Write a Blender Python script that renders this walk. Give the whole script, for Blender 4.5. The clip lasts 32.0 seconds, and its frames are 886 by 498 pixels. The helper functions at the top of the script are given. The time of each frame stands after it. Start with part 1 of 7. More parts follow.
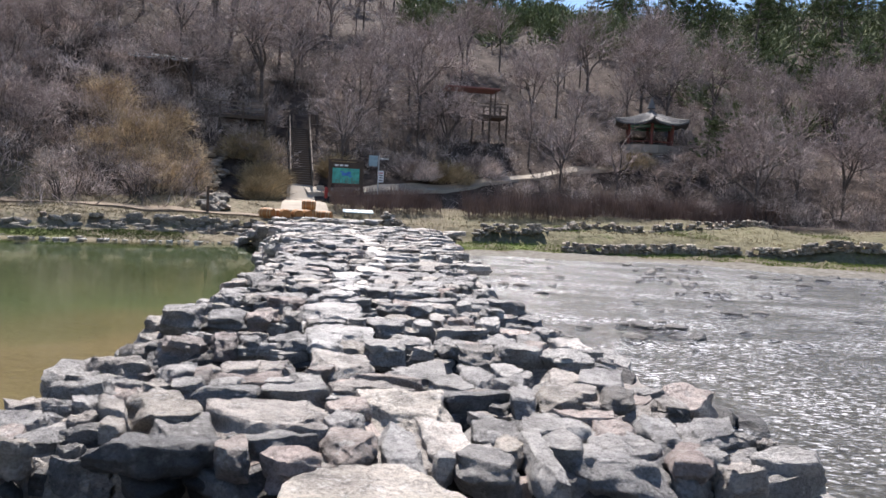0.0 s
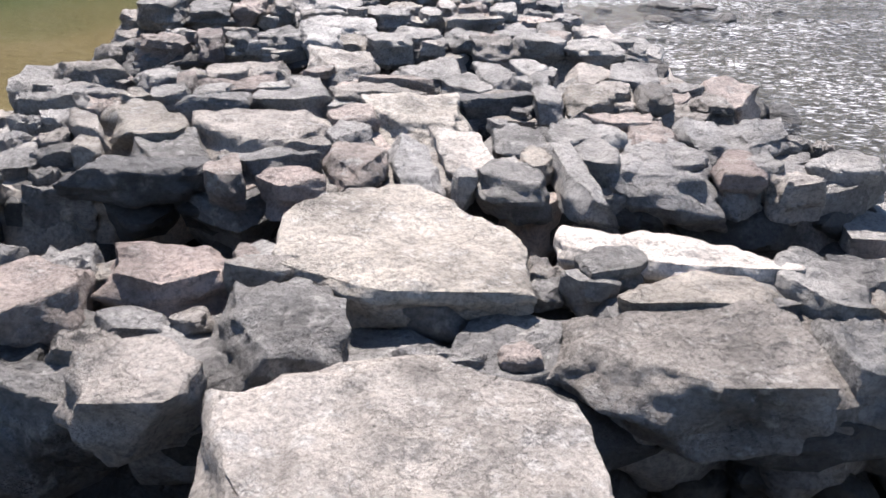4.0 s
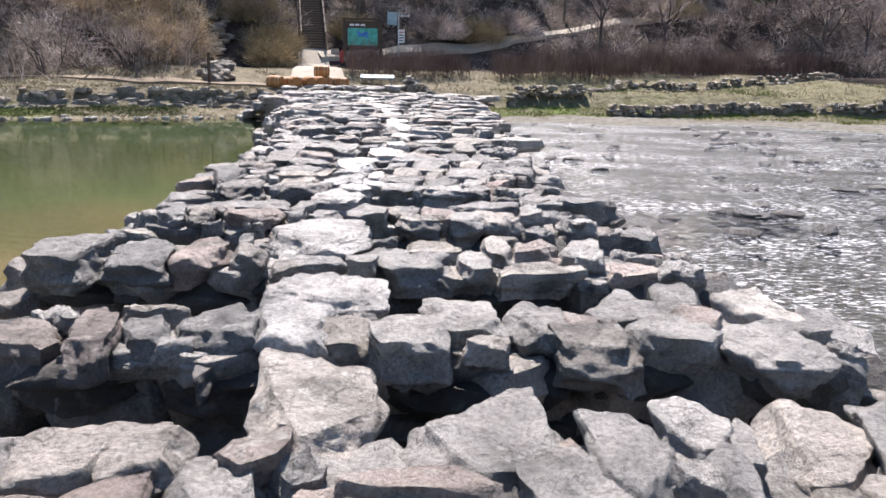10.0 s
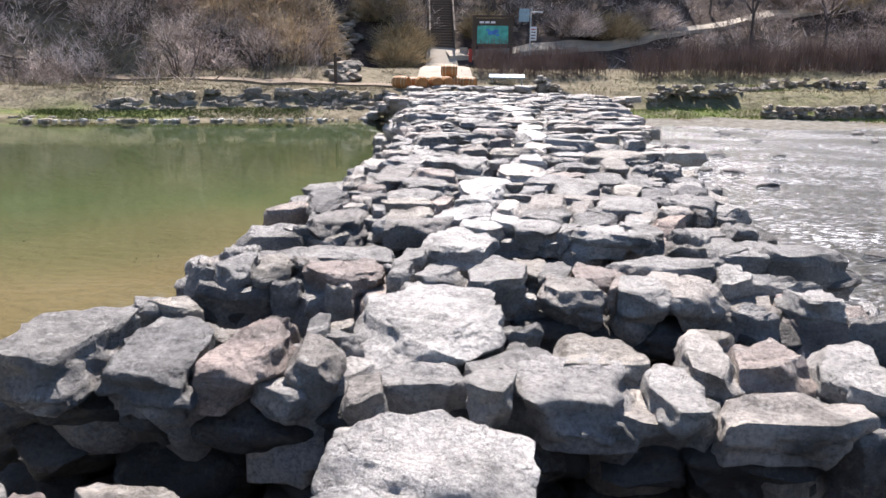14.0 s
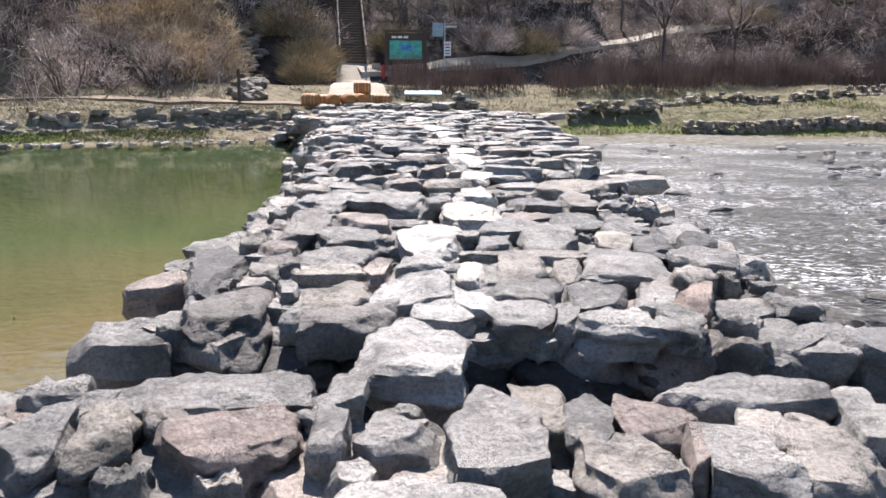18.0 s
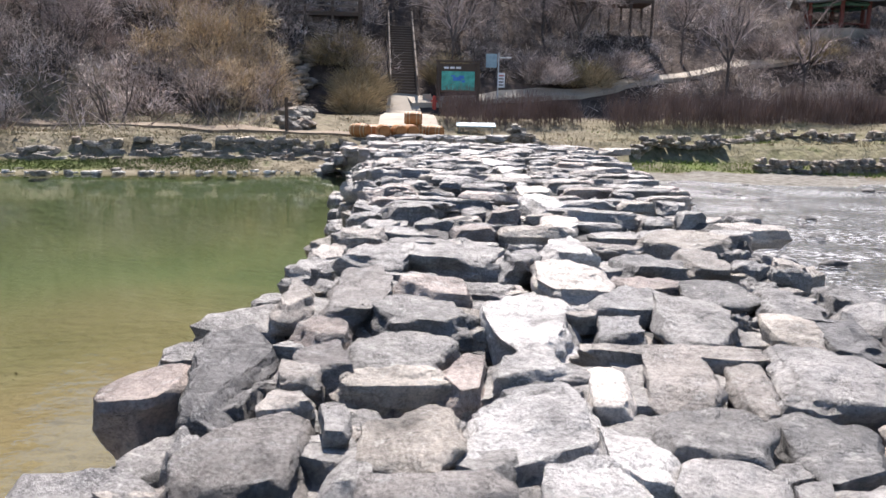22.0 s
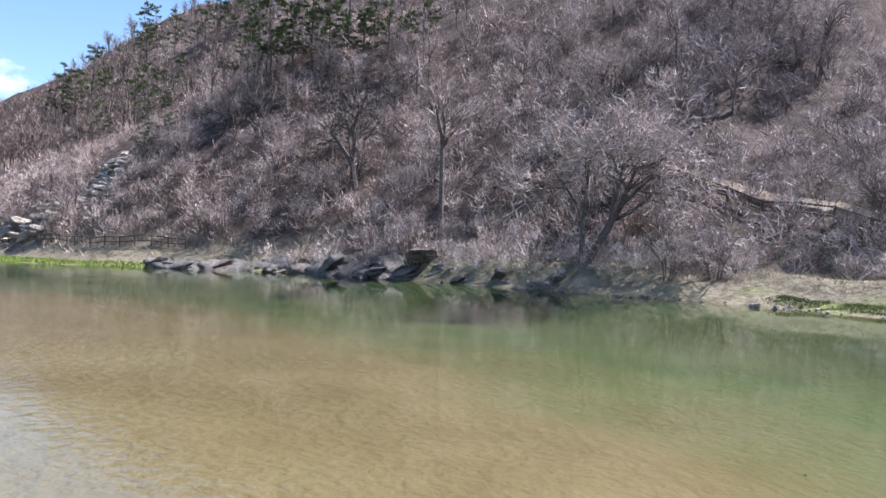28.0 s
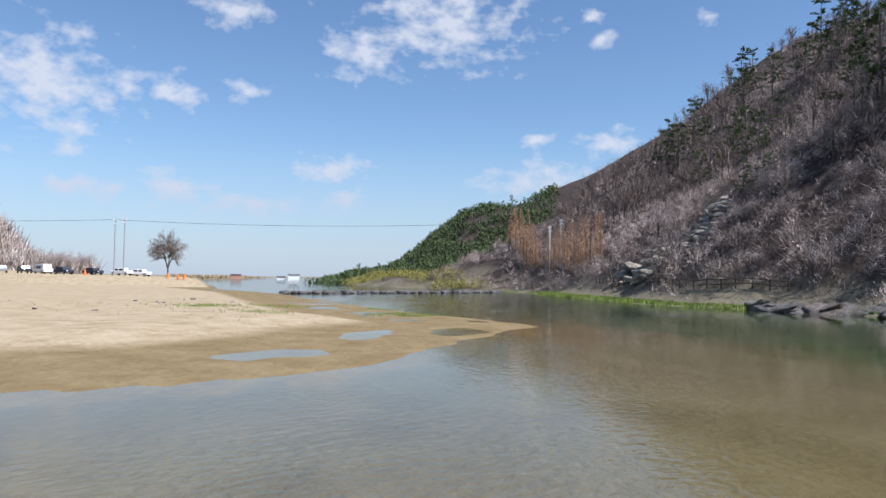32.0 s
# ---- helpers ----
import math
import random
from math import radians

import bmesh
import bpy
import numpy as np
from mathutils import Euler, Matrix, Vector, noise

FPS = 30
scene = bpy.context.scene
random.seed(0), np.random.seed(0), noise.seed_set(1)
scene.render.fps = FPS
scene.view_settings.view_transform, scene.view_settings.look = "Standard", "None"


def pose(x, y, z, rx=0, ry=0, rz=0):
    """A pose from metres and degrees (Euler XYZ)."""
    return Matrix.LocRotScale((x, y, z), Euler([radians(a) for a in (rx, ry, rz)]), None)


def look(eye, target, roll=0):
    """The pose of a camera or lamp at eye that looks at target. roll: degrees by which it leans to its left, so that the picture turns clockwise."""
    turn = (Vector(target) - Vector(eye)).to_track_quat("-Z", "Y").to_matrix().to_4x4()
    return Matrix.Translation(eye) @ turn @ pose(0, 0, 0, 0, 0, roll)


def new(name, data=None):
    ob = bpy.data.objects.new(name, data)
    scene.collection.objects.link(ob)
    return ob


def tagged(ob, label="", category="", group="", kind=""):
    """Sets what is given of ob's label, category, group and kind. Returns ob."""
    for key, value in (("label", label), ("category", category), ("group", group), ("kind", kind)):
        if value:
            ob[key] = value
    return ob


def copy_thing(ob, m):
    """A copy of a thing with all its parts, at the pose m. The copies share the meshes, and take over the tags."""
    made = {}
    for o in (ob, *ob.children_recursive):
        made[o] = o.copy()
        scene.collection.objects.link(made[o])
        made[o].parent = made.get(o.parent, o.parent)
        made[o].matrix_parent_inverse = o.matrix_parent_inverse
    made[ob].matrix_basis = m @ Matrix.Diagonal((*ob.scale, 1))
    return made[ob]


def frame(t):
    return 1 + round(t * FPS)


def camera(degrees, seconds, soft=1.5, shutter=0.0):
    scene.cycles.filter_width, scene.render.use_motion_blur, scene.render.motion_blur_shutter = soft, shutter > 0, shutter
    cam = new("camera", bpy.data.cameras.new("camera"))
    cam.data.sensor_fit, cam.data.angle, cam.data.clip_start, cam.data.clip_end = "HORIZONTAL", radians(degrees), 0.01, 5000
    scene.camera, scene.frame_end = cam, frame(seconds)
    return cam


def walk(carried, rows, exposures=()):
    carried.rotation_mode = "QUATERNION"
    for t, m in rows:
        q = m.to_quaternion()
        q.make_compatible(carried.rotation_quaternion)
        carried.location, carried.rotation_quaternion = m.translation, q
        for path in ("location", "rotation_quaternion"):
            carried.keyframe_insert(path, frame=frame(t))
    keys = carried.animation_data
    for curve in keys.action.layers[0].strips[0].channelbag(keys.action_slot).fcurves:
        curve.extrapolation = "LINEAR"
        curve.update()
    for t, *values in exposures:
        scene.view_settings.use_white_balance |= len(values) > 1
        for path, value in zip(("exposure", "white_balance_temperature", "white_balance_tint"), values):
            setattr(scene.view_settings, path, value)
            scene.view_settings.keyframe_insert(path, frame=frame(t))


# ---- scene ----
cam = camera(60.0, 32.0)
PATH = [
    (0, (0.735, 0.115, 2.691), (0.852, 2.108, 2.569), 3.12),
    (0.5, (0.736, 0.120, 2.683), (0.852, 2.109, 2.499), 3.22),
    (1, (0.726, 0.142, 2.673), (0.846, 2.120, 2.404), 3.30),
    (1.5, (0.719, 0.167, 2.660), (0.849, 2.123, 2.266), 3.25),
    (2, (0.705, 0.199, 2.652), (0.848, 2.114, 2.091), 3.46),
    (2.5, (0.715, 0.264, 2.644), (0.858, 2.126, 1.928), 3.25),
    (4.5, (0.710, 1.089, 2.629), (0.816, 2.871, 1.728), 1.45),
    (5, (0.750, 1.349, 2.597), (0.830, 3.161, 1.755), 1.14),
    (5.5, (0.793, 1.588, 2.583), (0.851, 3.432, 1.813), 2.89),
    (6, (0.745, 1.875, 2.558), (0.812, 3.737, 1.831), 2.00),
    (6.5, (0.721, 2.138, 2.583), (0.782, 4.008, 1.877), 0.84),
    (7, (0.735, 2.446, 2.592), (0.756, 4.321, 1.897), 2.20),
    (7.5, (0.711, 2.766, 2.569), (0.720, 4.671, 1.960), 1.90),
    (8, (0.688, 3.090, 2.597), (0.702, 4.989, 1.971), -0.74),
    (8.5, (0.715, 3.426, 2.572), (0.737, 5.326, 1.949), 1.58),
    (9, (0.721, 3.710, 2.560), (0.745, 5.634, 2.014), 1.82),
    (9.5, (0.688, 4.016, 2.541), (0.734, 5.965, 2.094), 1.25),
    (10, (0.701, 4.330, 2.543), (0.759, 6.274, 2.076), 1.29),
    (10.5, (0.709, 4.628, 2.555), (0.771, 6.565, 2.064), 2.27),
    (11, (0.690, 4.953, 2.548), (0.751, 6.886, 2.038), 1.38),
    (11.5, (0.706, 5.200, 2.550), (0.759, 7.129, 2.026), -0.17),
    (12, (0.761, 5.488, 2.565), (0.785, 7.413, 2.023), 1.84),
    (12.5, (0.744, 5.740, 2.555), (0.741, 7.662, 2.001), 1.42),
    (13, (0.681, 5.984, 2.606), (0.612, 7.902, 2.045), 0.48),
    (13.5, (0.596, 6.270, 2.549), (0.389, 8.192, 2.034), -0.68),
    (14, (0.491, 6.545, 2.539), (0.230, 8.470, 2.064), 0.76),
    (14.5, (0.350, 6.832, 2.505), (0.206, 8.789, 2.120), -1.19),
    (15, (0.290, 7.120, 2.487), (0.180, 9.090, 2.160), -1.13),
    (15.5, (0.229, 7.410, 2.470), (0.143, 9.387, 2.180), 0.46),
    (17.5, (0.060, 8.494, 2.482), (0.042, 10.452, 2.076), 2.03),
    (18, (0.029, 8.740, 2.517), (-0.012, 10.692, 2.084), 0.44),
    (18.5, (0.012, 9.034, 2.464), (-0.123, 10.994, 2.085), 1.71),
    (19, (-0.068, 9.324, 2.430), (-0.211, 11.288, 2.080), 1.94),
    (19.5, (-0.150, 9.627, 2.411), (-0.290, 11.592, 2.064), 0.25),
    (20, (-0.193, 9.901, 2.397), (-0.313, 11.863, 2.026), 0.49),
    (20.5, (-0.281, 10.157, 2.382), (-0.344, 12.107, 1.939), 1.25),
    (21, (-0.384, 10.360, 2.453), (-0.375, 12.303, 1.979), 0.30),
    (21.5, (-0.399, 10.444, 2.457), (-0.381, 12.394, 2.014), 0.66),
    (22, (-0.426, 10.622, 2.427), (-0.578, 12.584, 2.074), 1.29),
    (22.5, (-0.462, 10.691, 2.443), (-0.865, 12.621, 2.107), 0.88),
    (23, (-0.567, 10.811, 2.420), (-1.101, 12.712, 2.103), -0.14),
    (23.5, (-0.643, 10.799, 2.425), (-1.411, 12.621, 2.124), 0.04),
    (24, (-0.684, 10.775, 2.432), (-1.780, 12.424, 2.148), 0.42),
    (24.5, (-0.673, 10.779, 2.431), (-1.975, 12.274, 2.168), 1.06),
    (25, (-0.735, 10.733, 2.431), (-2.237, 12.030, 2.179), 1.12),
    (25.5, (-0.797, 10.688, 2.431), (-2.452, 11.780, 2.173), 0.57),
    (27.5, (-1.045, 10.505, 2.431), (-2.949, 11.114, 2.368), 1.30),
    (28, (-1.045, 10.505, 2.431), (-2.990, 10.970, 2.424), 1.15),
    (28.5, (-1.045, 10.505, 2.431), (-3.036, 10.690, 2.431), 1.21),
    (29, (-1.045, 10.505, 2.431), (-3.040, 10.360, 2.438), 1.04),
    (29.5, (-1.045, 10.505, 2.431), (-3.019, 10.185, 2.438), 0.79),
    (30, (-1.045, 10.505, 2.431), (-3.003, 10.097, 2.433), 1.13),
    (30.5, (-1.045, 10.505, 2.431), (-2.963, 9.938, 2.429), 1.11),
    (31, (-1.045, 10.505, 2.431), (-2.910, 9.784, 2.452), 1.30),
    (31.5, (-1.045, 10.505, 2.431), (-2.844, 9.633, 2.479), 1.17),
    (32, (-1.045, 10.505, 2.431), (-2.787, 9.526, 2.508), 0.82),
]
walk(cam, [(t, look(eye, target, roll)) for t, eye, target, roll in PATH],
     [(0, 1.1, 6550, 16), (2.5, 1.25, 6550, 16), (5, 1.15, 6600, 17), (7, 1.18, 6600, 17), (9, 1.25, 6600, 17), (13, 1.35, 6600, 17), (19, 1.3, 6600, 16), (21, 1.35, 6600, 16), (23, 1.35, 6550, 17),
      (24, 1.5, 6450, 15), (25, 1.75, 6350, 14), (25.5, 1.72, 6250, 15), (28, 1.6, 5950, 18), (29, 1.22, 6000, 17), (30, 0.98, 6000, 16), (32, 0.74, 5900, 14)])

# ---- light ----
SUN_DIR = Vector((-0.06, 0.60, 0.80)).normalized()
world = bpy.data.worlds.new("sky")
scene.world = world
world.use_nodes = True
wn, wl = world.node_tree.nodes, world.node_tree.links
wn.clear()
sky = wn.new("ShaderNodeTexSky")
sky.sky_type = "NISHITA"
sky.sun_disc = False
sky.sun_elevation = math.asin(SUN_DIR.z)
sky.sun_rotation = math.atan2(SUN_DIR.x, SUN_DIR.y)
sky.air_density, sky.dust_density, sky.ozone_density = 1.0, 0.15, 1.6
wsep = wn.new("ShaderNodeSeparateXYZ")


def wmath(op, a, b=None):
    n = wn.new("ShaderNodeMath")
    n.operation = op
    for k, v in enumerate((a, b)):
        if v is None:
            continue
        if isinstance(v, (int, float)):
            n.inputs[k].default_value = v
        else:
            wl.new(v, n.inputs[k])
    return n.outputs[0]


# clouds: cumulus puffs, each a lumpy oval at its azimuth and height in degrees, broken up by noise
wtc = wn.new("ShaderNodeTexCoord")
wl.new(wtc.outputs["Generated"], wsep.inputs[0])
wflat = wmath("SQRT", wmath("ADD", wmath("MULTIPLY", wsep.outputs[0], wsep.outputs[0]), wmath("MULTIPLY", wsep.outputs[1], wsep.outputs[1])))
w_az = wmath("MULTIPLY", wmath("ARCTAN2", wmath("MULTIPLY", wsep.outputs[0], -1.0), wsep.outputs[1]), 57.2958)
w_el = wmath("MULTIPLY", wmath("ARCTAN2", wsep.outputs[2], wflat), 57.2958)
wcomb = wn.new("ShaderNodeCombineXYZ")
wl.new(w_az, wcomb.inputs[0])
wl.new(wmath("MULTIPLY", w_el, 1.5), wcomb.inputs[1])
wnoise = wn.new("ShaderNodeTexNoise")
wnoise.inputs["Scale"].default_value = 0.52
wnoise.inputs["Detail"].default_value = 7.0
wnoise.inputs["Roughness"].default_value = 0.55
wl.new(wcomb.outputs[0], wnoise.inputs["Vector"])
PUFFS = [(119.5, 18.4, 7.0, 3.2), (125.5, 16.4, 3.2, 1.8), (147.5, 12.6, 5.5, 3.6), (139.0, 12.9, 2.0, 1.3), (141.9, 12.8, 1.3, 1.0), (134.0, 13.3, 1.6, 0.8),
         (127.8, 7.8, 2.8, 1.3), (126.5, 5.7, 2.0, 0.9), (112.2, 7.2, 4.6, 1.7), (107.3, 10.0, 2.6, 1.1), (138.7, 6.2, 3.0, 1.4), (112.4, 10.3, 1.5, 0.6),
         (145.6, 8.4, 1.3, 0.7), (134.8, 18.6, 2.6, 1.2), (144.5, 5.9, 3.2, 0.9), (108.5, 18.8, 1.0, 0.6), (107.7, 17.2, 1.0, 0.7), (100.2, 18.3, 1.0, 0.5),
         (133.0, 5.2, 4.0, 0.8), (165.0, 10.0, 8.0, 3.0), (-160.0, 14.0, 10.0, 4.0), (-70.0, 24.0, 9.0, 4.0), (60.0, 38.0, 12.0, 5.0), (-120.0, 30.0, 12.0, 5.0)]
wpuff = -4.0
for pa, pe, ra, re in PUFFS:
    du = wmath("DIVIDE", wmath("SUBTRACT", w_az, pa), ra)
    dv = wmath("DIVIDE", wmath("SUBTRACT", w_el, pe), re)
    wpuff = wmath("MAXIMUM", wmath("SUBTRACT", 1.0, wmath("SQRT", wmath("ADD", wmath("MULTIPLY", du, du), wmath("MULTIPLY", dv, dv)))), wpuff)
wcov = wmath("ADD", wmath("MAXIMUM", wpuff, -0.9), wmath("MULTIPLY", wmath("SUBTRACT", wnoise.outputs[0], 0.5), 3.6))
wramp = wn.new("ShaderNodeValToRGB")
wramp.color_ramp.elements[0].position, wramp.color_ramp.elements[1].position = 0.0, 1.15
wl.new(wcov, wramp.inputs[0])
wmix = wn.new("ShaderNodeMix")
wmix.data_type = "RGBA"
wl.new(wmath("MULTIPLY", wramp.outputs[0], 0.88), wmix.inputs[0])
wclear = wn.new("ShaderNodeVectorMath")
wclear.operation = "MULTIPLY"
wclear.inputs[1].default_value = (1.14, 1.24, 1.28)
wl.new(sky.outputs[0], wclear.inputs[0])
wl.new(wclear.outputs[0], wmix.inputs[6])
wmix.inputs[7].default_value = (7.4, 7.6, 7.9, 1)
# pale haze low in the sky
whaze = wn.new("ShaderNodeMapRange")
whaze.inputs["From Min"].default_value, whaze.inputs["From Max"].default_value = 0.0, 0.17
whaze.inputs["To Min"].default_value, whaze.inputs["To Max"].default_value = 0.8, 0.0
wl.new(wsep.outputs[2], whaze.inputs[0])
wmix2 = wn.new("ShaderNodeMix")
wmix2.data_type = "RGBA"
wl.new(whaze.outputs[0], wmix2.inputs[0])
wl.new(wmix.outputs[2], wmix2.inputs[6])
wmix2.inputs[7].default_value = (4.6, 5.5, 6.7, 1)
wbg = wn.new("ShaderNodeBackground")
wbg.inputs["Strength"].default_value = 0.06
wl.new(wmix2.outputs[2], wbg.inputs["Color"])
wout = wn.new("ShaderNodeOutputWorld")
wl.new(wbg.outputs[0], wout.inputs["Surface"])

sun = new("sun", bpy.data.lights.new("sun", "SUN"))
sun.data.energy, sun.data.angle, sun.data.color = 5.0, radians(0.53), (1.0, 0.96, 0.90)
sun.matrix_world = look((SUN_DIR * 60), (0, 0, 0))


# ---- materials ----
def material(name, colours, scale=1.0, rough=0.85, bump=0.3, bump_scale=None, detail=8.0, vary=0.0, island=0.0, metal=0.0,
             fine=None, stops=None, space="Object", specular=0.3, bump_dist=0.05):
    """A procedural material: a ramp of colours over noise at two scales, with relief from the same noise."""
    m = bpy.data.materials.new(name)
    m.use_nodes = True
    nt = m.node_tree
    n, l = nt.nodes, nt.links
    p = n["Principled BSDF"]
    tc = n.new("ShaderNodeTexCoord")
    no = n.new("ShaderNodeTexNoise")
    no.inputs["Scale"].default_value, no.inputs["Detail"].default_value = scale, detail
    no.inputs["Roughness"].default_value = 0.6
    geo = n.new("ShaderNodeNewGeometry")
    vec = geo.outputs["Position"] if space == "World" else tc.outputs["Object"]
    l.new(vec, no.inputs["Vector"])
    r = n.new("ShaderNodeValToRGB")
    e = r.color_ramp.elements
    stops = stops or [0.3 + 0.4 * k / max(1, len(colours) - 1) for k in range(len(colours))]
    while len(e) < len(colours):
        e.new(0.5)
    for k, c in enumerate(colours):
        e[k].position, e[k].color = stops[k], (*c, 1)
    l.new(no.outputs[0], r.inputs[0])
    colour = r.outputs[0]
    if fine:
        no2 = n.new("ShaderNodeTexNoise")
        no2.inputs["Scale"].default_value, no2.inputs["Detail"].default_value = fine, 4.0
        l.new(vec, no2.inputs["Vector"])
        mp = n.new("ShaderNodeMapRange")
        mp.inputs["From Min"].default_value, mp.inputs["From Max"].default_value = 0.3, 0.7
        mp.inputs["To Min"].default_value, mp.inputs["To Max"].default_value = 0.65, 1.25
        l.new(no2.outputs[0], mp.inputs[0])
        mx = n.new("ShaderNodeVectorMath")
        mx.operation = "SCALE"
        l.new(colour, mx.inputs[0])
        l.new(mp.outputs[0], mx.inputs["Scale"])
        colour = mx.outputs[0]
    if vary or island:
        src = n.new("ShaderNodeObjectInfo").outputs["Random"] if vary else geo.outputs["Random Per Island"]
        amount = vary or island
        mp = n.new("ShaderNodeMapRange")
        mp.inputs["To Min"].default_value, mp.inputs["To Max"].default_value = 1 - amount, 1 + amount
        l.new(src, mp.inputs[0])
        mx = n.new("ShaderNodeVectorMath")
        mx.operation = "SCALE"
        l.new(colour, mx.inputs[0])
        l.new(mp.outputs[0], mx.inputs["Scale"])
        colour = mx.outputs[0]
    l.new(colour, p.inputs["Base Color"])
    p.inputs["Roughness"].default_value, p.inputs["Metallic"].default_value = rough, metal
    p.inputs["Specular IOR Level"].default_value = specular
    if bump:
        nb = n.new("ShaderNodeTexNoise")
        nb.inputs["Scale"].default_value, nb.inputs["Detail"].default_value = bump_scale or scale * 4, 6.0
        l.new(vec, nb.inputs["Vector"])
        b = n.new("ShaderNodeBump")
        b.inputs["Strength"].default_value, b.inputs["Distance"].default_value = bump, bump_dist
        l.new(nb.outputs[0], b.inputs["Height"])
        l.new(b.outputs[0], p.inputs["Normal"])
    return m


def stone_material(name, base, tint, lichen, relief=1.0, rough=0.58):
    """Layered riverside stone: mottled grey, thin veins, cracks, pale lichen on it."""
    m = bpy.data.materials.new(name)
    m.use_nodes = True
    n, l = m.node_tree.nodes, m.node_tree.links
    p = n["Principled BSDF"]
    geo, oi = n.new("ShaderNodeNewGeometry"), n.new("ShaderNodeObjectInfo")
    pos = geo.outputs["Position"]
    big = n.new("ShaderNodeTexNoise")
    big.inputs["Scale"].default_value, big.inputs["Detail"].default_value, big.inputs["Roughness"].default_value = 2.2, 8, 0.6
    l.new(pos, big.inputs["Vector"])
    r = n.new("ShaderNodeValToRGB")
    e = r.color_ramp.elements
    e.new(0.5)
    for k, (s, f) in enumerate(((0.30, 0.40), (0.46, 0.95), (0.64, 1.45))):
        e[k].position, e[k].color = s, (*[min(1, c * f) for c in base], 1)
    l.new(big.outputs[0], r.inputs[0])
    # hue of each stone
    hue = n.new("ShaderNodeValToRGB")
    he = hue.color_ramp.elements
    while len(he) < 6:
        he.new(0.5)
    for k, (at_, c) in enumerate(((0.0, (0.82, 0.82, 0.83)), (0.25, (1.0, 1.0, 1.0)), (0.5, (1.06, 1.0, 0.95)), (0.68, (0.72, 0.73, 0.75)), (0.80, tint), (0.92, (1.1, 1.03, 0.94)))):
        he[k].position, he[k].color = at_, (*c, 1)
    hue.color_ramp.interpolation = "CONSTANT"
    l.new(oi.outputs["Random"], hue.inputs[0])
    mixh = n.new("ShaderNodeMix")
    mixh.data_type, mixh.blend_type = "RGBA", "MULTIPLY"
    mixh.inputs[0].default_value = 1.0
    l.new(r.outputs[0], mixh.inputs[6])
    l.new(hue.outputs[0], mixh.inputs[7])
    # brightness of each stone
    wn1 = n.new("ShaderNodeTexWhiteNoise")
    wn1.noise_dimensions = "1D"
    l.new(oi.outputs["Random"], wn1.inputs["W"])
    br = n.new("ShaderNodeMapRange")
    br.inputs["To Min"].default_value, br.inputs["To Max"].default_value = 0.70, 1.2
    l.new(wn1.outputs[0], br.inputs[0])
    sc = n.new("ShaderNodeVectorMath")
    sc.operation = "SCALE"
    l.new(mixh.outputs[2], sc.inputs[0])
    l.new(br.outputs[0], sc.inputs["Scale"])
    # lichen and mineral bloom
    ln = n.new("ShaderNodeTexNoise")
    ln.inputs["Scale"].default_value, ln.inputs["Detail"].default_value, ln.inputs["Roughness"].default_value = 9.0, 8, 0.75
    l.new(pos, ln.inputs["Vector"])
    lr = n.new("ShaderNodeMapRange")
    lr.inputs["From Min"].default_value, lr.inputs["From Max"].default_value = 0.54, 0.62
    lr.inputs["To Max"].default_value = 0.65
    l.new(ln.outputs[0], lr.inputs[0])
    ml = n.new("ShaderNodeMix")
    ml.data_type = "RGBA"
    ml.inputs[7].default_value = (*lichen, 1)
    l.new(lr.outputs[0], ml.inputs[0])
    l.new(sc.outputs[0], ml.inputs[6])
    # fine speckle
    sp = n.new("ShaderNodeTexNoise")
    sp.inputs["Scale"].default_value, sp.inputs["Detail"].default_value, sp.inputs["Roughness"].default_value = 42.0, 8, 0.75
    l.new(pos, sp.inputs["Vector"])
    spr = n.new("ShaderNodeMapRange")
    spr.inputs["From Min"].default_value, spr.inputs["From Max"].default_value = 0.36, 0.56
    spr.inputs["To Min"].default_value, spr.inputs["To Max"].default_value = 0.58, 1.10
    l.new(sp.outputs[0], spr.inputs[0])
    s2 = n.new("ShaderNodeVectorMath")
    s2.operation = "SCALE"
    l.new(ml.outputs[2], s2.inputs[0])
    l.new(spr.outputs[0], s2.inputs["Scale"])
    stone_colour = s2.outputs[0]
    p.inputs["Roughness"].default_value = rough
    p.inputs["Specular IOR Level"].default_value = 0.5 if rough < 0.7 else 0.3
    # relief: strata, pits and grain
    st = n.new("ShaderNodeTexNoise")
    st.inputs["Scale"].default_value, st.inputs["Detail"].default_value = 8.5, 10
    st.inputs["Roughness"].default_value = 0.7
    mp = n.new("ShaderNodeMapping")
    mp.inputs["Scale"].default_value = (1.0, 0.8, 2.4)
    mp.inputs["Rotation"].default_value = (0.2, 0.12, 0.5)
    l.new(pos, mp.inputs["Vector"])
    l.new(mp.outputs[0], st.inputs["Vector"])
    vo = n.new("ShaderNodeTexVoronoi")
    vo.feature = "DISTANCE_TO_EDGE"
    vo.inputs["Scale"].default_value = 2.3
    vw = n.new("ShaderNodeVectorMath")
    l.new(mp.outputs[0], vw.inputs[0])
    l.new(big.outputs["Color"], vw.inputs[1])
    l.new(vw.outputs[0], vo.inputs["Vector"])
    vr = n.new("ShaderNodeMapRange")
    vr.inputs["From Max"].default_value = 0.035
    l.new(vo.outputs["Distance"], vr.inputs[0])
    # darker colour along the cracks
    cd = n.new("ShaderNodeMapRange")
    cd.inputs["From Max"].default_value = 0.022
    cd.inputs["To Min"].default_value, cd.inputs["To Max"].default_value = 0.68, 1.0
    l.new(vo.outputs["Distance"], cd.inputs[0])
    s3 = n.new("ShaderNodeVectorMath")
    s3.operation = "SCALE"
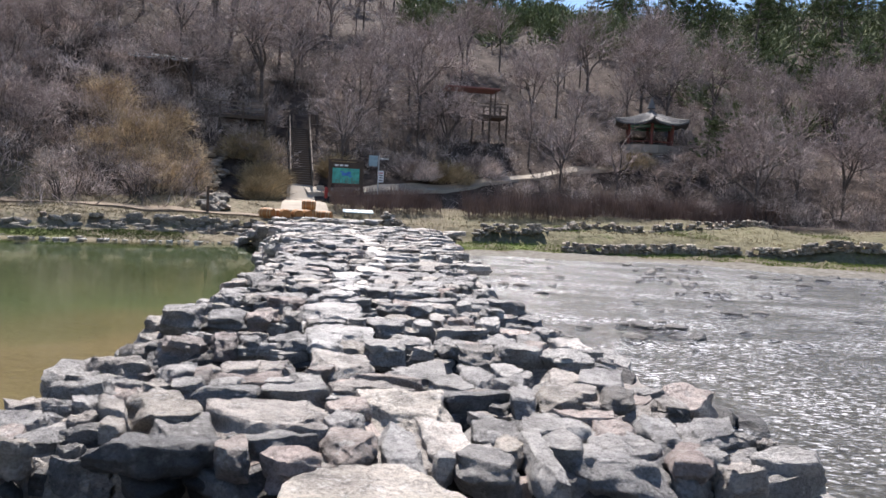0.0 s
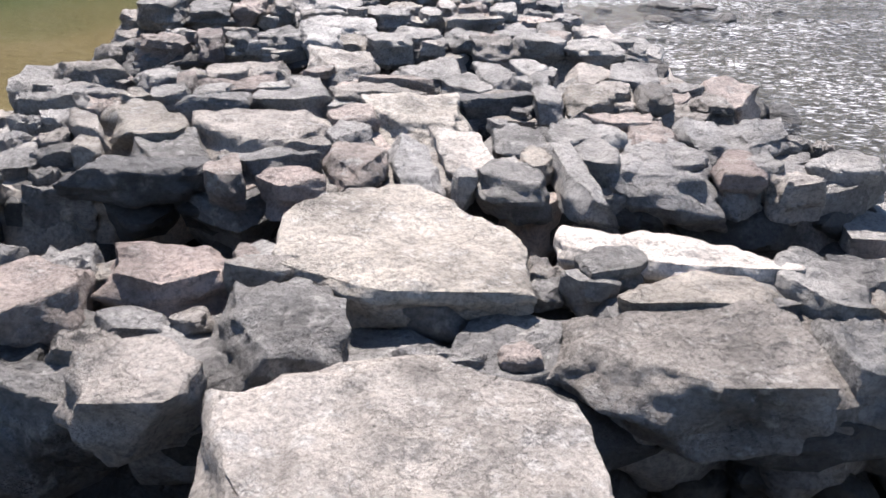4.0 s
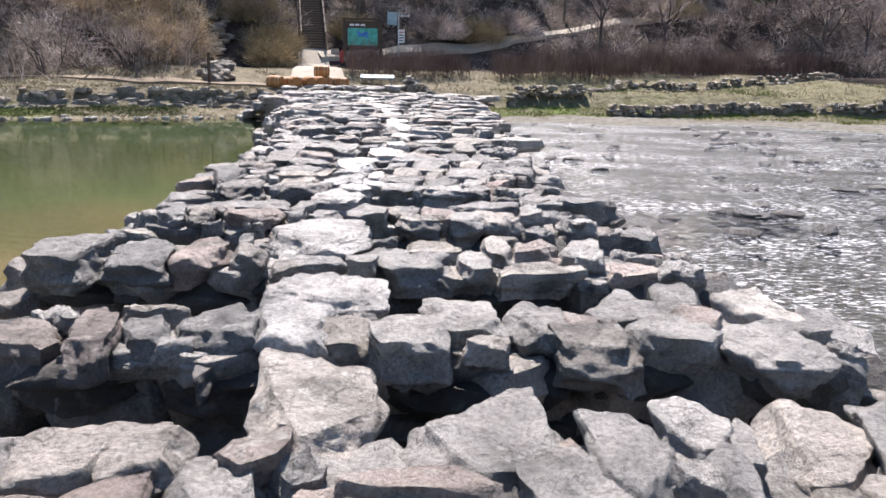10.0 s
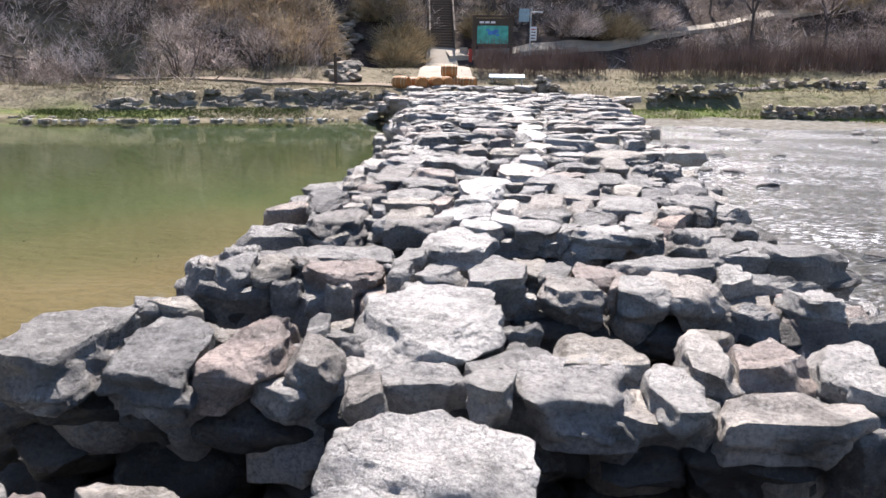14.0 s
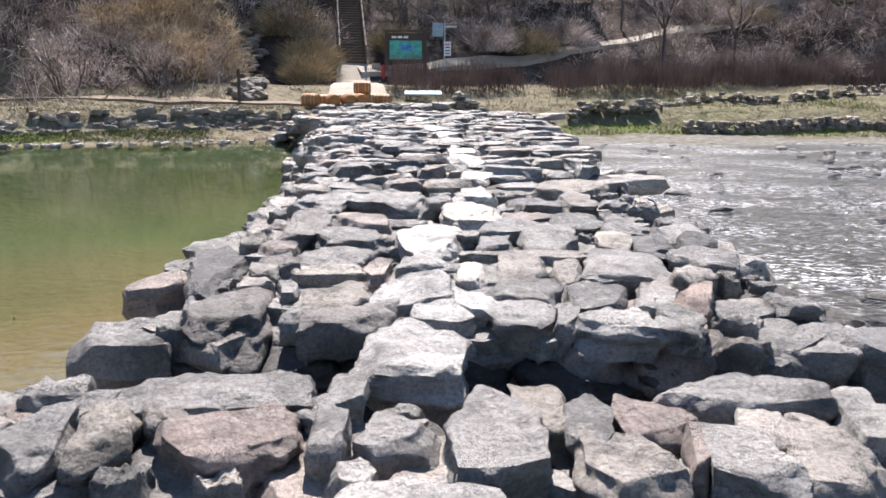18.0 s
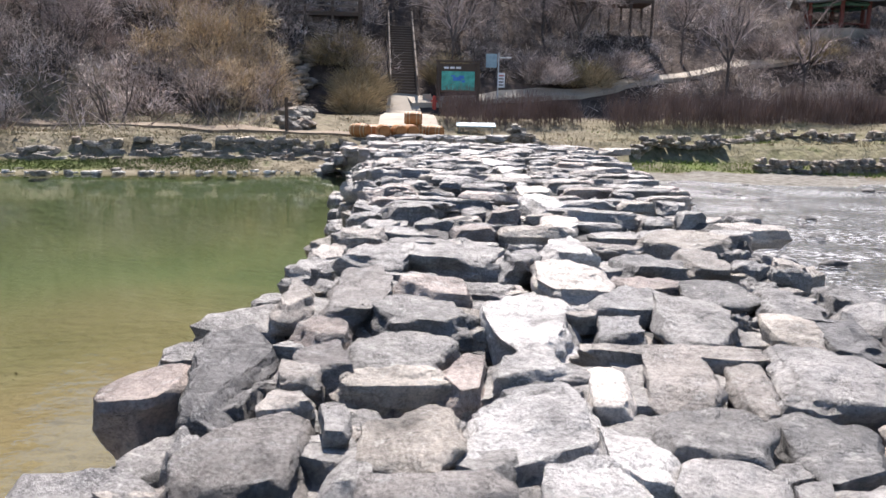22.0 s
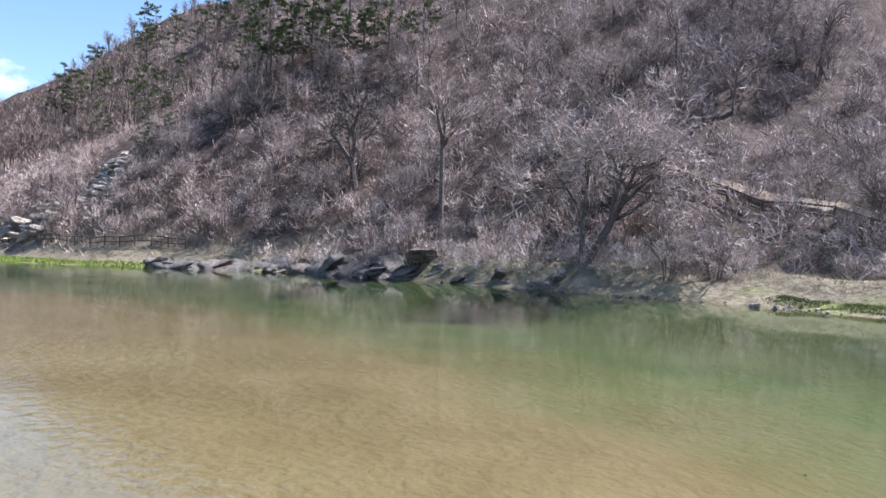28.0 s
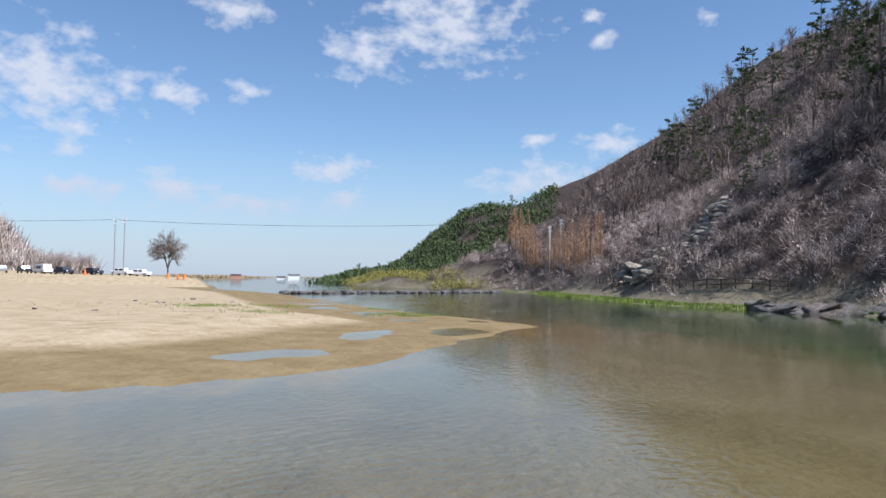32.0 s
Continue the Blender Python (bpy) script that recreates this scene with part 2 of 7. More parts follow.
    l.new(stone_colour, s3.inputs[0])
    l.new(cd.outputs[0], s3.inputs["Scale"])
    l.new(s3.outputs[0], p.inputs["Base Color"])
    fc = n.new("ShaderNodeTexVoronoi")
    fc.inputs["Scale"].default_value = 6.5
    l.new(vw.outputs[0], fc.inputs["Vector"])
    b0, b1, b2 = n.new("ShaderNodeBump"), n.new("ShaderNodeBump"), n.new("ShaderNodeBump")
    b0.inputs["Strength"].default_value, b0.inputs["Distance"].default_value = 0.6, 0.035 * relief
    l.new(fc.outputs["Distance"], b0.inputs["Height"])
    b1.inputs["Strength"].default_value, b1.inputs["Distance"].default_value = 0.6, 0.025
    l.new(vr.outputs[0], b1.inputs["Height"])
    l.new(b0.outputs[0], b1.inputs["Normal"])
    b2.inputs["Strength"].default_value, b2.inputs["Distance"].default_value = 1.0, 0.11 * relief
    l.new(st.outputs[0], b2.inputs["Height"])
    l.new(b1.outputs[0], b2.inputs["Normal"])
    gr = n.new("ShaderNodeTexNoise")
    gr.inputs["Scale"].default_value, gr.inputs["Detail"].default_value, gr.inputs["Roughness"].default_value = 26.0, 6, 0.7
    l.new(pos, gr.inputs["Vector"])
    b3 = n.new("ShaderNodeBump")
    b3.inputs["Strength"].default_value, b3.inputs["Distance"].default_value = 0.9, 0.035
    l.new(gr.outputs[0], b3.inputs["Height"])
    l.new(b2.outputs[0], b3.inputs["Normal"])
    l.new(b3.outputs[0], p.inputs["Normal"])
    return m


def water_material(name, tint, ripple, scale, strength, rough=0.03, depth=0.03, calm=0.25, foam=0.0, lee=False):
    """Clear water: fresnel gloss over a tinted see-through body."""
    m = bpy.data.materials.new(name)
    m.use_nodes = True
    n, l = m.node_tree.nodes, m.node_tree.links
    n.clear()
    out = n.new("ShaderNodeOutputMaterial")
    mix = n.new("ShaderNodeMixShader")
    tr, gl, fr = n.new("ShaderNodeBsdfTransparent"), n.new("ShaderNodeBsdfGlossy"), n.new("ShaderNodeFresnel")
    tr.inputs[0].default_value = (*tint, 1)
    gl.inputs["Roughness"].default_value = rough
    fr.inputs["IOR"].default_value = 1.41
    geo = n.new("ShaderNodeNewGeometry")
    mp = n.new("ShaderNodeMapping")
    mp.inputs["Scale"].default_value = ripple
    mp.inputs["Rotation"].default_value = (0, 0, 0.35)
    l.new(geo.outputs["Position"], mp.inputs["Vector"])
    no = n.new("ShaderNodeTexNoise")
    no.inputs["Scale"].default_value, no.inputs["Detail"].default_value = scale, 3.0
    l.new(mp.outputs[0], no.inputs["Vector"])
    # calm and breezy patches
    no2 = n.new("ShaderNodeTexNoise")
    no2.inputs["Scale"].default_value, no2.inputs["Detail"].default_value = 0.09, 3.0
    l.new(geo.outputs["Position"], no2.inputs["Vector"])
    mr = n.new("ShaderNodeMapRange")
    mr.inputs["From Min"].default_value, mr.inputs["From Max"].default_value = 0.4, 0.62
    mr.inputs["To Min"].default_value, mr.inputs["To Max"].default_value = calm * strength, strength
    l.new(no2.outputs[0], mr.inputs[0])
    b = n.new("ShaderNodeBump")
    b.inputs["Distance"].default_value = depth
    power = mr.outputs[0]
    if lee:
        # smooth water in the shelter of the far bank
        se = n.new("ShaderNodeSeparateXYZ")
        l.new(geo.outputs["Position"], se.inputs[0])
        ma = n.new("ShaderNodeMath")
        ma.operation = "MULTIPLY_ADD"
        ma.inputs[1].default_value = -0.41
        l.new(se.outputs[0], ma.inputs[0])
        l.new(se.outputs[1], ma.inputs[2])
        le = n.new("ShaderNodeMapRange")
        le.inputs["From Min"].default_value, le.inputs["From Max"].default_value = 20.0, 32.0
        le.inputs["To Min"].default_value, le.inputs["To Max"].default_value = 1.0, 0.14
        l.new(ma.outputs[0], le.inputs[0])
        mu = n.new("ShaderNodeMath")
        mu.operation = "MULTIPLY"
        l.new(power, mu.inputs[0])
        l.new(le.outputs[0], mu.inputs[1])
        power = mu.outputs[0]
    l.new(power, b.inputs["Strength"])
    l.new(no.outputs[0], b.inputs["Height"])
    for s in (gl, fr):
        l.new(b.outputs[0], s.inputs["Normal"])
    l.new(fr.outputs[0], mix.inputs[0])
    l.new(tr.outputs[0], mix.inputs[1])
    l.new(gl.outputs[0], mix.inputs[2])
    top = mix.outputs[0]
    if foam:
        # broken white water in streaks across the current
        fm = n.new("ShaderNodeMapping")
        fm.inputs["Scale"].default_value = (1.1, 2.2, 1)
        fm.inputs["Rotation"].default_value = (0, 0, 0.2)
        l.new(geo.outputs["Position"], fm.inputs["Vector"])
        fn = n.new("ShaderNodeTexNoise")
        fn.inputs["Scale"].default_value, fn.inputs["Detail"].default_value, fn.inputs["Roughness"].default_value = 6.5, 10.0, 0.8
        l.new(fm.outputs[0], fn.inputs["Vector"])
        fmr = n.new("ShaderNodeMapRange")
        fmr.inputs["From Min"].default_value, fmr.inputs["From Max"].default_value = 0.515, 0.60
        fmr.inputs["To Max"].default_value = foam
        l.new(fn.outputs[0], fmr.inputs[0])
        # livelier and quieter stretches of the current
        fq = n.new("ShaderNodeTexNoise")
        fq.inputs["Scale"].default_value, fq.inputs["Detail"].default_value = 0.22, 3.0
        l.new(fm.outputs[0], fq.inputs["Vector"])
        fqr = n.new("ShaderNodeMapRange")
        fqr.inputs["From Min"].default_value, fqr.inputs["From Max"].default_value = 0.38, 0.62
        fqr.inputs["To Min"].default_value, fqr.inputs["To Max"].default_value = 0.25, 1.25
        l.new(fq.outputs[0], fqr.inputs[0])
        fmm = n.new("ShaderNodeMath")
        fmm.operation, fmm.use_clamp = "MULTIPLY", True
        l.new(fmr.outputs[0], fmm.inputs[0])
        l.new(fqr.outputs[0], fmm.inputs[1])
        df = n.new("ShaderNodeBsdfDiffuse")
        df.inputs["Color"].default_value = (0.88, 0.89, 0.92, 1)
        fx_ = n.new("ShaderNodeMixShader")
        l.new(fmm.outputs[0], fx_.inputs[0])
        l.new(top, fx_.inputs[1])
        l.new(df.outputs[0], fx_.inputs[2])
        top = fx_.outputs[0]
    l.new(top, out.inputs["Surface"])
    return m


M_STONE = stone_material("grey_stone", (0.345, 0.33, 0.312), (1.10, 0.955, 0.90), (0.48, 0.46, 0.435))
M_SLAB = stone_material("worn_slab", (0.55, 0.528, 0.498), (1.03, 0.99, 0.96), (0.64, 0.617, 0.584), 0.7)
M_ROCK = stone_material("bank_rock", (0.33, 0.3, 0.255), (1.1, 0.97, 0.9), (0.44, 0.41, 0.36), 1.0, 0.8)
M_OUTCROP = stone_material("outcrop_rock", (0.128, 0.119, 0.109), (1.1, 0.97, 0.9), (0.289, 0.272, 0.251), 1.0, 0.85)
M_POND = water_material("pond_water", (0.85, 0.86, 0.71), (1.0, 1.6, 1), 3.2, 0.5, 0.03, lee=True)
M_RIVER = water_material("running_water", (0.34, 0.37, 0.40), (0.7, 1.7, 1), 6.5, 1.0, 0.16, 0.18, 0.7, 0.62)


# ---- ground ----
FAR_SHORE = [(900, -160), (200, 5), (60, 35), (40, 40), (26, 41.7), (17, 44.3), (12, 45), (4.5, 43), (-1, 41), (-6, 40), (-12, 37.6), (-18, 35.2),
             (-26, 33.7), (-34, 31.4), (-41, 26.8), (-54, 21), (-66, 13), (-70, 7), (-75, -0.5), (-81, -10), (-104, -27), (-127, -42),
             (-148, -62), (-160, -100), (-260, -190), (-600, -430), (-3600, -2800)]
SAND_SHORE = [(900, -240), (60, -15), (20, -9), (4, -6), (-4, -6), (-10, -4.1), (-12.5, -2.6), (-16, -1.5), (-20, -1.4), (-29, -3.4), (-38, -4.2),
              (-41.5, -7.8), (-49, -20.5), (-61, -35), (-84, -62), (-121, -123), (-300, -300), (-640, -560), (-3600, -3300)]


def shore_distance(px, py, line):
    """Signed distance to a shoreline, positive to its right as it is listed, and how far along it the nearest point lies (its x)."""
    best = np.full(px.shape, 1e9)
    sign = np.ones(px.shape)
    near_x = np.zeros(px.shape)
    for (ax, ay), (bx, by) in zip(line, line[1:]):
        dx, dy = bx - ax, by - ay
        u = np.clip(((px - ax) * dx + (py - ay) * dy) / (dx * dx + dy * dy), 0, 1)
        qx, qy = ax + u * dx, ay + u * dy
        dist = np.hypot(px - qx, py - qy)
        side = np.where((px - ax) * dy - (py - ay) * dx > 0, 1.0, -1.0)
        closer = dist < best - 1e-9
        best = np.where(closer, dist, best)
        sign = np.where(closer, side, sign)
        near_x = np.where(closer, qx, near_x)
    return best * sign, near_x


_rng = np.random.RandomState(5)
_waves = [(_rng.uniform(0, 6.28), _rng.uniform(0, 6.28), 2 * math.pi / w, a) for w, a in
          ((2.1, 0.05), (3.3, 0.08), (5.2, 0.13), (8.5, 0.22), (14, 0.4), (24, 0.8), (45, 1.6), (90, 3.0)) for _ in range(3)]


def roughness(px, py):
    out_small, out_big = np.zeros(px.shape), np.zeros(px.shape)
    for k, (turn_, ph, f, a) in enumerate(_waves):
        v = a / 3 * np.sin((px * math.cos(turn_) + py * math.sin(turn_)) * f + ph)
        if k < 12:
            out_small += v
        else:
            out_big += v
    return out_small, out_big


def smooth(a, b, v):
    u = np.clip((v - a) / (b - a), 0, 1)
    return u * u * (3 - 2 * u)


def ground_height(px, py):
    """Height of the land above the pond."""
    px, py = np.asarray(px, float), np.asarray(py, float)
    d1, sx = shore_distance(px, py, FAR_SHORE)
    d2, sx2 = shore_distance(px, py, SAND_SHORE)
    d2 = -d2
    small, big = roughness(px, py)
    # far bank: a bench with a wall by the bridge, a rocky foot further along, a grassy foot beyond
    steep = smooth(-30, -40, sx) * (1 - smooth(-60, -70, sx))
    beyond = smooth(-60, -70, sx)
    bench = 0.12 * smooth(0, 0.6, d1) + 0.25 * smooth(0.8, 2.2, d1) + 0.85 * smooth(2.4, 3.4, d1) + 0.9 * smooth(5, 12, d1)
    rocky = 1.6 * smooth(0, 2.2, d1) + 1.6 * smooth(2.5, 8, d1)
    grassy = 0.25 * smooth(0, 3, d1) + 2.0 * smooth(3, 8, d1)
    foot = bench * (1 - steep - beyond) + rocky * steep + grassy * beyond
    # where the hill begins, and how high it gets
    start = 15 - 8.5 * smooth(-9, -29, px) - 2.0 * steep + 0.5 * beyond + 8 * smooth(6, 40, sx)
    rise = np.maximum(d1 - start, 0)
    slope = 0.55 + 0.33 * smooth(-32, -48, sx)
    # the spur runs out down the valley
    along = py - 0.27 * (px + 155)
    crest = np.minimum(np.interp(along, [-80, -50, -31, -12, 8, 30], [0.4, 21.5, 43, 68, 110, 148]), 84 + 56 * smooth(-32, -60, sx))
    end = smooth(-85, -30, along)
    valley = np.exp(-((px - 0.36 * py) / 30.0) ** 2) * smooth(70, 120, py) * 0.05
    hill = crest * (1 - np.exp(-rise * slope / crest)) * (1 - valley)
    hill += smooth(2, 30, rise) * big * end
    land1 = foot + hill
    # a further hill down the valley
    far = 33 * np.exp(-(((px + 318) / 72.0) ** 2 + ((py + 128) / 58.0) ** 2))
    land1 = land1 + far * smooth(10, 60, d1)
    # sand bank and the flat land behind it
    land2 = 0.05 * smooth(0, 2, d2) + 0.36 * smooth(6.5, 13, d2) + 0.25 * smooth(20, 40, d2)
    land2 = land2 + 1.75 * smooth(48, 40, np.hypot(px + 118, py + 146))
    land2 = land2 + 30 * np.exp(-(((px + 106) / 27.0) ** 2 + ((py + 203) / 30.0) ** 2)) * smooth(30, 60, d2)
    # puddles on the wet sand
    dip = np.sin(px * 0.5 + 1.6 * np.sin(py * 0.37)) * np.sin(py * 0.85 + 0.9 * np.sin(px * 0.31))
    land2 = land2 - 0.12 * smooth(0.25, 0.7, dip) * smooth(1.0, 2.0, d2) * (1 - smooth(5.0, 6.5, d2))
    pool = (1 - smooth(7, 30, np.abs(d1))) * smooth(0.0, 6.0, np.abs(d1)) * smooth(1, -3, px)
    bed = -(0.10 + 0.42 * smooth(0, 10, np.minimum(np.abs(d1), np.abs(d2))) + 1.15 * pool) + 0.16 * smooth(0, 3, px)
    bed = bed + 0.4 * small
    out = np.where(d1 > 0, land1, np.where(d2 > 0, land2, bed))
    return out + small * (0.35 + 0.65 * smooth(2, 10, d1)) * np.where(d1 > 0, 1, 0.3)


def gh(px, py):
    return float(ground_height(np.array([px]), np.array([py]))[0])


def ground_mat():
    m = bpy.data.materials.new("earth_and_grass")
    m.use_nodes = True
    n, l = m.node_tree.nodes, m.node_tree.links
    p = n["Principled BSDF"]
    geo = n.new("ShaderNodeNewGeometry")
    pos = geo.outputs["Position"]
    at = n.new("ShaderNodeAttribute")
    at.attribute_name = "cover"
    sep = n.new("ShaderNodeSeparateColor")
    l.new(at.outputs["Color"], sep.inputs[0])

    def ramp(scale, cols, detail=8):
        no = n.new("ShaderNodeTexNoise")
        no.inputs["Scale"].default_value, no.inputs["Detail"].default_value, no.inputs["Roughness"].default_value = scale, detail, 0.65
        l.new(pos, no.inputs["Vector"])
        r = n.new("ShaderNodeValToRGB")
        e = r.color_ramp.elements
        while len(e) < len(cols):
            e.new(0.5)
        for k, c in enumerate(cols):
            e[k].position, e[k].color = 0.32 + 0.36 * k / (len(cols) - 1), (*c, 1)
        l.new(no.outputs[0], r.inputs[0])
        return r.outputs[0]

    def blend(f, a, b):
        x = n.new("ShaderNodeMix")
        x.data_type = "RGBA"
        l.new(f, x.inputs[0])
        l.new(a, x.inputs[6])
        l.new(b, x.inputs[7])
        return x.outputs[2]

    dry = ramp(1.3, [(0.07, 0.062, 0.042), (0.12, 0.103, 0.07), (0.19, 0.165, 0.118), (0.095, 0.098, 0.05)])
    litter = ramp(0.8, [(0.032, 0.024, 0.02), (0.06, 0.046, 0.039), (0.115, 0.092, 0.079)])
    green = ramp(2.0, [(0.06, 0.07, 0.028), (0.10, 0.13, 0.038), (0.18, 0.185, 0.07)])
    sand = ramp(0.9, [(0.25, 0.192, 0.115), (0.33, 0.265, 0.17), (0.38, 0.315, 0.215)])
    bed = ramp(0.22, [(0.112, 0.09, 0.05), (0.14, 0.115, 0.068), (0.162, 0.137, 0.088)])
    deep = ramp(0.25, [(0.052, 0.082, 0.036), (0.082, 0.112, 0.053)])
    # the bed darkens and greens with its depth
    sz = n.new("ShaderNodeSeparateXYZ")
    l.new(pos, sz.inputs[0])
    dm = n.new("ShaderNodeMapRange")
    dm.inputs["From Min"].default_value, dm.inputs["From Max"].default_value = -0.95, -1.7
    l.new(sz.outputs[2], dm.inputs[0])
    gravel = ramp(3.0, [(0.07, 0.065, 0.055), (0.15, 0.14, 0.12), (0.24, 0.23, 0.21)])
    rx = n.new("ShaderNodeMapRange")
    rx.inputs["From Min"].default_value, rx.inputs["From Max"].default_value = 0.0, 1.5
    l.new(sz.outputs[0], rx.inputs[0])
    # the first channel paints the far bank's green reflection onto the bed
    bedc = blend(rx.outputs[0], blend(sep.outputs[0], blend(dm.outputs[0], bed, deep), deep), gravel)
    c = blend(sep.outputs[0], dry, litter)
    c = blend(sep.outputs[1], c, green)
    wet = n.new("ShaderNodeMapRange")
    wet.inputs["From Min"].default_value, wet.inputs["From Max"].default_value = 0.10, 0.22
    sz0 = n.new("ShaderNodeSeparateXYZ")
    l.new(pos, sz0.inputs[0])
    l.new(sz0.outputs[2], wet.inputs[0])
    wetsand = ramp(0.6, [(0.145, 0.102, 0.05), (0.185, 0.136, 0.068), (0.22, 0.166, 0.09)])
    sand = blend(wet.outputs[0], wetsand, sand)
    c = blend(sep.outputs[2], c, sand)
    c = blend(at.outputs["Alpha"], c, bedc)
    l.new(c, p.inputs["Base Color"])
    p.inputs["Roughness"].default_value = 0.95
    p.inputs["Specular IOR Level"].default_value = 0.1
    nb = n.new("ShaderNodeTexNoise")
    nb.inputs["Scale"].default_value, nb.inputs["Detail"].default_value = 3.5, 9
    l.new(pos, nb.inputs["Vector"])
    b = n.new("ShaderNodeBump")
    b.inputs["Strength"].default_value, b.inputs["Distance"].default_value = 0.8, 0.15
    l.new(nb.outputs[0], b.inputs["Height"])
    l.new(b.outputs[0], p.inputs["Normal"])
    return m


def mesh_object(name, verts, faces, mat, parent=None, flat=True):
    me = bpy.data.meshes.new(name)
    me.from_pydata([tuple(v) for v in verts], [], [tuple(f) for f in faces])
    me.materials.append(mat)
    if not flat:
        me.polygons.foreach_set("use_smooth", [True] * len(me.polygons))
    me.update()
    ob = new(name, me)
    ob.parent = parent
    return ob


def steps(*spans):
    out = []
    for a, b, s in spans:
        out += list(np.arange(a, b, s))
    return np.array(out + [spans[-1][1]], float)


def build_ground():
    gx = steps((-3400, -1000, 400), (-1000, -400, 60), (-400, -150, 9), (-150, -85, 2.6), (-85, 34, 0.85), (34, 110, 3), (110, 400, 25), (400, 2800, 400))
    gy = steps((-3400, -1000, 400), (-1000, -300, 50), (-300, -70, 6), (-70, -14, 2.2), (-14, 76, 0.85), (76, 200, 3.2), (200, 500, 30), (500, 2900, 400))
    X, Y = np.meshgrid(gx, gy)
    Z = ground_height(X, Y)
    d1, sx = shore_distance(X, Y, FAR_SHORE)
    d2 = -shore_distance(X, Y, SAND_SHORE)[0]
    nx, ny = len(gx), len(gy)
    verts = np.stack([X.ravel(), Y.ravel(), Z.ravel()], -1)
    i = np.arange(nx * ny).reshape(ny, nx)
    faces = np.stack([i[:-1, :-1], i[:-1, 1:], i[1:, 1:], i[1:, :-1]], -1).reshape(-1, 4)
    ob = mesh_object("ground", verts.tolist(), faces.tolist(), ground_mat(), flat=False)
    at = ob.data.attributes.new("cover", "FLOAT_COLOR", "POINT")
    litter = smooth(9, 15, d1) * smooth(-36, -30, sx) + smooth(1.5, 4.5, d1) * (1 - smooth(-36, -30, sx)) * (1 - smooth(-62, -68, sx)) + smooth(6, 9, d1) * smooth(-62, -68, sx)
    litter = np.clip(litter, 0, 1)
    # green reflection of the far bank, coloured into the bed along the deep side of the pond
    litter = np.where((d1 < 0) & (d2 < -0.6), 1 - smooth(2.5, 10, -d1), litter)
    lawn = np.where(d1 > 0, smooth(0.0, 0.6, d1) * (1 - smooth(1.9, 2.6, d1)), 0)
    small, big = roughness(X * 2.3, Y * 2.3)
    lawn = lawn * (1 - 0.8 * smooth(-30, -38, sx) * (1 - smooth(-64, -70, sx)))
    lawn = lawn * smooth(-0.05, 0.15, small + 0.12 * np.sign(np.sin(X * 0.21)))
    right = smooth(2, 8, X) * smooth(1, 3, d1) * (1 - smooth(9, 13, d1)) * 0.2
    sandy = np.where(d2 > -0.6, 1.0, 0) * (1 - smooth(30, 55, d2) * 0.7)
    under = np.where((d1 < 0) & (d2 < -0.6), 1.0, 0)
    col = np.stack([litter, np.maximum(lawn, right), sandy, under], -1).reshape(-1, 4)
    at.data.foreach_set("color", col.ravel())
    tagged(ob, "river bed, sand bank, grassy banks and leaf-strewn hills", "ground", kind="structure")
    return ob


build_ground()

# ---- water ----
def sheet(name, pts, z, mat):
    me = bpy.data.meshes.new(name)
    me.from_pydata([(x, y, z) for x, y in pts], [], [tuple(range(len(pts)))])
    me.materials.append(mat)
    ob = new(name, me)
    ob.visible_shadow = False
    return ob


pond = sheet("pond_water", [(0.4, -60), (0.4, 60), (-120, 60), (-3300, -2400), (-3300, -3300), (-200, -300)], 0.0, M_POND)
tagged(pond, "still green-brown pond water held back by the stone bridge", "water", kind="structure")
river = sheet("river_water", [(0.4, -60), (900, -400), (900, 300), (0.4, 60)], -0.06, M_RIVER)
tagged(river, "shallow rippling river water below the bridge", "water", kind="structure")


# ---- stones ----
def sphere_template(n):
    bm = bmesh.new()
    bmesh.ops.create_icosphere(bm, subdivisions=n, radius=1.0)
    v = np.array([x.co[:] for x in bm.verts])
    f = [[w.index for w in x.verts] for x in bm.faces]
    bm.free()
    return v, f


def cube_template(n):
    bm = bmesh.new()
    bmesh.ops.create_cube(bm, size=2.0)
    bmesh.ops.subdivide_edges(bm, edges=bm.edges[:], cuts=n - 1, use_grid_fill=True)
    v = np.array([x.co[:] for x in bm.verts])
    f = [[w.index for w in x.verts] for x in bm.faces]
    bm.free()
    return v, f


SPHERES = {n: sphere_template(n) for n in (1, 2, 3, 4)}
CUBES = {n: cube_template(n) for n in (6, 11, 18)}


_lattice = np.random.RandomState(77).uniform(-1, 1, 4096)


def value_noise(p):
    """Smooth noise of points, -1 to 1."""
    i = np.floor(p).astype(np.int64)
    f = p - i
    f = f * f * (3 - 2 * f)
    out = 0
    for c in range(8):
        o = np.array([c & 1, c >> 1 & 1, c >> 2 & 1])
        k = i + o
        h = (k[:, 0] * 73856093 ^ k[:, 1] * 19349663 ^ k[:, 2] * 83492791) & 4095
        w = np.prod(np.where(o == 1, f, 1 - f), axis=1)
        out = out + _lattice[h] * w
    return out


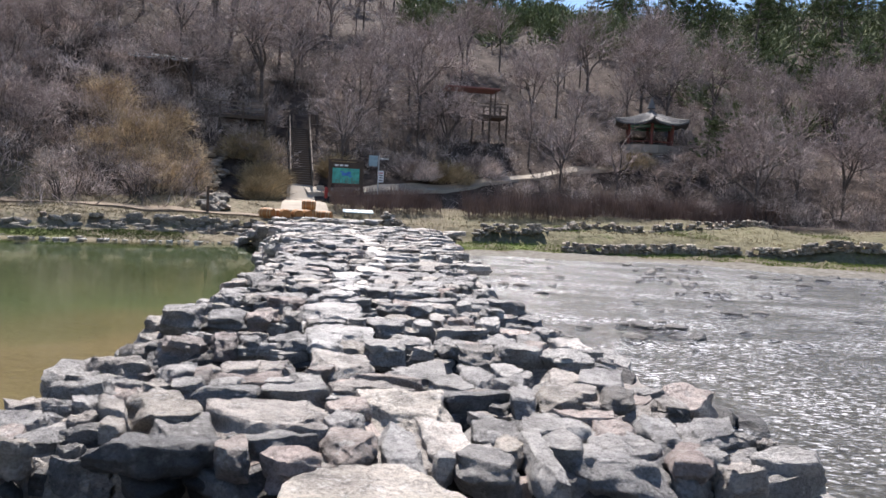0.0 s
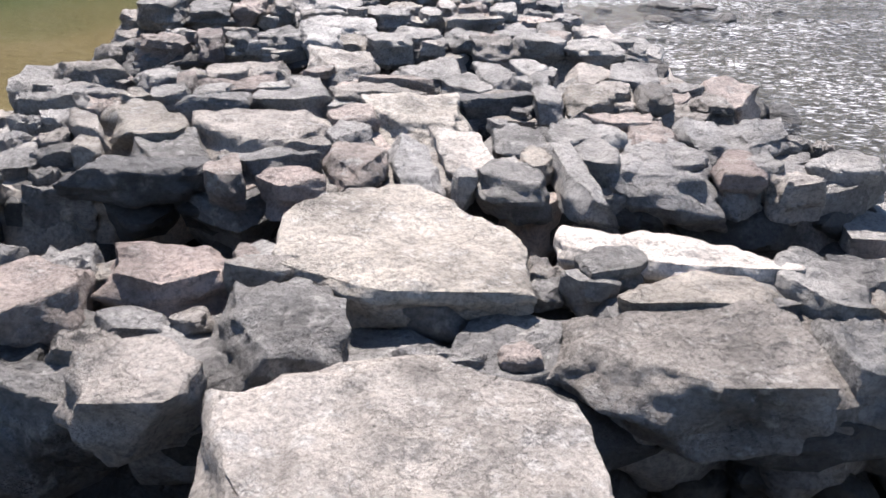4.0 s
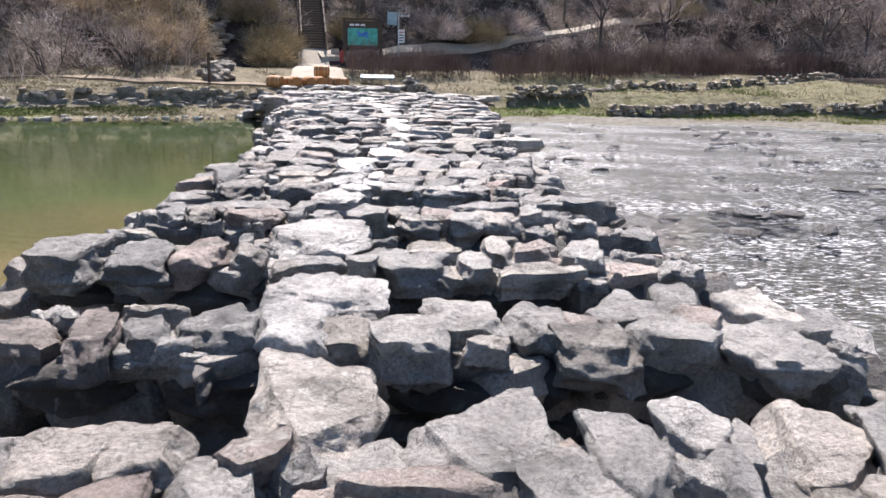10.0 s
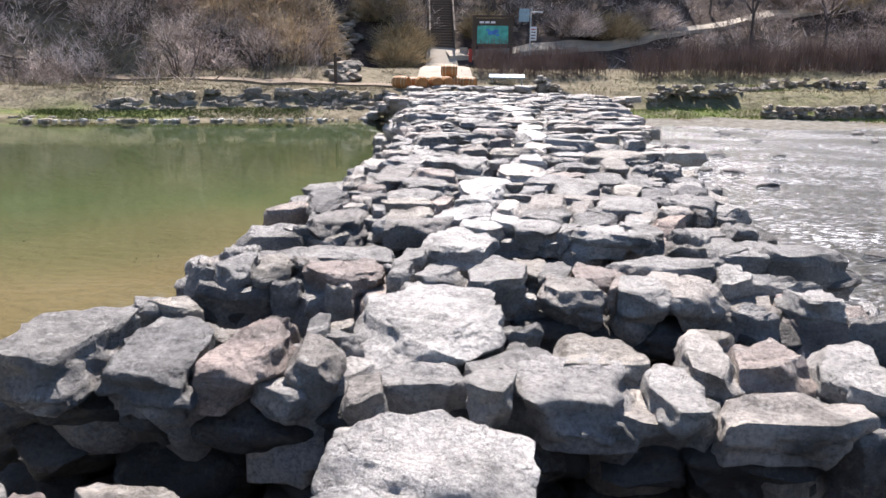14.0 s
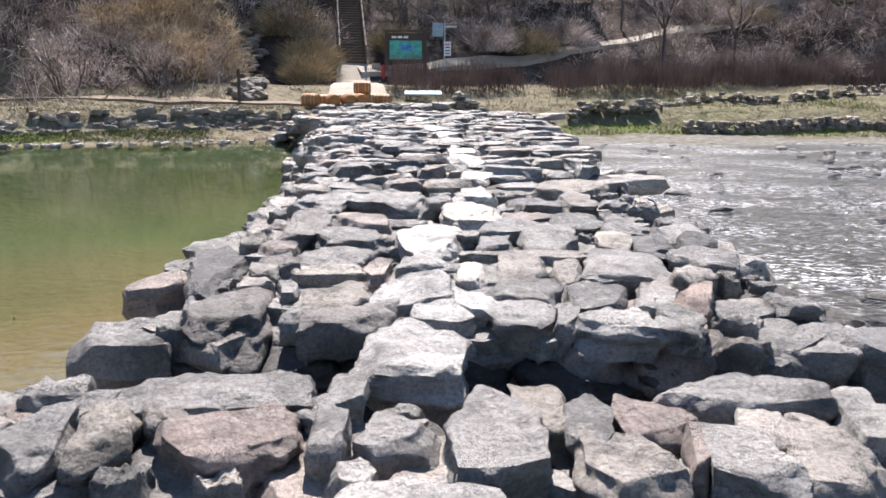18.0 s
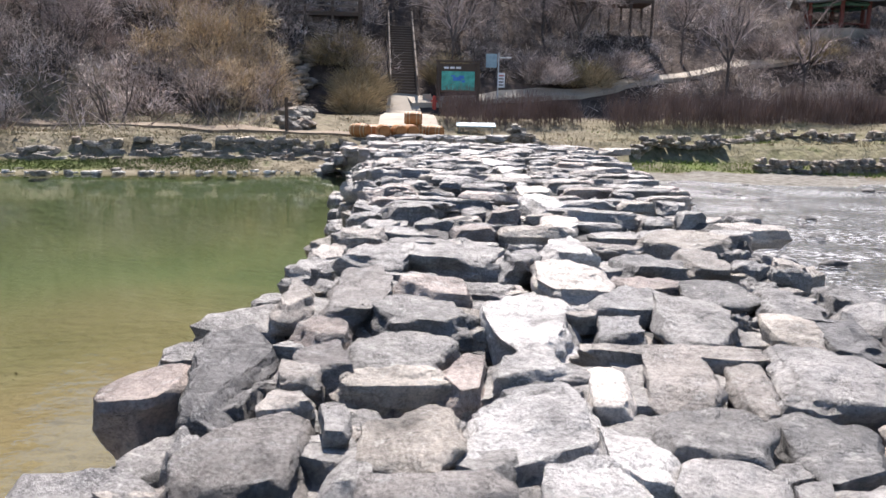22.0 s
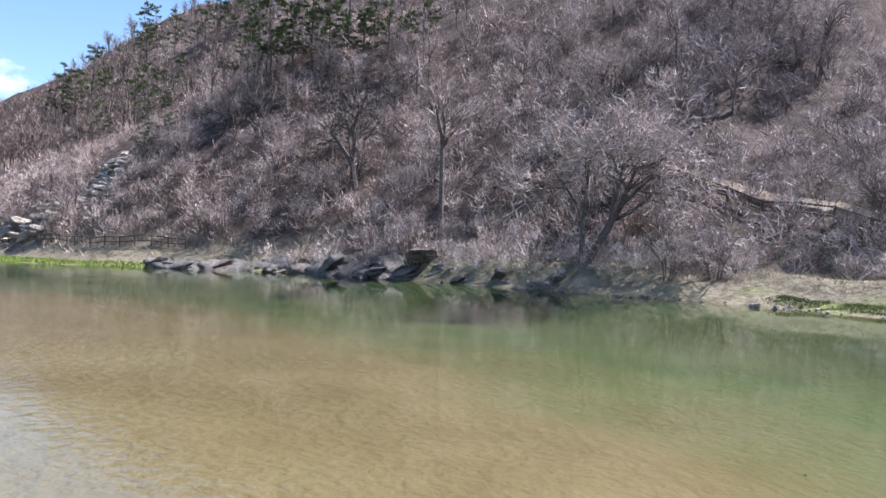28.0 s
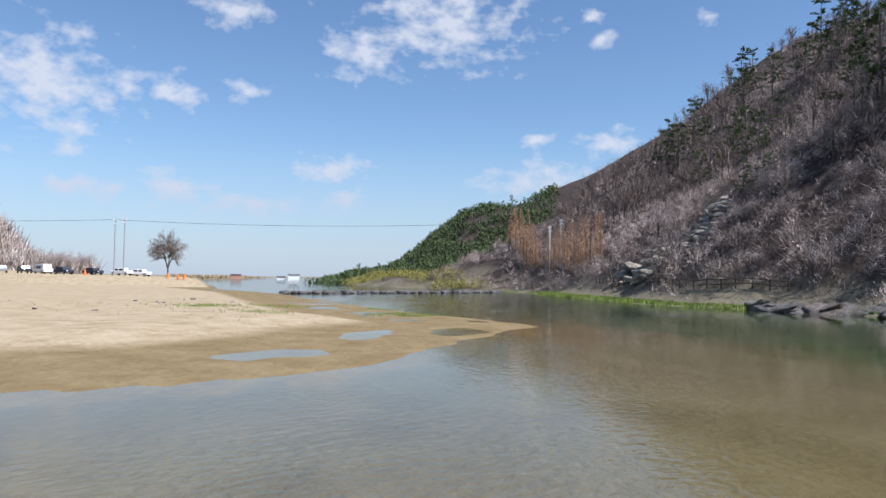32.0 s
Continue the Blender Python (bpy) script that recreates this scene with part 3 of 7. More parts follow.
def rock_verts(seed, level, block=0.62, cuts=9, rough=0.06, flat_top=True, dims=(0.65, 0.5, 0.4)):
    """A stone of unit size: a block or a round with planes struck off it, and a worn uneven skin."""
    g = np.random.RandomState(seed)
    if flat_top:
        v, f = CUBES[{2: 6, 3: 11, 4: 18}[level]]
        v = v.copy()
        ball = v / np.linalg.norm(v, axis=1, keepdims=True) * 1.15
        v = v * block + ball * (1 - block)
        for c in range(cuts):
            a = g.uniform(0, 6.28)
            nrm = np.array([math.cos(a), math.sin(a), g.uniform(-0.5, 0.55)])
            nrm /= np.linalg.norm(nrm)
            v -= np.maximum(v @ nrm - g.uniform(0.80, 1.05), 0)[:, None] * nrm
        for c in range(3):
            a = g.uniform(0, 6.28)
            nrm = np.array([math.cos(a) * 0.8, math.sin(a) * 0.8, 0.75])
            nrm /= np.linalg.norm(nrm)
            v -= np.maximum(v @ nrm - g.uniform(1.08, 1.32), 0)[:, None] * nrm
        t = np.array([g.uniform(-0.08, 0.08), g.uniform(-0.10, 0.06), 1.0])
        v[:, 2] -= np.maximum(v @ t - 0.86, 0)
    else:
        v, f = SPHERES[level]
        v = v.copy()
        k = np.max(np.abs(v), axis=1, keepdims=True)
        v = v * (1 - block) + v / k * block
        for c in range(cuts):
            nrm = g.normal(size=3)
            nrm /= np.linalg.norm(nrm)
            v -= np.maximum(v @ nrm - g.uniform(0.70, 1.0), 0)[:, None] * nrm
    w = np.zeros(len(v))
    for c in range(5):
        fr = g.normal(size=3) * (1.6 + 1.0 * c)
        w += np.sin(v @ fr + g.uniform(0, 6.28)) * rough / (1 + 0.35 * c)
    v = v * (1 + w * 0.6)[:, None]
    # broken skin: lumps, chips and thin ledges
    half = np.array(dims) / 2
    m = v * half
    off = g.uniform(0, 50, 3)
    lump = 0.45 * value_noise(m * 5.5 + off) + 0.45 * value_noise(m * 11 + off) + 0.35 * value_noise(m * 22 + off)
    ledge = value_noise(np.stack([m[:, 0] * 1.5, m[:, 1] * 1.5, m[:, 2] * 16], 1) + off)
    nrm = v / np.linalg.norm(v, axis=1, keepdims=True)
    size = min(1.0, float(half.min()) / 0.2)
    side = 1 - np.clip(nrm[:, 2], 0, 1) ** 2
    m = m + nrm * (0.062 * size * lump + 0.045 * size * ledge * side)[:, None]
    v = m / half
    return v / np.abs(v).max(0), f


def rock_mesh(name, seed, level, mat, **kw):
    v, f = rock_verts(seed, level, **kw)
    me = bpy.data.meshes.new(name)
    me.from_pydata(v.tolist(), [], f)
    me.materials.append(mat)
    me.polygons.foreach_set("use_smooth", [True] * len(me.polygons))
    me.set_sharp_from_angle(angle=radians(36))
    return me


NEAR_STONES = [rock_mesh("stone", 100 + k, 3, M_STONE) for k in range(26)]
MID_STONES = [rock_mesh("stone", 200 + k, 2, M_STONE) for k in range(20)]
BANK_STONES = [rock_mesh("stone", 300 + k, 2, M_ROCK) for k in range(12)]
rs = random.Random(11)


def place_stone(name, me, parent, x, y, z, sx, sy, sz, turn=0.0, tilt=0.0):
    ob = new(name, me)
    ob.parent = parent
    ob.matrix_basis = pose(x, y, z, tilt, rs.uniform(-3, 3), turn) @ Matrix.Diagonal((sx / 2, sy / 2, sz / 2, 1))
    return ob


# ---- bridge ----
# worn slabs that carry the walker from pier to pier: x, y, width, depth, top, turn
SLABS = [(0.72, 2.45, 1.10, 1.12, 1.21, 1), (0.73, 3.99, 1.02, 1.22, 1.21, 1), (0.91, 5.88, 0.74, 0.88, 1.2, 11), (0.25, 7.58, 0.60, 1.18, 1.18, 7), (0.08, 9.18, 0.78, 0.84, 1.18, 10),
         (-0.15, 10.62, 0.82, 1.1, 1.2, 6), (-0.19, 12.6, 0.58, 0.86, 1.18, -6), (-0.21, 15.38, 0.66, 1.34, 1.21, 0), (0.16, 16.84, 0.64, 1.36, 1.21, -1), (0.21, 18.23, 0.56, 1.3, 1.21, -2)]
SLABS += [(0.28, 20.0, 0.52, 1.6, 1.2, -2), (0.16, 21.9, 0.55, 1.6, 1.2, 6), (0.05, 24.0, 0.6, 1.8, 1.2, 4), (-0.1, 26.3, 0.6, 1.9, 1.2, 5), (-0.35, 28.7, 0.62, 1.9, 1.2, 7),
          (-0.7, 31.2, 0.65, 2.0, 1.2, 9), (-1.1, 33.8, 0.7, 2.0, 1.2, 9), (-1.5, 36.4, 0.75, 2.0, 1.2, 9), (0.5, 0.0, 1.0, 1.3, 1.2, 0)]
# the stones that cap each pier: x, y, width, depth, turn, top, and the kind of stone (grey, dark, pale, red)
CAPS = {}
CAPS[2.8] = [(0.25, 3.27, 0.53, 0.61, 11, 1.20, "g"), (-0.15, 2.89, 0.40, 0.34, -4, 1.20, "g"), (-0.29, 3.35, 0.28, 0.16, -1, 1.10, "g"), (-0.22, 3.65, 0.50, 0.39, 0, 1.20, "r"), (0.18, 3.59, 0.27, 0.11, 2, 1.20, "g"), (-0.66, 3.44, 0.31, 0.37, 15, 1.20, "g"), (0.83, 3.42, 0.34, 0.14, -10, 1.12, "g"), (1.16, 3.27, 0.32, 0.28, -7, 1.12, "g"), (1.72, 3.07, 0.84, 0.56, -6, 1.20, "g"), (1.92, 3.43, 0.57, 0.30, -5, 1.20, "g"), (1.93, 3.79, 0.90, 0.36, -12, 1.20, "p"), (2.50, 3.56, 0.35, 0.52, -14, 1.20, "g"), (1.53, 3.55, 0.23, 0.15, -8, 1.20, "g"), (0.08, 3.77, 0.13, 0.17, 5, 1.20, "g")]
CAPS[4.4] = [(-0.67, 4.76, 0.66, 0.28, 10, 1.20, "d"), (-0.19, 4.66, 0.17, 0.33, 16, 1.20, "g"), (0.01, 4.91, 0.49, 0.28, 7, 1.20, "g"), (0.15, 4.64, 0.32, 0.26, 7, 1.20, "r"), (0.49, 4.89, 0.31, 0.53, 4, 1.20, "g"), (0.80, 5.07, 0.29, 0.82, 6, 1.20, "p"), (1.10, 5.22, 0.27, 0.80, 6, 1.20, "p"), (1.08, 4.66, 0.12, 0.21, -5, 1.20, "g"), (1.36, 4.66, 0.36, 0.39, 3, 1.20, "g"), (1.68, 4.73, 0.16, 0.59, 3, 1.20, "g"), (1.51, 5.02, 0.21, 0.35, -7, 1.20, "g"), (1.47, 5.42, 0.30, 0.48, 0, 1.20, "g")]
CAPS[4.4] += [(1.90, 5.02, 0.25, 0.39, -10, 1.20, "g"), (2.24, 4.87, 0.57, 0.53, -10, 1.20, "g"), (2.72, 4.94, 0.30, 0.52, -13, 1.20, "r"), (2.34, 5.14, 0.43, 0.49, -6, 1.20, "g"), (1.89, 5.41, 0.43, 0.49, -1, 1.20, "g")]
CAPS[4.4] += [(2.19, 5.69, 0.42, 0.35, -5, 1.20, "g"), (2.65, 5.48, 0.23, 0.62, 1, 1.20, "g"), (3.08, 5.55, 0.37, 0.54, -12, 1.20, "g"), (2.30, 5.41, 0.35, 0.31, -1, 1.20, "g"), (-0.58, 5.07, 0.37, 0.57, 12, 1.20, "g"), (-0.10, 5.47, 0.80, 0.70, 8, 1.20, "g"), (0.20, 5.14, 0.24, 0.19, 2, 1.20, "g"), (0.41, 5.51, 0.29, 0.43, 2, 1.20, "g"), (0.45, 5.77, 0.31, 0.39, 7, 1.20, "g"), (-1.01, 5.06, 0.17, 0.25, 17, 1.20, "g"), (-1.16, 5.45, 0.17, 0.45, 22, 1.20, "g"), (-0.88, 5.57, 0.47, 0.66, 14, 1.20, "g")]
CAPS[5.9] = [(-0.02, 6.21, 0.50, 0.33, 3, 1.20, "g"), (-0.52, 6.12, 0.45, 0.28, 4, 1.20, "d"), (0.33, 6.23, 0.20, 0.19, 2, 1.14, "g"), (0.60, 6.46, 0.66, 0.36, 1, 1.20, "g"), (1.28, 6.69, 0.44, 0.55, 1, 1.20, "g"), (1.39, 6.30, 0.57, 0.19, 8, 1.20, "d"), (1.82, 6.30, 0.21, 0.53, -1, 1.20, "g"), (2.13, 6.37, 0.35, 0.53, 5, 1.20, "g"), (2.42, 6.63, 0.32, 0.42, -5, 1.20, "g"), (2.64, 6.45, 0.29, 0.51, -15, 1.20, "d"), (2.32, 7.11, 0.38, 0.61, -12, 1.20, "g"), (2.69, 7.01, 0.38, 0.60, -14, 1.20, "g")]
CAPS[5.9] += [(1.80, 7.14, 0.27, 0.40, -2, 1.20, "g"), (1.98, 7.05, 0.12, 0.44, -12, 1.20, "g"), (1.51, 6.94, 0.30, 0.52, 3, 1.20, "g"), (0.99, 7.12, 0.61, 0.68, -1, 1.20, "g"), (0.71, 6.71, 0.47, 0.17, 7, 1.20, "g")]
CAPS[5.9] += [(-0.02, 6.77, 0.35, 0.55, 8, 1.20, "g"), (-0.29, 6.90, 0.32, 0.40, 8, 1.20, "g"), (-0.57, 6.88, 0.33, 0.36, 9, 1.20, "g"), (-0.47, 6.51, 0.52, 0.37, 9, 1.20, "r"), (-0.16, 6.44, 0.24, 0.19, 3, 1.20, "g"), (-1.07, 6.71, 0.30, 0.38, 14, 1.20, "g"), (-0.81, 6.74, 0.15, 0.23, 18, 1.20, "g"), (-0.82, 6.49, 0.15, 0.38, 17, 1.20, "g"), (1.84, 6.77, 0.16, 0.41, -0, 1.20, "g"), (-0.85, 6.19, 0.26, 0.24, 12, 1.20, "g"), (-0.59, 6.32, 0.32, 0.26, 20, 1.20, "g")]
CAPS[7.8] = [(-1.06, 8.28, 0.26, 0.73, 17, 1.20, "r"), (-0.77, 8.31, 0.22, 0.44, 15, 1.20, "g"), (-0.83, 8.17, 0.49, 0.27, 4, 1.12, "g"), (-0.43, 8.36, 0.42, 0.39, 7, 1.20, "g"), (-0.00, 8.45, 0.55, 0.65, 15, 1.20, "p"), (0.65, 8.27, 0.42, 0.52, -2, 1.20, "g"), (0.95, 8.54, 0.39, 0.54, 9, 1.20, "g"), (1.38, 8.53, 0.34, 0.55, -2, 1.20, "g"), (1.88, 8.66, 0.42, 0.48, 0, 1.20, "g"), (1.64, 8.18, 0.40, 0.46, 4, 1.20, "g"), (2.09, 8.29, 0.45, 0.41, -6, 1.20, "g"), (2.62, 8.17, 0.50, 0.65, -10, 1.20, "g")]
CAPS[7.8] += [(2.35, 9.04, 0.26, 0.51, -10, 1.20, "g"), (2.83, 8.90, 0.52, 0.61, -6, 1.20, "p"), (2.30, 8.54, 0.27, 0.41, -7, 1.20, "g"), (0.95, 8.28, 0.29, 0.33, -5, 1.06, "d"), (1.34, 8.33, 0.40, 0.33, -1, 1.06, "d"), (-0.41, 8.16, 0.15, 0.48, 9, 1.06, "d")]
CAPS[9.7] = [(-1.91, 9.91, 0.47, 0.71, 15, 1.20, "g"), (-1.41, 9.96, 0.47, 0.78, 10, 1.20, "d"), (-0.93, 10.04, 0.39, 0.70, 7, 1.20, "r"), (-0.58, 9.91, 0.24, 0.40, 13, 1.20, "g"), (-0.68, 10.30, 0.11, 0.32, 14, 1.20, "g"), (-0.27, 9.60, 0.18, 0.31, 11, 1.20, "g"), (0.28, 9.69, 0.20, 0.24, 7, 1.20, "g"), (0.65, 9.88, 0.48, 0.56, 10, 1.20, "g"), (1.10, 9.84, 0.24, 0.43, 7, 1.20, "g"), (1.58, 9.81, 0.57, 0.32, 5, 1.16, "g"), (1.31, 10.24, 0.25, 0.54, 3, 1.20, "p"), (1.64, 10.33, 0.34, 0.50, -3, 1.20, "g"), (1.98, 10.27, 0.29, 0.55, -7, 1.20, "g"), (0.78, 10.29, 0.44, 0.47, 8, 1.20, "g")]
CAPS[11.1] = [(-1.64, 11.50, 0.27, 0.47, 13, 1.20, "g"), (-1.39, 11.57, 0.25, 0.45, 12, 1.20, "g"), (-0.87, 11.57, 0.50, 0.45, 2, 1.20, "r"), (-1.16, 11.96, 0.88, 0.44, 9, 1.20, "g"), (-0.48, 11.57, 0.14, 0.33, 6, 1.20, "g"), (-0.22, 11.60, 0.31, 0.37, 1, 1.20, "g"), (0.18, 11.58, 0.39, 0.70, -1, 1.20, "g"), (0.69, 11.40, 0.37, 0.51, -5, 1.20, "g"), (0.58, 11.73, 0.17, 0.38, -9, 1.20, "g"), (0.43, 11.89, 0.33, 0.50, 7, 1.20, "g"), (0.89, 11.78, 0.35, 0.32, -2, 1.20, "r"), (1.28, 12.03, 0.69, 0.37, 1, 1.20, "g")]
CAPS[11.1] += [(1.15, 11.44, 0.28, 0.41, -10, 1.20, "g"), (0.98, 11.54, 0.10, 0.36, -14, 1.20, "g"), (1.30, 11.70, 0.20, 0.29, -14, 1.20, "g"), (1.50, 11.47, 0.35, 0.49, -12, 1.20, "g"), (1.78, 11.86, 0.25, 0.52, -15, 1.20, "p"), (-0.48, 11.98, 0.18, 0.33, 3, 1.20, "g")]
CAPS[12.4] = [(-1.34, 13.31, 0.47, 0.90, 1, 1.20, "d"), (-1.09, 13.60, 0.12, 0.31, 12, 1.20, "g"), (-0.94, 13.19, 0.15, 0.37, 6, 1.20, "g"), (-0.62, 12.99, 0.47, 0.29, 3, 1.20, "d"), (-0.76, 13.50, 0.36, 0.59, 8, 1.20, "g"), (-0.22, 13.72, 0.59, 0.90, -3, 1.20, "p"), (-0.47, 13.26, 0.25, 0.20, 1, 1.20, "g"), (-0.04, 13.20, 0.36, 0.30, -6, 1.20, "p"), (0.13, 13.42, 0.25, 0.39, -0, 1.20, "p"), (0.41, 13.16, 0.34, 0.46, -15, 1.20, "g"), (0.68, 13.12, 0.12, 0.37, -12, 1.20, "g"), (0.98, 13.08, 0.47, 0.36, -5, 1.20, "g")]
CAPS[12.4] += [(0.48, 13.67, 0.46, 0.55, -5, 1.20, "g"), (0.93, 13.65, 0.38, 0.63, -10, 1.20, "g"), (1.27, 13.48, 0.25, 0.35, -15, 1.20, "g"), (1.43, 13.91, 0.27, 0.50, -11, 1.20, "g"), (1.61, 13.71, 0.23, 0.66, -18, 1.20, "r"), (1.36, 13.14, 0.28, 0.35, -14, 1.20, "g")]
CAPS[14.0] = [(-1.80, 14.38, 0.39, 1.33, 8, 1.20, "d"), (-1.38, 14.47, 0.36, 0.58, 7, 1.20, "d"), (-0.92, 14.68, 0.57, 0.69, 4, 1.20, "g"), (-0.60, 14.36, 0.21, 0.62, -1, 1.20, "g"), (-0.24, 14.48, 0.40, 0.47, -4, 1.20, "p"), (0.10, 14.25, 0.24, 0.52, -2, 1.20, "p"), (0.50, 14.39, 0.34, 0.65, -5, 1.20, "g"), (0.85, 14.32, 0.23, 0.59, -8, 1.20, "g"), (1.31, 14.67, 0.58, 0.93, -7, 1.20, "g"), (1.76, 14.26, 0.33, 0.49, -16, 1.20, "g"), (0.55, 14.87, 0.94, 0.36, 1, 1.20, "g"), (1.98, 14.71, 0.47, 0.54, -12, 1.20, "g"), (-1.49, 15.00, 0.31, 0.45, 3, 1.20, "g")]
CAPS[15.4] = [(-1.83, 15.72, 0.28, 0.96, 10, 1.20, "g"), (-1.47, 16.07, 0.48, 1.17, 8, 1.20, "d"), (-0.95, 15.56, 0.72, 0.59, 1, 1.20, "g"), (-0.89, 16.11, 0.57, 0.51, 6, 1.20, "g"), (0.34, 15.42, 0.30, 0.56, -4, 1.20, "d"), (0.86, 15.57, 0.49, 0.86, -9, 1.20, "g"), (1.61, 16.12, 0.37, 0.85, -11, 1.20, "g"), (1.40, 15.38, 0.29, 0.63, -12, 1.20, "g"), (1.71, 15.39, 0.46, 0.62, -10, 1.20, "d"), (2.07, 15.27, 0.30, 0.53, -13, 1.20, "d"), (0.50, 16.09, 0.63, 0.61, -3, 1.20, "g"), (1.24, 16.43, 0.50, 0.69, -8, 1.20, "g"), (2.15, 15.88, 0.51, 0.68, -9, 1.20, "g")]
CAPS[17.5] = [(-1.59, 17.46, 0.56, 0.73, 0, 1.2, "g"), (-0.24, 17.54, 0.37, 0.73, 0, 1.2, "g"), (0.88, 17.68, 0.63, 0.75, 0, 1.2, "g"), (1.42, 17.74, 0.38, 0.76, 0, 1.2, "g"), (-0.90, 17.77, 0.87, 0.78, 0, 1.2, "g"), (-1.34, 18.14, 0.49, 0.56, 0, 1.2, "g"), (1.52, 18.81, 0.92, 0.98, 0, 1.2, "g")]
EXTENT = {2.8: (-2.0, 3.5, 2.85, 3.9), 4.4: (-2.2, 3.6, 4.62, 5.8), 5.9: (-2.0, 3.3, 6.05, 7.15), 7.8: (-1.9, 3.2, 8.05, 8.75), 9.7: (-2.2, 2.9, 9.68, 10.65),
          11.1: (-2.0, 2.6, 11.2, 12.15), 12.4: (-1.8, 2.5, 12.85, 13.95), 14.0: (-2.0, 2.4, 14.05, 15.0), 15.4: (-2.05, 2.4, 15.25, 17.0), 17.5: (-2.0, 2.4, 17.4, 18.6)}
# near-black base colour holds the shade below the pier caps; river rocks share it
M_DARK = stone_material("shade_and_wet_stone", (0.091, 0.088, 0.085), (1.05, 0.97, 0.93), (0.189, 0.185, 0.178))
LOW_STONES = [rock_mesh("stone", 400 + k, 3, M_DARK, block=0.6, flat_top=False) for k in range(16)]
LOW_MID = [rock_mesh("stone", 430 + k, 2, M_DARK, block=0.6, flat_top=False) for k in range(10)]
CHIPS = [rock_mesh("stone", 450 + k, 2, M_STONE, block=0.9, cuts=6) for k in range(10)]


def pier_base(x, y, label="dry-stacked grey stone bridge pier standing in the river"):
    base = new("stone_pier")
    base.matrix_basis = pose(x, y, -0.75)
    return tagged(base, label, "bridge pier", "piers of the stone bridge")


def add(base, me, x, y, z, a, b, c, turn, tilt=0.0):
    ob = place_stone("stone", me, base, x, y, z, a, b, c, turn, tilt)
    ob.matrix_parent_inverse = base.matrix_basis.inverted()
    return ob


def courses(base, x0, x1, y0, y1, lib, n=3, top=0.98, grow=0.07):
    """Facing stones below the caps, on all four sides."""
    step = 0.27 if n > 2 else 0.4
    for level in range(n):
        z = top - 0.16 - step * level
        g = grow * level
        for y in (y0 + 0.24, y1 - 0.26):
            x = x0 - g + 0.05
            while x < x1 + g - 0.2:
                w = rs.uniform(0.28, 0.85)
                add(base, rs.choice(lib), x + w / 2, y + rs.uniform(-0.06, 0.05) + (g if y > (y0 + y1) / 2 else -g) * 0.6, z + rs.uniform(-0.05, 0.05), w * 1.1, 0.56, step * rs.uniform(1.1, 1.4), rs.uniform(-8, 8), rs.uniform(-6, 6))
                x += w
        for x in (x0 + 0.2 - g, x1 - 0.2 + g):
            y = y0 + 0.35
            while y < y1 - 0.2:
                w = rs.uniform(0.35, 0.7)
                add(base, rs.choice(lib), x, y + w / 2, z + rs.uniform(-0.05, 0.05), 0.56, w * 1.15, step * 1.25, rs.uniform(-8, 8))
                y += w


M_REDSTONE = stone_material("reddish_stone", (0.355, 0.284, 0.253), (1.06, 0.96, 0.92), (0.451, 0.398, 0.366))
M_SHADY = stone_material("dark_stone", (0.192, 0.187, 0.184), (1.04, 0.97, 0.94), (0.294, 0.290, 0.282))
CAP_STONE = {"g": M_STONE, "d": M_SHADY, "p": M_SLAB, "r": M_REDSTONE}


def covered(x, y, laid, gap):
    """Whether a point lies on one of the stones laid so far."""
    for cx, cy, w, d, turn in laid:
        c, s_ = math.cos(radians(turn)), math.sin(radians(turn))
        u, v = (x - cx) * c + (y - cy) * s_, (y - cy) * c - (x - cx) * s_
        if abs(u) < w / 2 + gap and abs(v) < d / 2 + gap:
            return True
    return False


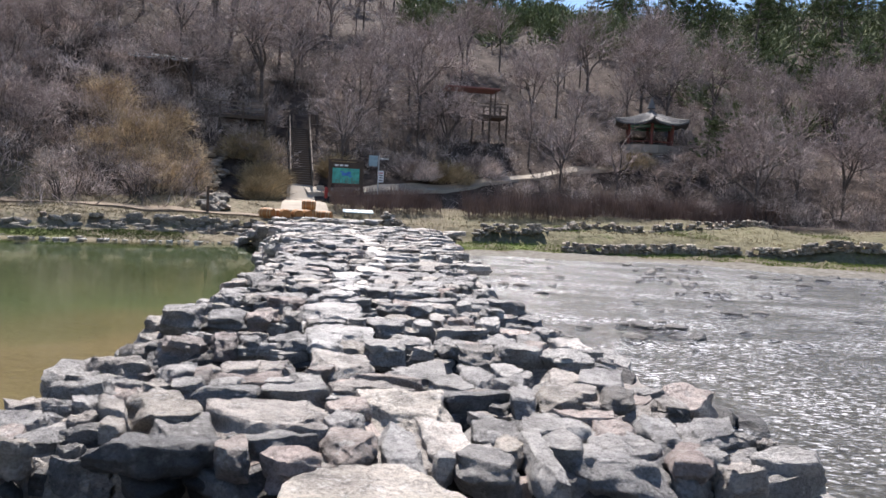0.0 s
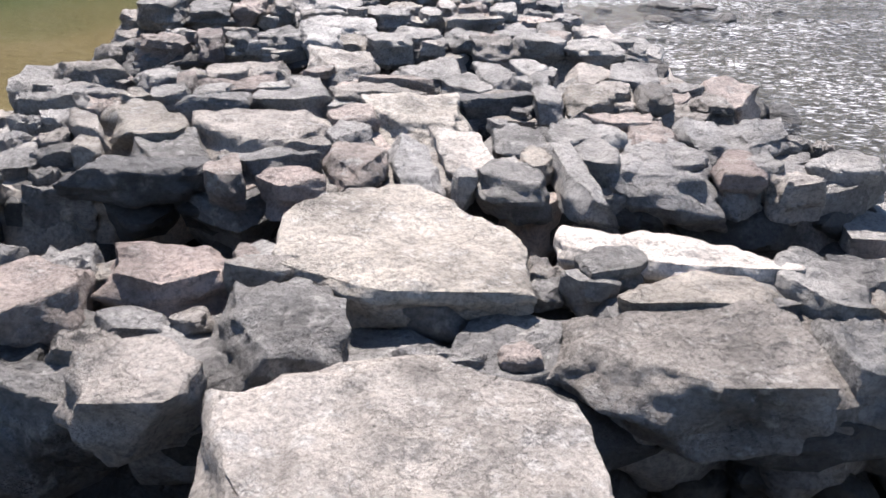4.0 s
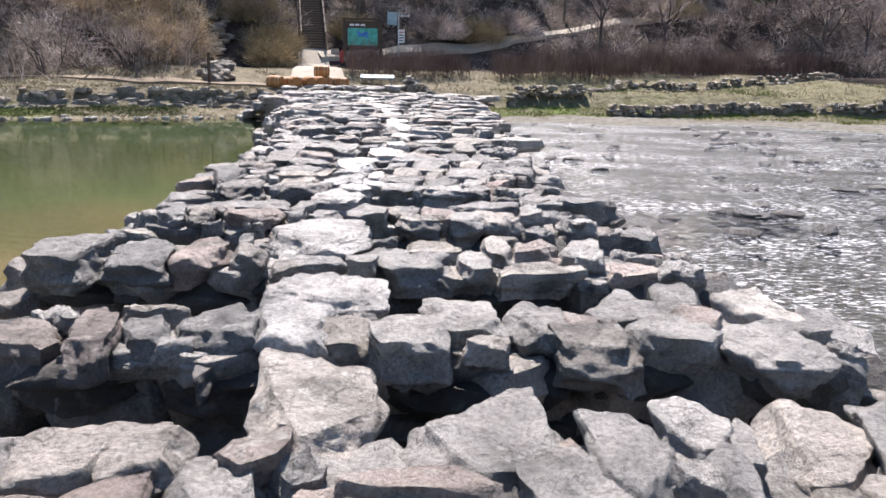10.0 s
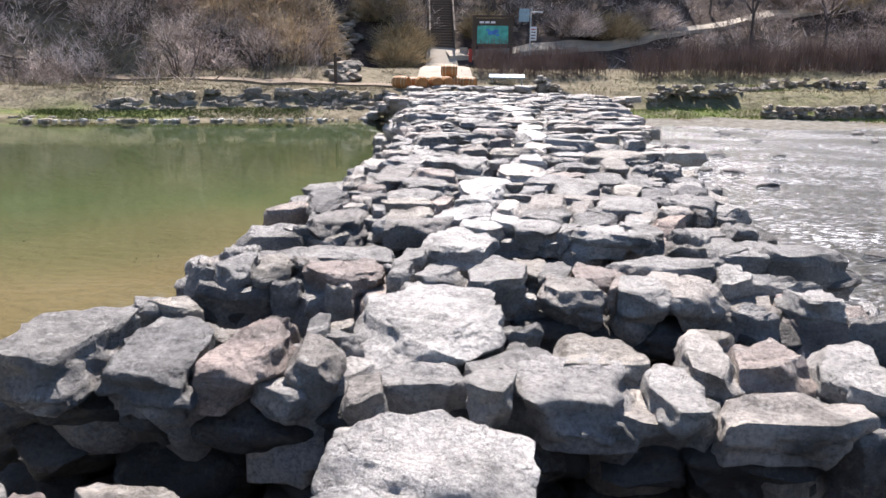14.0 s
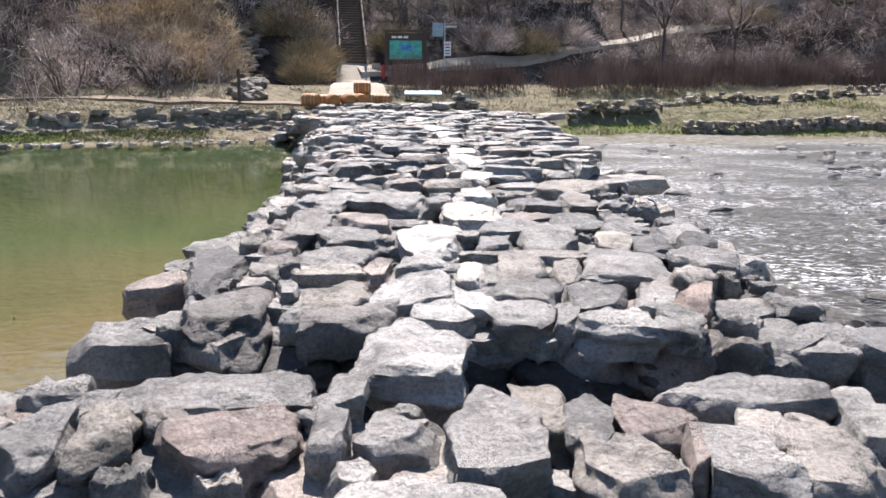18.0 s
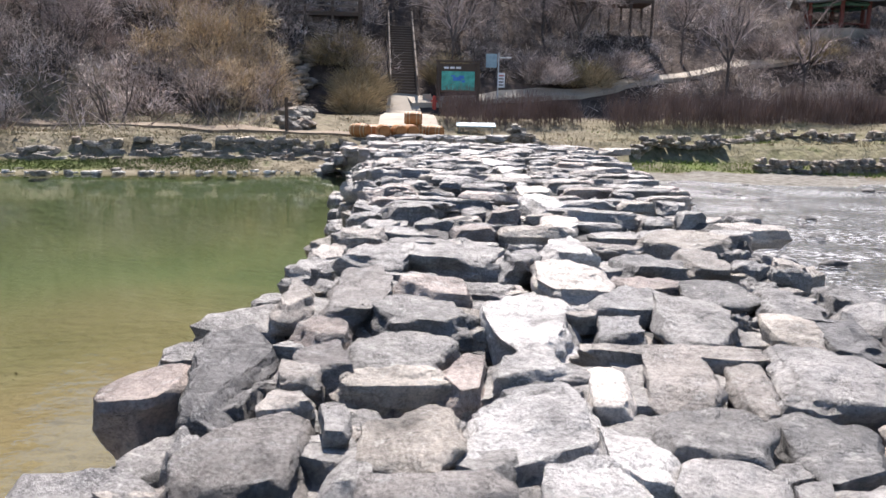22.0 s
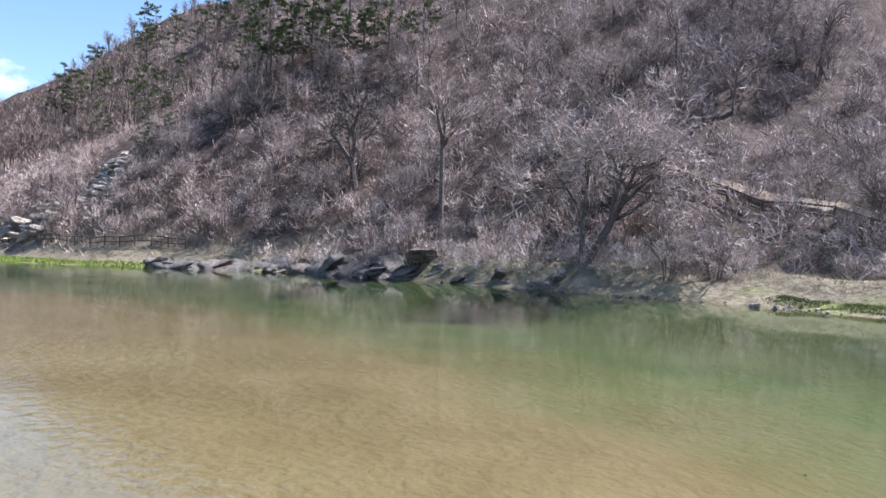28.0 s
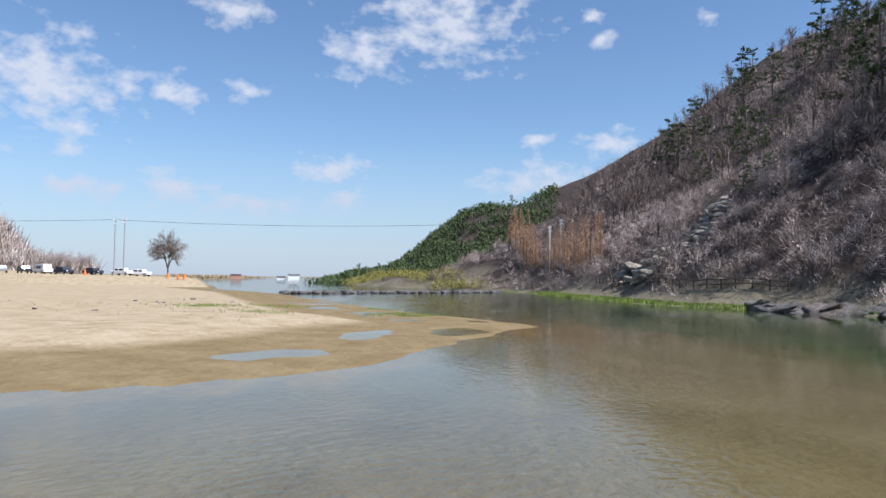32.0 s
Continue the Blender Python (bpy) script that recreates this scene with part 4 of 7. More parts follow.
seed = 1000
for start, caps in CAPS.items():
    x0, x1, y0, y1 = EXTENT[start]
    base = pier_base((x0 + x1) / 2, (y0 + y1) / 2)
    near = start < 13
    laid = [(x, y, w, d, turn) for x, y, w, d, turn, top, kind_ in caps]
    laid += [(x, y, w, d, turn) for x, y, w, d, top, turn in SLABS]
    for x, y, w, d, turn, top, kind_ in caps:
        seed += 1
        h = min(0.4, max(0.22, 0.16 + 0.36 * min(w, d)))
        me = rock_mesh("stone", seed, 4 if w * d > 0.16 and near else 3, CAP_STONE[kind_], block=rs.uniform(0.8, 0.97), cuts=rs.randint(6, 10), rough=0.04, dims=(w, d, h))
        add(base, me, x, y, top - h / 2 + rs.uniform(-0.03, 0.012), w * 1.25, d * 1.28, h, turn + rs.uniform(-3, 3), rs.uniform(-3, 2))
    # stones that make up the rest of the top, out to the ends of the pier
    for k in range(900):
        w, d = rs.uniform(0.30, 0.75), rs.uniform(0.26, 0.55)
        if k > 300:
            w, d = w * 0.6, d * 0.6
        x, y = rs.uniform(x0 + w * 0.4, x1 - w * 0.4), rs.uniform(y0 + d * 0.35, y1 - d * 0.35)
        turn = rs.uniform(-14, 14)
        if covered(x, y, laid, min(w, d) * 0.42):
            continue
        laid.append((x, y, w, d, turn))
        h = rs.uniform(0.28, 0.42)
        add(base, rs.choice(NEAR_STONES), x, y, 1.17 - h / 2 + rs.uniform(-0.09, 0.02), w * 1.08, d * 1.1, h, turn, rs.uniform(-5, 4))
    # small stones wedged between
    for k in range(int((x1 - x0) * (y1 - y0) * (10 if near else 5))):
        s = rs.uniform(0.10, 0.24)
        x, y = rs.uniform(x0 + 0.1, x1 - 0.1), rs.uniform(y0 + 0.05, y1 - 0.05)
        if not covered(x, y, laid, -0.02):
            add(base, rs.choice(CHIPS), x, y, 1.05 + rs.uniform(-0.08, 0.05), s * 1.6, s * 1.2, s * 0.9, rs.uniform(0, 180))
    # rubble core
    for x in np.arange(x0 + 0.4, x1 - 0.2, 0.55):
        for y in np.arange(y0 + 0.35, y1 - 0.2, 0.5):
            add(base, rs.choice(MID_STONES), x, y, 0.83 + rs.uniform(-0.04, 0.03), 0.78, 0.72, 0.55, rs.uniform(0, 90))
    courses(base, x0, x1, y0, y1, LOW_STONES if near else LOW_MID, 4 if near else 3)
    # stones tumbled against the ends at the waterline
    for out_, z in ((0.10, 0.78), (0.32, 0.42), (0.55, 0.10)):
        y = y0 - 0.1
        while y < y1 + 0.1:
            s = rs.uniform(0.3, 0.62)
            for x in (x0 - out_, x1 + out_ * 0.7):
                add(base, rs.choice(MID_STONES), x + rs.uniform(-0.1, 0.1), y + s / 2, z + rs.uniform(-0.12, 0.1), s * 1.25, s, s * 0.8, rs.uniform(0, 90), rs.uniform(-12, 12))
            y += s * 1.05


def left_edge(y):
    return -2.0 - max(0, y - 20) * 0.165 + 0.15 * math.sin(y * 1.7)


def right_edge(y):
    return 2.35 - max(0, y - 24) * 0.02 + 0.25 * math.sin(y * 1.3)


def far_pier(y0, y1):
    """A further pier, its caps laid in rows."""
    x0, x1 = left_edge(y0), right_edge(y0)
    base = pier_base((x0 + x1) / 2, (y0 + y1) / 2)
    rows = 2
    for r in range(rows):
        x = x0 + rs.uniform(-0.2, 0.2)
        d = (y1 - y0) / rows
        while x < x1:
            w = rs.uniform(0.35, 1.15)
            h = rs.uniform(0.26, 0.42)
            add(base, rs.choice(MID_STONES), x + w / 2, y0 + d * (r + 0.5) + rs.uniform(-0.08, 0.08), 1.17 - h / 2 + rs.uniform(-0.12, 0.05), w * 1.07, d * 1.15, h, rs.uniform(-9, 9), rs.uniform(-5, 4))
            x += w
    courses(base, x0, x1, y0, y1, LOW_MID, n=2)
    for out_, z in ((0.12, 0.8), (0.42, 0.45), (0.7, 0.12)):
        y = y0 - 0.3
        while y < y1 + 0.2:
            s_ = rs.uniform(0.4, 0.75)
            add(base, rs.choice(MID_STONES), x0 - out_ + rs.uniform(-0.1, 0.1), y + s_ / 2, z + rs.uniform(-0.12, 0.1), s_ * 1.25, s_, s_ * 0.8, rs.uniform(0, 90), rs.uniform(-14, 14))
            y += s_
    return base


far_pier(0.3, 1.95)
far_pier(-1.9, -0.5)
y = 19.1
while y < 40:
    far_pier(y, y + 1.0)
    y += 1.0 + rs.uniform(0.45, 0.75)

for k, (x, y, w, d, top, turn) in enumerate(SLABS):
    me = rock_mesh("slab_stone", 700 + k, 4, M_SLAB, block=0.95, cuts=7, rough=0.03, dims=(w, d, 0.34))
    h = 0.34
    ob = new("slab_stone", me)
    ob.matrix_basis = pose(x, y, top - h / 2, rs.uniform(-3, 1), rs.uniform(-2, 2), turn) @ Matrix.Diagonal((w * 0.54, d * 0.54, h / 2, 1))
    tagged(ob, "pale worn stone slab laid across two bridge piers", "stepping stone", "walking slabs of the bridge")


# ---- banks ----
def tag_part(name, me, parent, m):
    ob = new(name, me)
    ob.parent = parent
    ob.matrix_parent_inverse = parent.matrix_basis.inverted()
    ob.matrix_basis = m
    return ob


def stone_wall(name, label, line, courses_, size, thick, base_drop=0.22, mats=None, jitter=0.14, gaps=0.0):
    """A low wall of field stones along a line on the ground."""
    root = new(name)
    x, y = line[0]
    root.matrix_basis = pose(x, y, gh(x, y))
    tagged(root, label, "stone wall")
    for (ax, ay), (bx, by) in zip(line, line[1:]):
        length = math.hypot(bx - ax, by - ay)
        turn = math.degrees(math.atan2(by - ay, bx - ax))
        for c in range(courses_):
            u = rs.uniform(0, 0.2)
            while u < length:
                w = rs.uniform(0.45, 1.7) * size
                if rs.random() < gaps * c:
                    u += w
                    continue
                px, py = ax + (bx - ax) * (u + w / 2) / length, ay + (by - ay) * (u + w / 2) / length
                h = rs.uniform(0.55, 1.25) * size * 0.8
                tag_part("stone", rs.choice(mats or BANK_STONES), root,
                         pose(px + rs.uniform(-jitter, jitter), py + rs.uniform(-jitter, jitter), gh(px, py) - base_drop + size * 0.62 * (c + 0.5), rs.uniform(-6, 6), rs.uniform(-6, 6), turn + rs.uniform(-10, 10))
                         @ Matrix.Diagonal((w * 0.54, thick / 2, h / 2, 1)))
                u += w * 0.6
    return root


def shore_point(u_x, d):
    """A point on the far bank at the shore's x and a distance inland."""
    for (ax, ay), (bx, by) in zip(FAR_SHORE, FAR_SHORE[1:]):
        if min(ax, bx) <= u_x <= max(ax, bx):
            f = (u_x - ax) / (bx - ax)
            length = math.hypot(bx - ax, by - ay)
            return u_x + (by - ay) / length * d, ay + (by - ay) * f - (bx - ax) / length * d
    return u_x, 40


revet = new("bank_wall")
revet.matrix_basis = pose(*shore_point(-14, 2.5), 0.4)
tagged(revet, "low sloping retaining wall of grey field stones above a grass bench", "stone wall")
for c in range(5):
    u = -19.5 + 0.8 * c + rs.uniform(0, 0.4)
    while u < -4.4:
        w = rs.uniform(0.28, 0.95)
        x, y = shore_point(u + w / 2, 2.35 + 0.2 * c + rs.uniform(-0.12, 0.12))
        if not (c > 1 and rs.random() < 0.25):
            h = rs.uniform(0.22, 0.42)
            tag_part("stone", rs.choice(BANK_STONES), revet, pose(x, y, gh(x, y) + rs.uniform(-0.12, 0.02), rs.uniform(-14, 8), rs.uniform(-12, 12), 20 + rs.uniform(-25, 25)) @ Matrix.Diagonal((w * 0.5, rs.uniform(0.17, 0.27), h / 2, 1)))
        u += w * 0.7
stone_wall("bank_wall", "dark stone wall along the grassy river bank", [(10.3, 45.2), (13.2, 45.6), (17.6, 46.0), (24, 45.2), (30, 44.4)], 3, 0.34, 0.6, gaps=0.12, base_drop=0.08)
stone_wall("bank_wall", "tumbled stone wall across the dry grass", [(5.1, 45.7), (6.2, 46.7), (8.9, 47.4), (12.5, 51.4), (15.6, 52.0), (20.7, 52.6), (27, 53.6)], 3, 0.30, 0.55, jitter=0.28, gaps=0.2, base_drop=0.12)
stone_wall("bank_wall", "side wall of dark stones where the bridge meets the bank", [(-0.4, 44.9), (0.7, 44.7), (2.1, 44.4), (3.9, 44.3)], 4, 0.32, 0.8, base_drop=0.1)

M_WHITE = stone_material("pale_cobble", (0.58, 0.565, 0.53), (1.0, 0.98, 0.95), (0.66, 0.65, 0.62))
COBBLES = [rock_mesh("cobble", 500 + k, 2, M_WHITE, block=0.4, cuts=6) for k in range(6)]
for k in range(120):
    x, y = shore_point(-5.0 - 15.5 * rs.random() ** 1.4, rs.uniform(-0.25, 0.45))
    s = 0.05 + 0.17 * rs.random() ** 2
    ob = new("cobble", rs.choice(COBBLES))
    ob.matrix_basis = pose(x, y, 0.05, 0, 0, rs.uniform(0, 180)) @ Matrix.Diagonal((s, s * 0.7, s * 0.4, 1))
    tagged(ob, "pale rounded cobble at the water's edge below the bank", "stone", "cobbles along the waterline")
for k in range(70):
    x, y = shore_point(-13 - 26 * rs.random(), rs.uniform(-0.5, 1.0))
    s = 0.07 + 0.22 * rs.random() ** 2
    ob = new("shore_stone", rs.choice(BANK_STONES))
    ob.matrix_basis = pose(x, y, 0.02 + s * 0.2, 0, 0, rs.uniform(0, 180)) @ Matrix.Diagonal((s, s * 0.7, s * 0.5, 1))
    tagged(ob, "weathered grey stone lying on the muddy shore", "stone", "stones along the far shore")

# stones laid flat where the bridge runs out onto the bank
apron = new("bridge_landing")
apron.matrix_basis = pose(-2.5, 43, 1.0)
tagged(apron, "landing of flat grey stones where the bridge meets the bank", "paving")
for row in range(11):
    y = 39.6 + row * 0.62
    x = -5.6 - 0.12 * row
    while x < 3.0 - 0.26 * row:
        w = rs.uniform(0.5, 1.3)
        z = max(gh(x + w / 2, y), 1.02 if row < 5 else 0) + rs.uniform(-0.02, 0.08)
        tag_part("stone", rs.choice(MID_STONES), apron, pose(x + w / 2, y + rs.uniform(-0.1, 0.1), z, rs.uniform(-4, 4), rs.uniform(-4, 4), rs.uniform(-15, 15)) @ Matrix.Diagonal((w * 0.54, 0.37, 0.16, 1)))
        x += w
for row in range(5):
    for k in range(14):
        x, y = -6.2 + k * 0.75 + rs.uniform(-0.1, 0.1), 39.8 + row * 0.75
        if x < 3.2:
            tag_part("stone", rs.choice(BANK_STONES), apron, pose(x, y, 0.55, 0, 0, rs.uniform(0, 90)) @ Matrix.Diagonal((0.5, 0.48, 0.5, 1)))
            if row == 0 or k == 0 or x > 2.3:
                tag_part("stone", rs.choice(BANK_STONES), apron, pose(x, y, 0.05, 0, 0, rs.uniform(0, 90)) @ Matrix.Diagonal((0.5, 0.48, 0.45, 1)))

for out_, z in ((0.1, 0.85), (0.5, 0.5), (0.9, 0.2), (1.2, 0.0)):
    for k in range(9):
        s_ = rs.uniform(0.35, 0.6)
        tag_part("stone", rs.choice(MID_STONES), apron, pose(-6.1 - out_ - 0.12 * k, 39.2 + 0.5 * k, z + rs.uniform(-0.1, 0.1), rs.uniform(-14, 14), rs.uniform(-14, 14), rs.uniform(0, 90)) @ Matrix.Diagonal((s_ * 0.62, s_ * 0.5, s_ * 0.4, 1)))
# rocks standing in the shallow river
RIVER = [rock_mesh("river_rock", 520 + k, 2, M_DARK, block=0.35, cuts=8, flat_top=False) for k in range(8)]
spots = [(5.1, 10.1, 0.5), (5.55, 10.0, 0.36), (6.7, 18.3, 0.42), (7.0, 18.0, 0.3), (6.4, 18.5, 0.25), (4.45, 26.8, 0.3), (5.1, 26.6, 0.28), (6.0, 16.6, 0.3), (7.6, 16.9, 0.35), (4.3, 9.2, 0.55), (4.9, 8.6, 0.4)]
for k in range(95):
    band = rs.choice((18, 22, 27, 31, 35, 38.5))
    spots.append((rs.uniform(4.2, 26), band + rs.gauss(0, 1.3), rs.uniform(0.10, 0.34)))
for x, y, s in spots:
    ob = new("river_rock", rs.choice(RIVER))
    ob.matrix_basis = pose(x, y, -0.10, 0, 0, rs.uniform(0, 180)) @ Matrix.Diagonal((s * 1.15, s * 0.7, s * 0.5, 1))
    tagged(ob, "dark wet rock breaking the surface of the shallow river", "rock", "rocks in the river")

# rocky foot of the hill
BOULDERS = [rock_mesh("boulder", 540 + k, 3, M_OUTCROP, block=0.45, cuts=14, rough=0.07, flat_top=False) for k in range(6)]
for k in range(76):
    u = -54 - (k % 56) * 0.38 if k < 56 else -42 - (k - 56) * 0.6
    d = rs.uniform(-0.1, 2.4)
    x, y = shore_point(u + rs.uniform(-0.6, 0.6), d)
    s = rs.uniform(0.5, 1.3) * (1.25 if u < -54 else 0.55)
    ob = new("boulder", rs.choice(BOULDERS))
    ob.matrix_basis = pose(x, y, gh(x, y) * 0.8 - 0.15, rs.uniform(5, 35), rs.uniform(-25, 25), rs.uniform(-25, 75)) @ Matrix.Diagonal((s * 2.1, s * 0.9, s * 0.42, 1))
    tagged(ob, "weathered grey rock outcrop at the foot of the wooded hill", "rock", "rock outcrops along the pond")
CASCADE = [rock_mesh("boulder", 560 + k, 2, M_ROCK, block=0.8, cuts=8, rough=0.06) for k in range(5)]
for k in range(120):
    f = k / 119
    cx = np.interp(f, (0, 0.2, 0.45, 0.7, 1), (-107.5, -102.6, -103.2, -106, -112))
    cy = np.interp(f, (0, 0.2, 0.45, 0.7, 1), (-18.5, -13.2, -9.8, -8.0, -8.4))
    x, y = cx + rs.uniform(-2.5, 2.5), cy + rs.uniform(-2.2, 2.2) * (1.4 - f)
    s = rs.uniform(0.4, 1.1) * (1.25 - 0.5 * f)
    ob = new("boulder", rs.choice(CASCADE))
    ob.matrix_basis = pose(x, y, gh(x, y) + 0.15, rs.uniform(-20, 20), rs.uniform(-20, 20), rs.uniform(0, 180)) @ Matrix.Diagonal((s * 1.7, s, s * 0.4, 1))
    tagged(ob, "pale jagged rock in the cascade down the hillside", "rock", "rocks of the cascade")
for k in range(48):
    f = k / 47
    x, y = -10.2 - 3.1 * f + rs.uniform(-0.6, 0.6), 46.4 + 12.2 * f
    s = rs.uniform(0.35, 0.75)
    ob = new("boulder", rs.choice(CASCADE))
    ob.matrix_basis = pose(x, y, gh(x, y) + 0.1, rs.uniform(-15, 15), 0, rs.uniform(0, 180)) @ Matrix.Diagonal((s, s * 0.8, s * 0.36, 1))
    tagged(ob, "grey rock in a dry stream bed between shrubs", "rock", "rocks of the stream bed")
for k in range(52):
    f = k / 51
    s = rs.uniform(0.4, 0.8)
    ob = new("weir_stone", rs.choice(RIVER))
    ob.matrix_basis = pose(-84 - 44 * f, -62 + 13 * f + rs.uniform(-0.4, 0.4), 0.12, 0, 0, rs.uniform(0, 180)) @ Matrix.Diagonal((s * 1.1, s, s * 0.6, 1))
    tagged(ob, "dark stone in a low weir across the river", "stone", "stones of the weir")


for k in range(70):
    x, y = -26 - 30 * rs.random(), -14 - 26 * rs.random()
    z = gh(x, y)
    if z > 0.3:
        sz = 0.06 + 0.22 * rs.random() ** 3
        ob = new("sand_stone", rs.choice(BANK_STONES))
        ob.matrix_basis = pose(x, y, z + sz * 0.15, 0, 0, rs.uniform(0, 180)) @ Matrix.Diagonal((sz, sz * 0.75, sz * 0.5, 1))
        tagged(ob, "small grey stone lying on the dry sand bank", "stone", "stones on the sand bank")


# ---- things on the bank ----
def tint(name, colour, rough=0.7, metal=0.0, grain=8.0, spread=0.18, bump=0.2):
    a, b = [c * (1 - spread) for c in colour], [min(1, c * (1 + spread)) for c in colour]
    return material(name, [a, b], scale=grain, rough=rough, metal=metal, bump=bump, bump_dist=0.01)


M_WOOD = tint("dark_wood", (0.075, 0.056, 0.044), 0.8)
M_GREYWOOD = tint("weathered_wood", (0.14, 0.115, 0.095), 0.85)
M_BARREL = tint("barrel_staves", (0.34, 0.15, 0.05), 0.6, grain=14)
M_HOOP = tint("barrel_hoop", (0.42, 0.30, 0.17), 0.6)
M_TEAL = tint("map_panel", (0.06, 0.36, 0.30), 0.4, grain=3, spread=0.4)
M_BLUE = tint("map_water", (0.05, 0.20, 0.55), 0.4)
M_PALE = tint("pale_paint", (0.72, 0.74, 0.76), 0.5)
M_SIGN = tint("sign_blue", (0.26, 0.37, 0.42), 0.6)
M_CONCRETE = tint("concrete_path", (0.34, 0.30, 0.245), 0.9, grain=1.5, spread=0.12)
M_TILE = tint("roof_tile", (0.13, 0.13, 0.13), 0.75)
M_RED = tint("red_paint", (0.45, 0.07, 0.05), 0.6)
M_BRICK = tint("faded_brick", (0.38, 0.22, 0.17), 0.8)
M_STEEL = tint("galvanised_steel", (0.45, 0.46, 0.47), 0.45, 0.6)
M_EARTH = tint("trodden_earth", (0.19, 0.15, 0.11), 0.95, grain=1.2, spread=0.25)
M_COLUMN = tint("old_red_paint", (0.15, 0.05, 0.04), 0.7)
M_CANOPY = tint("faded_canopy", (0.19, 0.085, 0.075), 0.8)
M_GREENP = tint("green_paint", (0.09, 0.20, 0.15), 0.6)
M_ROOFBLUE = tint("faded_blue_roof", (0.24, 0.30, 0.33), 0.8)


def box_bm(bm, x0, x1, y0, y1, z0, z1, m=None, bevel=0.0):
    r = bmesh.ops.create_cube(bm, size=1.0)
    bmesh.ops.scale(bm, vec=(x1 - x0, y1 - y0, z1 - z0), verts=r["verts"])
    bmesh.ops.translate(bm, vec=((x0 + x1) / 2, (y0 + y1) / 2, (z0 + z1) / 2), verts=r["verts"])
    if bevel:
        edges = list({e for v in r["verts"] for e in v.link_edges})
        out = bmesh.ops.bevel(bm, geom=edges, offset=bevel, segments=1, affect="EDGES")
    if m is not None:
        bmesh.ops.transform(bm, matrix=m, verts=r["verts"] if not bevel else [v for v in bm.verts if v.is_valid and v in set(out["verts"])])


def part(name, bm, mat, parent, label=""):
    me = bpy.data.meshes.new(name)
    bm.to_mesh(me)
    bm.free()
    me.materials.append(mat)
    ob = new(name, me)
    ob.parent = parent
    return tagged(ob, label)


def box_part(name, mat, parent, x0, x1, y0, y1, z0, z1, bevel=0.01, label=""):
    bm = bmesh.new()
    box_bm(bm, x0, x1, y0, y1, z0, z1, bevel=bevel)
    return part(name, bm, mat, parent, label)


def rod(name, mat, parent, a, b, r0, r1=None, sides=8, label=""):
    """A round bar between two points."""
    a, b = Vector(a), Vector(b)
    bm = bmesh.new()
    bmesh.ops.create_cone(bm, cap_ends=True, segments=sides, radius1=r0, radius2=r1 or r0, depth=(b - a).length)
    q = (b - a).to_track_quat("Z", "Y").to_matrix().to_4x4()
    bmesh.ops.transform(bm, matrix=Matrix.Translation((a + b) / 2) @ q, verts=bm.verts)
    return part(name, bm, mat, parent, label)


def strip(name, label, line, width, mat, lift=0.09, category="path"):
    """A path draped over the ground."""
    pts = []
    for (ax, ay), (bx, by) in zip(line, line[1:]):
        n = max(2, int(math.hypot(bx - ax, by - ay) / 0.5))
        pts += [(ax + (bx - ax) * k / n, ay + (by - ay) * k / n) for k in range(n)]
    pts.append(line[-1])
    verts, faces = [], []
    for k, (x, y) in enumerate(pts):
        nx_, ny_ = pts[min(k + 1, len(pts) - 1)], pts[max(k - 1, 0)]
        dx, dy = nx_[0] - ny_[0], nx_[1] - ny_[1]
        ll = math.hypot(dx, dy) or 1
        w = width(k / len(pts)) if callable(width) else width
        side = [(x - dy / ll * s * w / 2, y + dx / ll * s * w / 2) for s in (-1, 1)]
        heights = [gh(*q) for q in side]
        mean = sum(heights) / 2
        for q, z in zip(side, heights):
            z = max(z, 0.35 * z + 0.65 * mean)
            verts.append((*q, z + lift))
            verts.append((*q, z - 0.4))
        if k:
            i = 4 * k
            faces += [(i - 4, i - 2, i + 2, i), (i - 3, i - 4, i, i + 1), (i - 2, i - 1, i + 3, i + 2)]
    ob = mesh_object(name, verts, faces, mat)
    return tagged(ob, label, category, kind="structure")


strip("pavement_ramp", "pale concrete ramp leading up to the wooden stairs", [(-5.2, 48.6), (-5.6, 51), (-6.2, 54.5), (-6.7, 57.3)], lambda f: 3.0 - 1.3 * f, M_CONCRETE)
strip("pavement_path", "pale concrete footpath climbing behind the hedges", [(-6.2, 56.6), (-3.0, 58.2), (0.8, 59.8), (5.0, 62.3), (7.1, 64.0), (10.9, 66.2), (14.2, 67.3), (17.4, 68.7), (20.5, 70.0)], 1.1, M_CONCRETE)
strip("earth_path", "trodden earth path along the bank", [(-7.0, 46.2), (-9.0, 45.6), (-12.6, 45.5), (-16.0, 44.2), (-21.4, 42.9), (-27.5, 42.5), (-31.0, 42.3), (-35.3, 42.0), (-39.2, 40.8), (-42.9, 38.7), (-45.5, 36.6), (-52, 34)], 1.0, M_EARTH, 0.05)


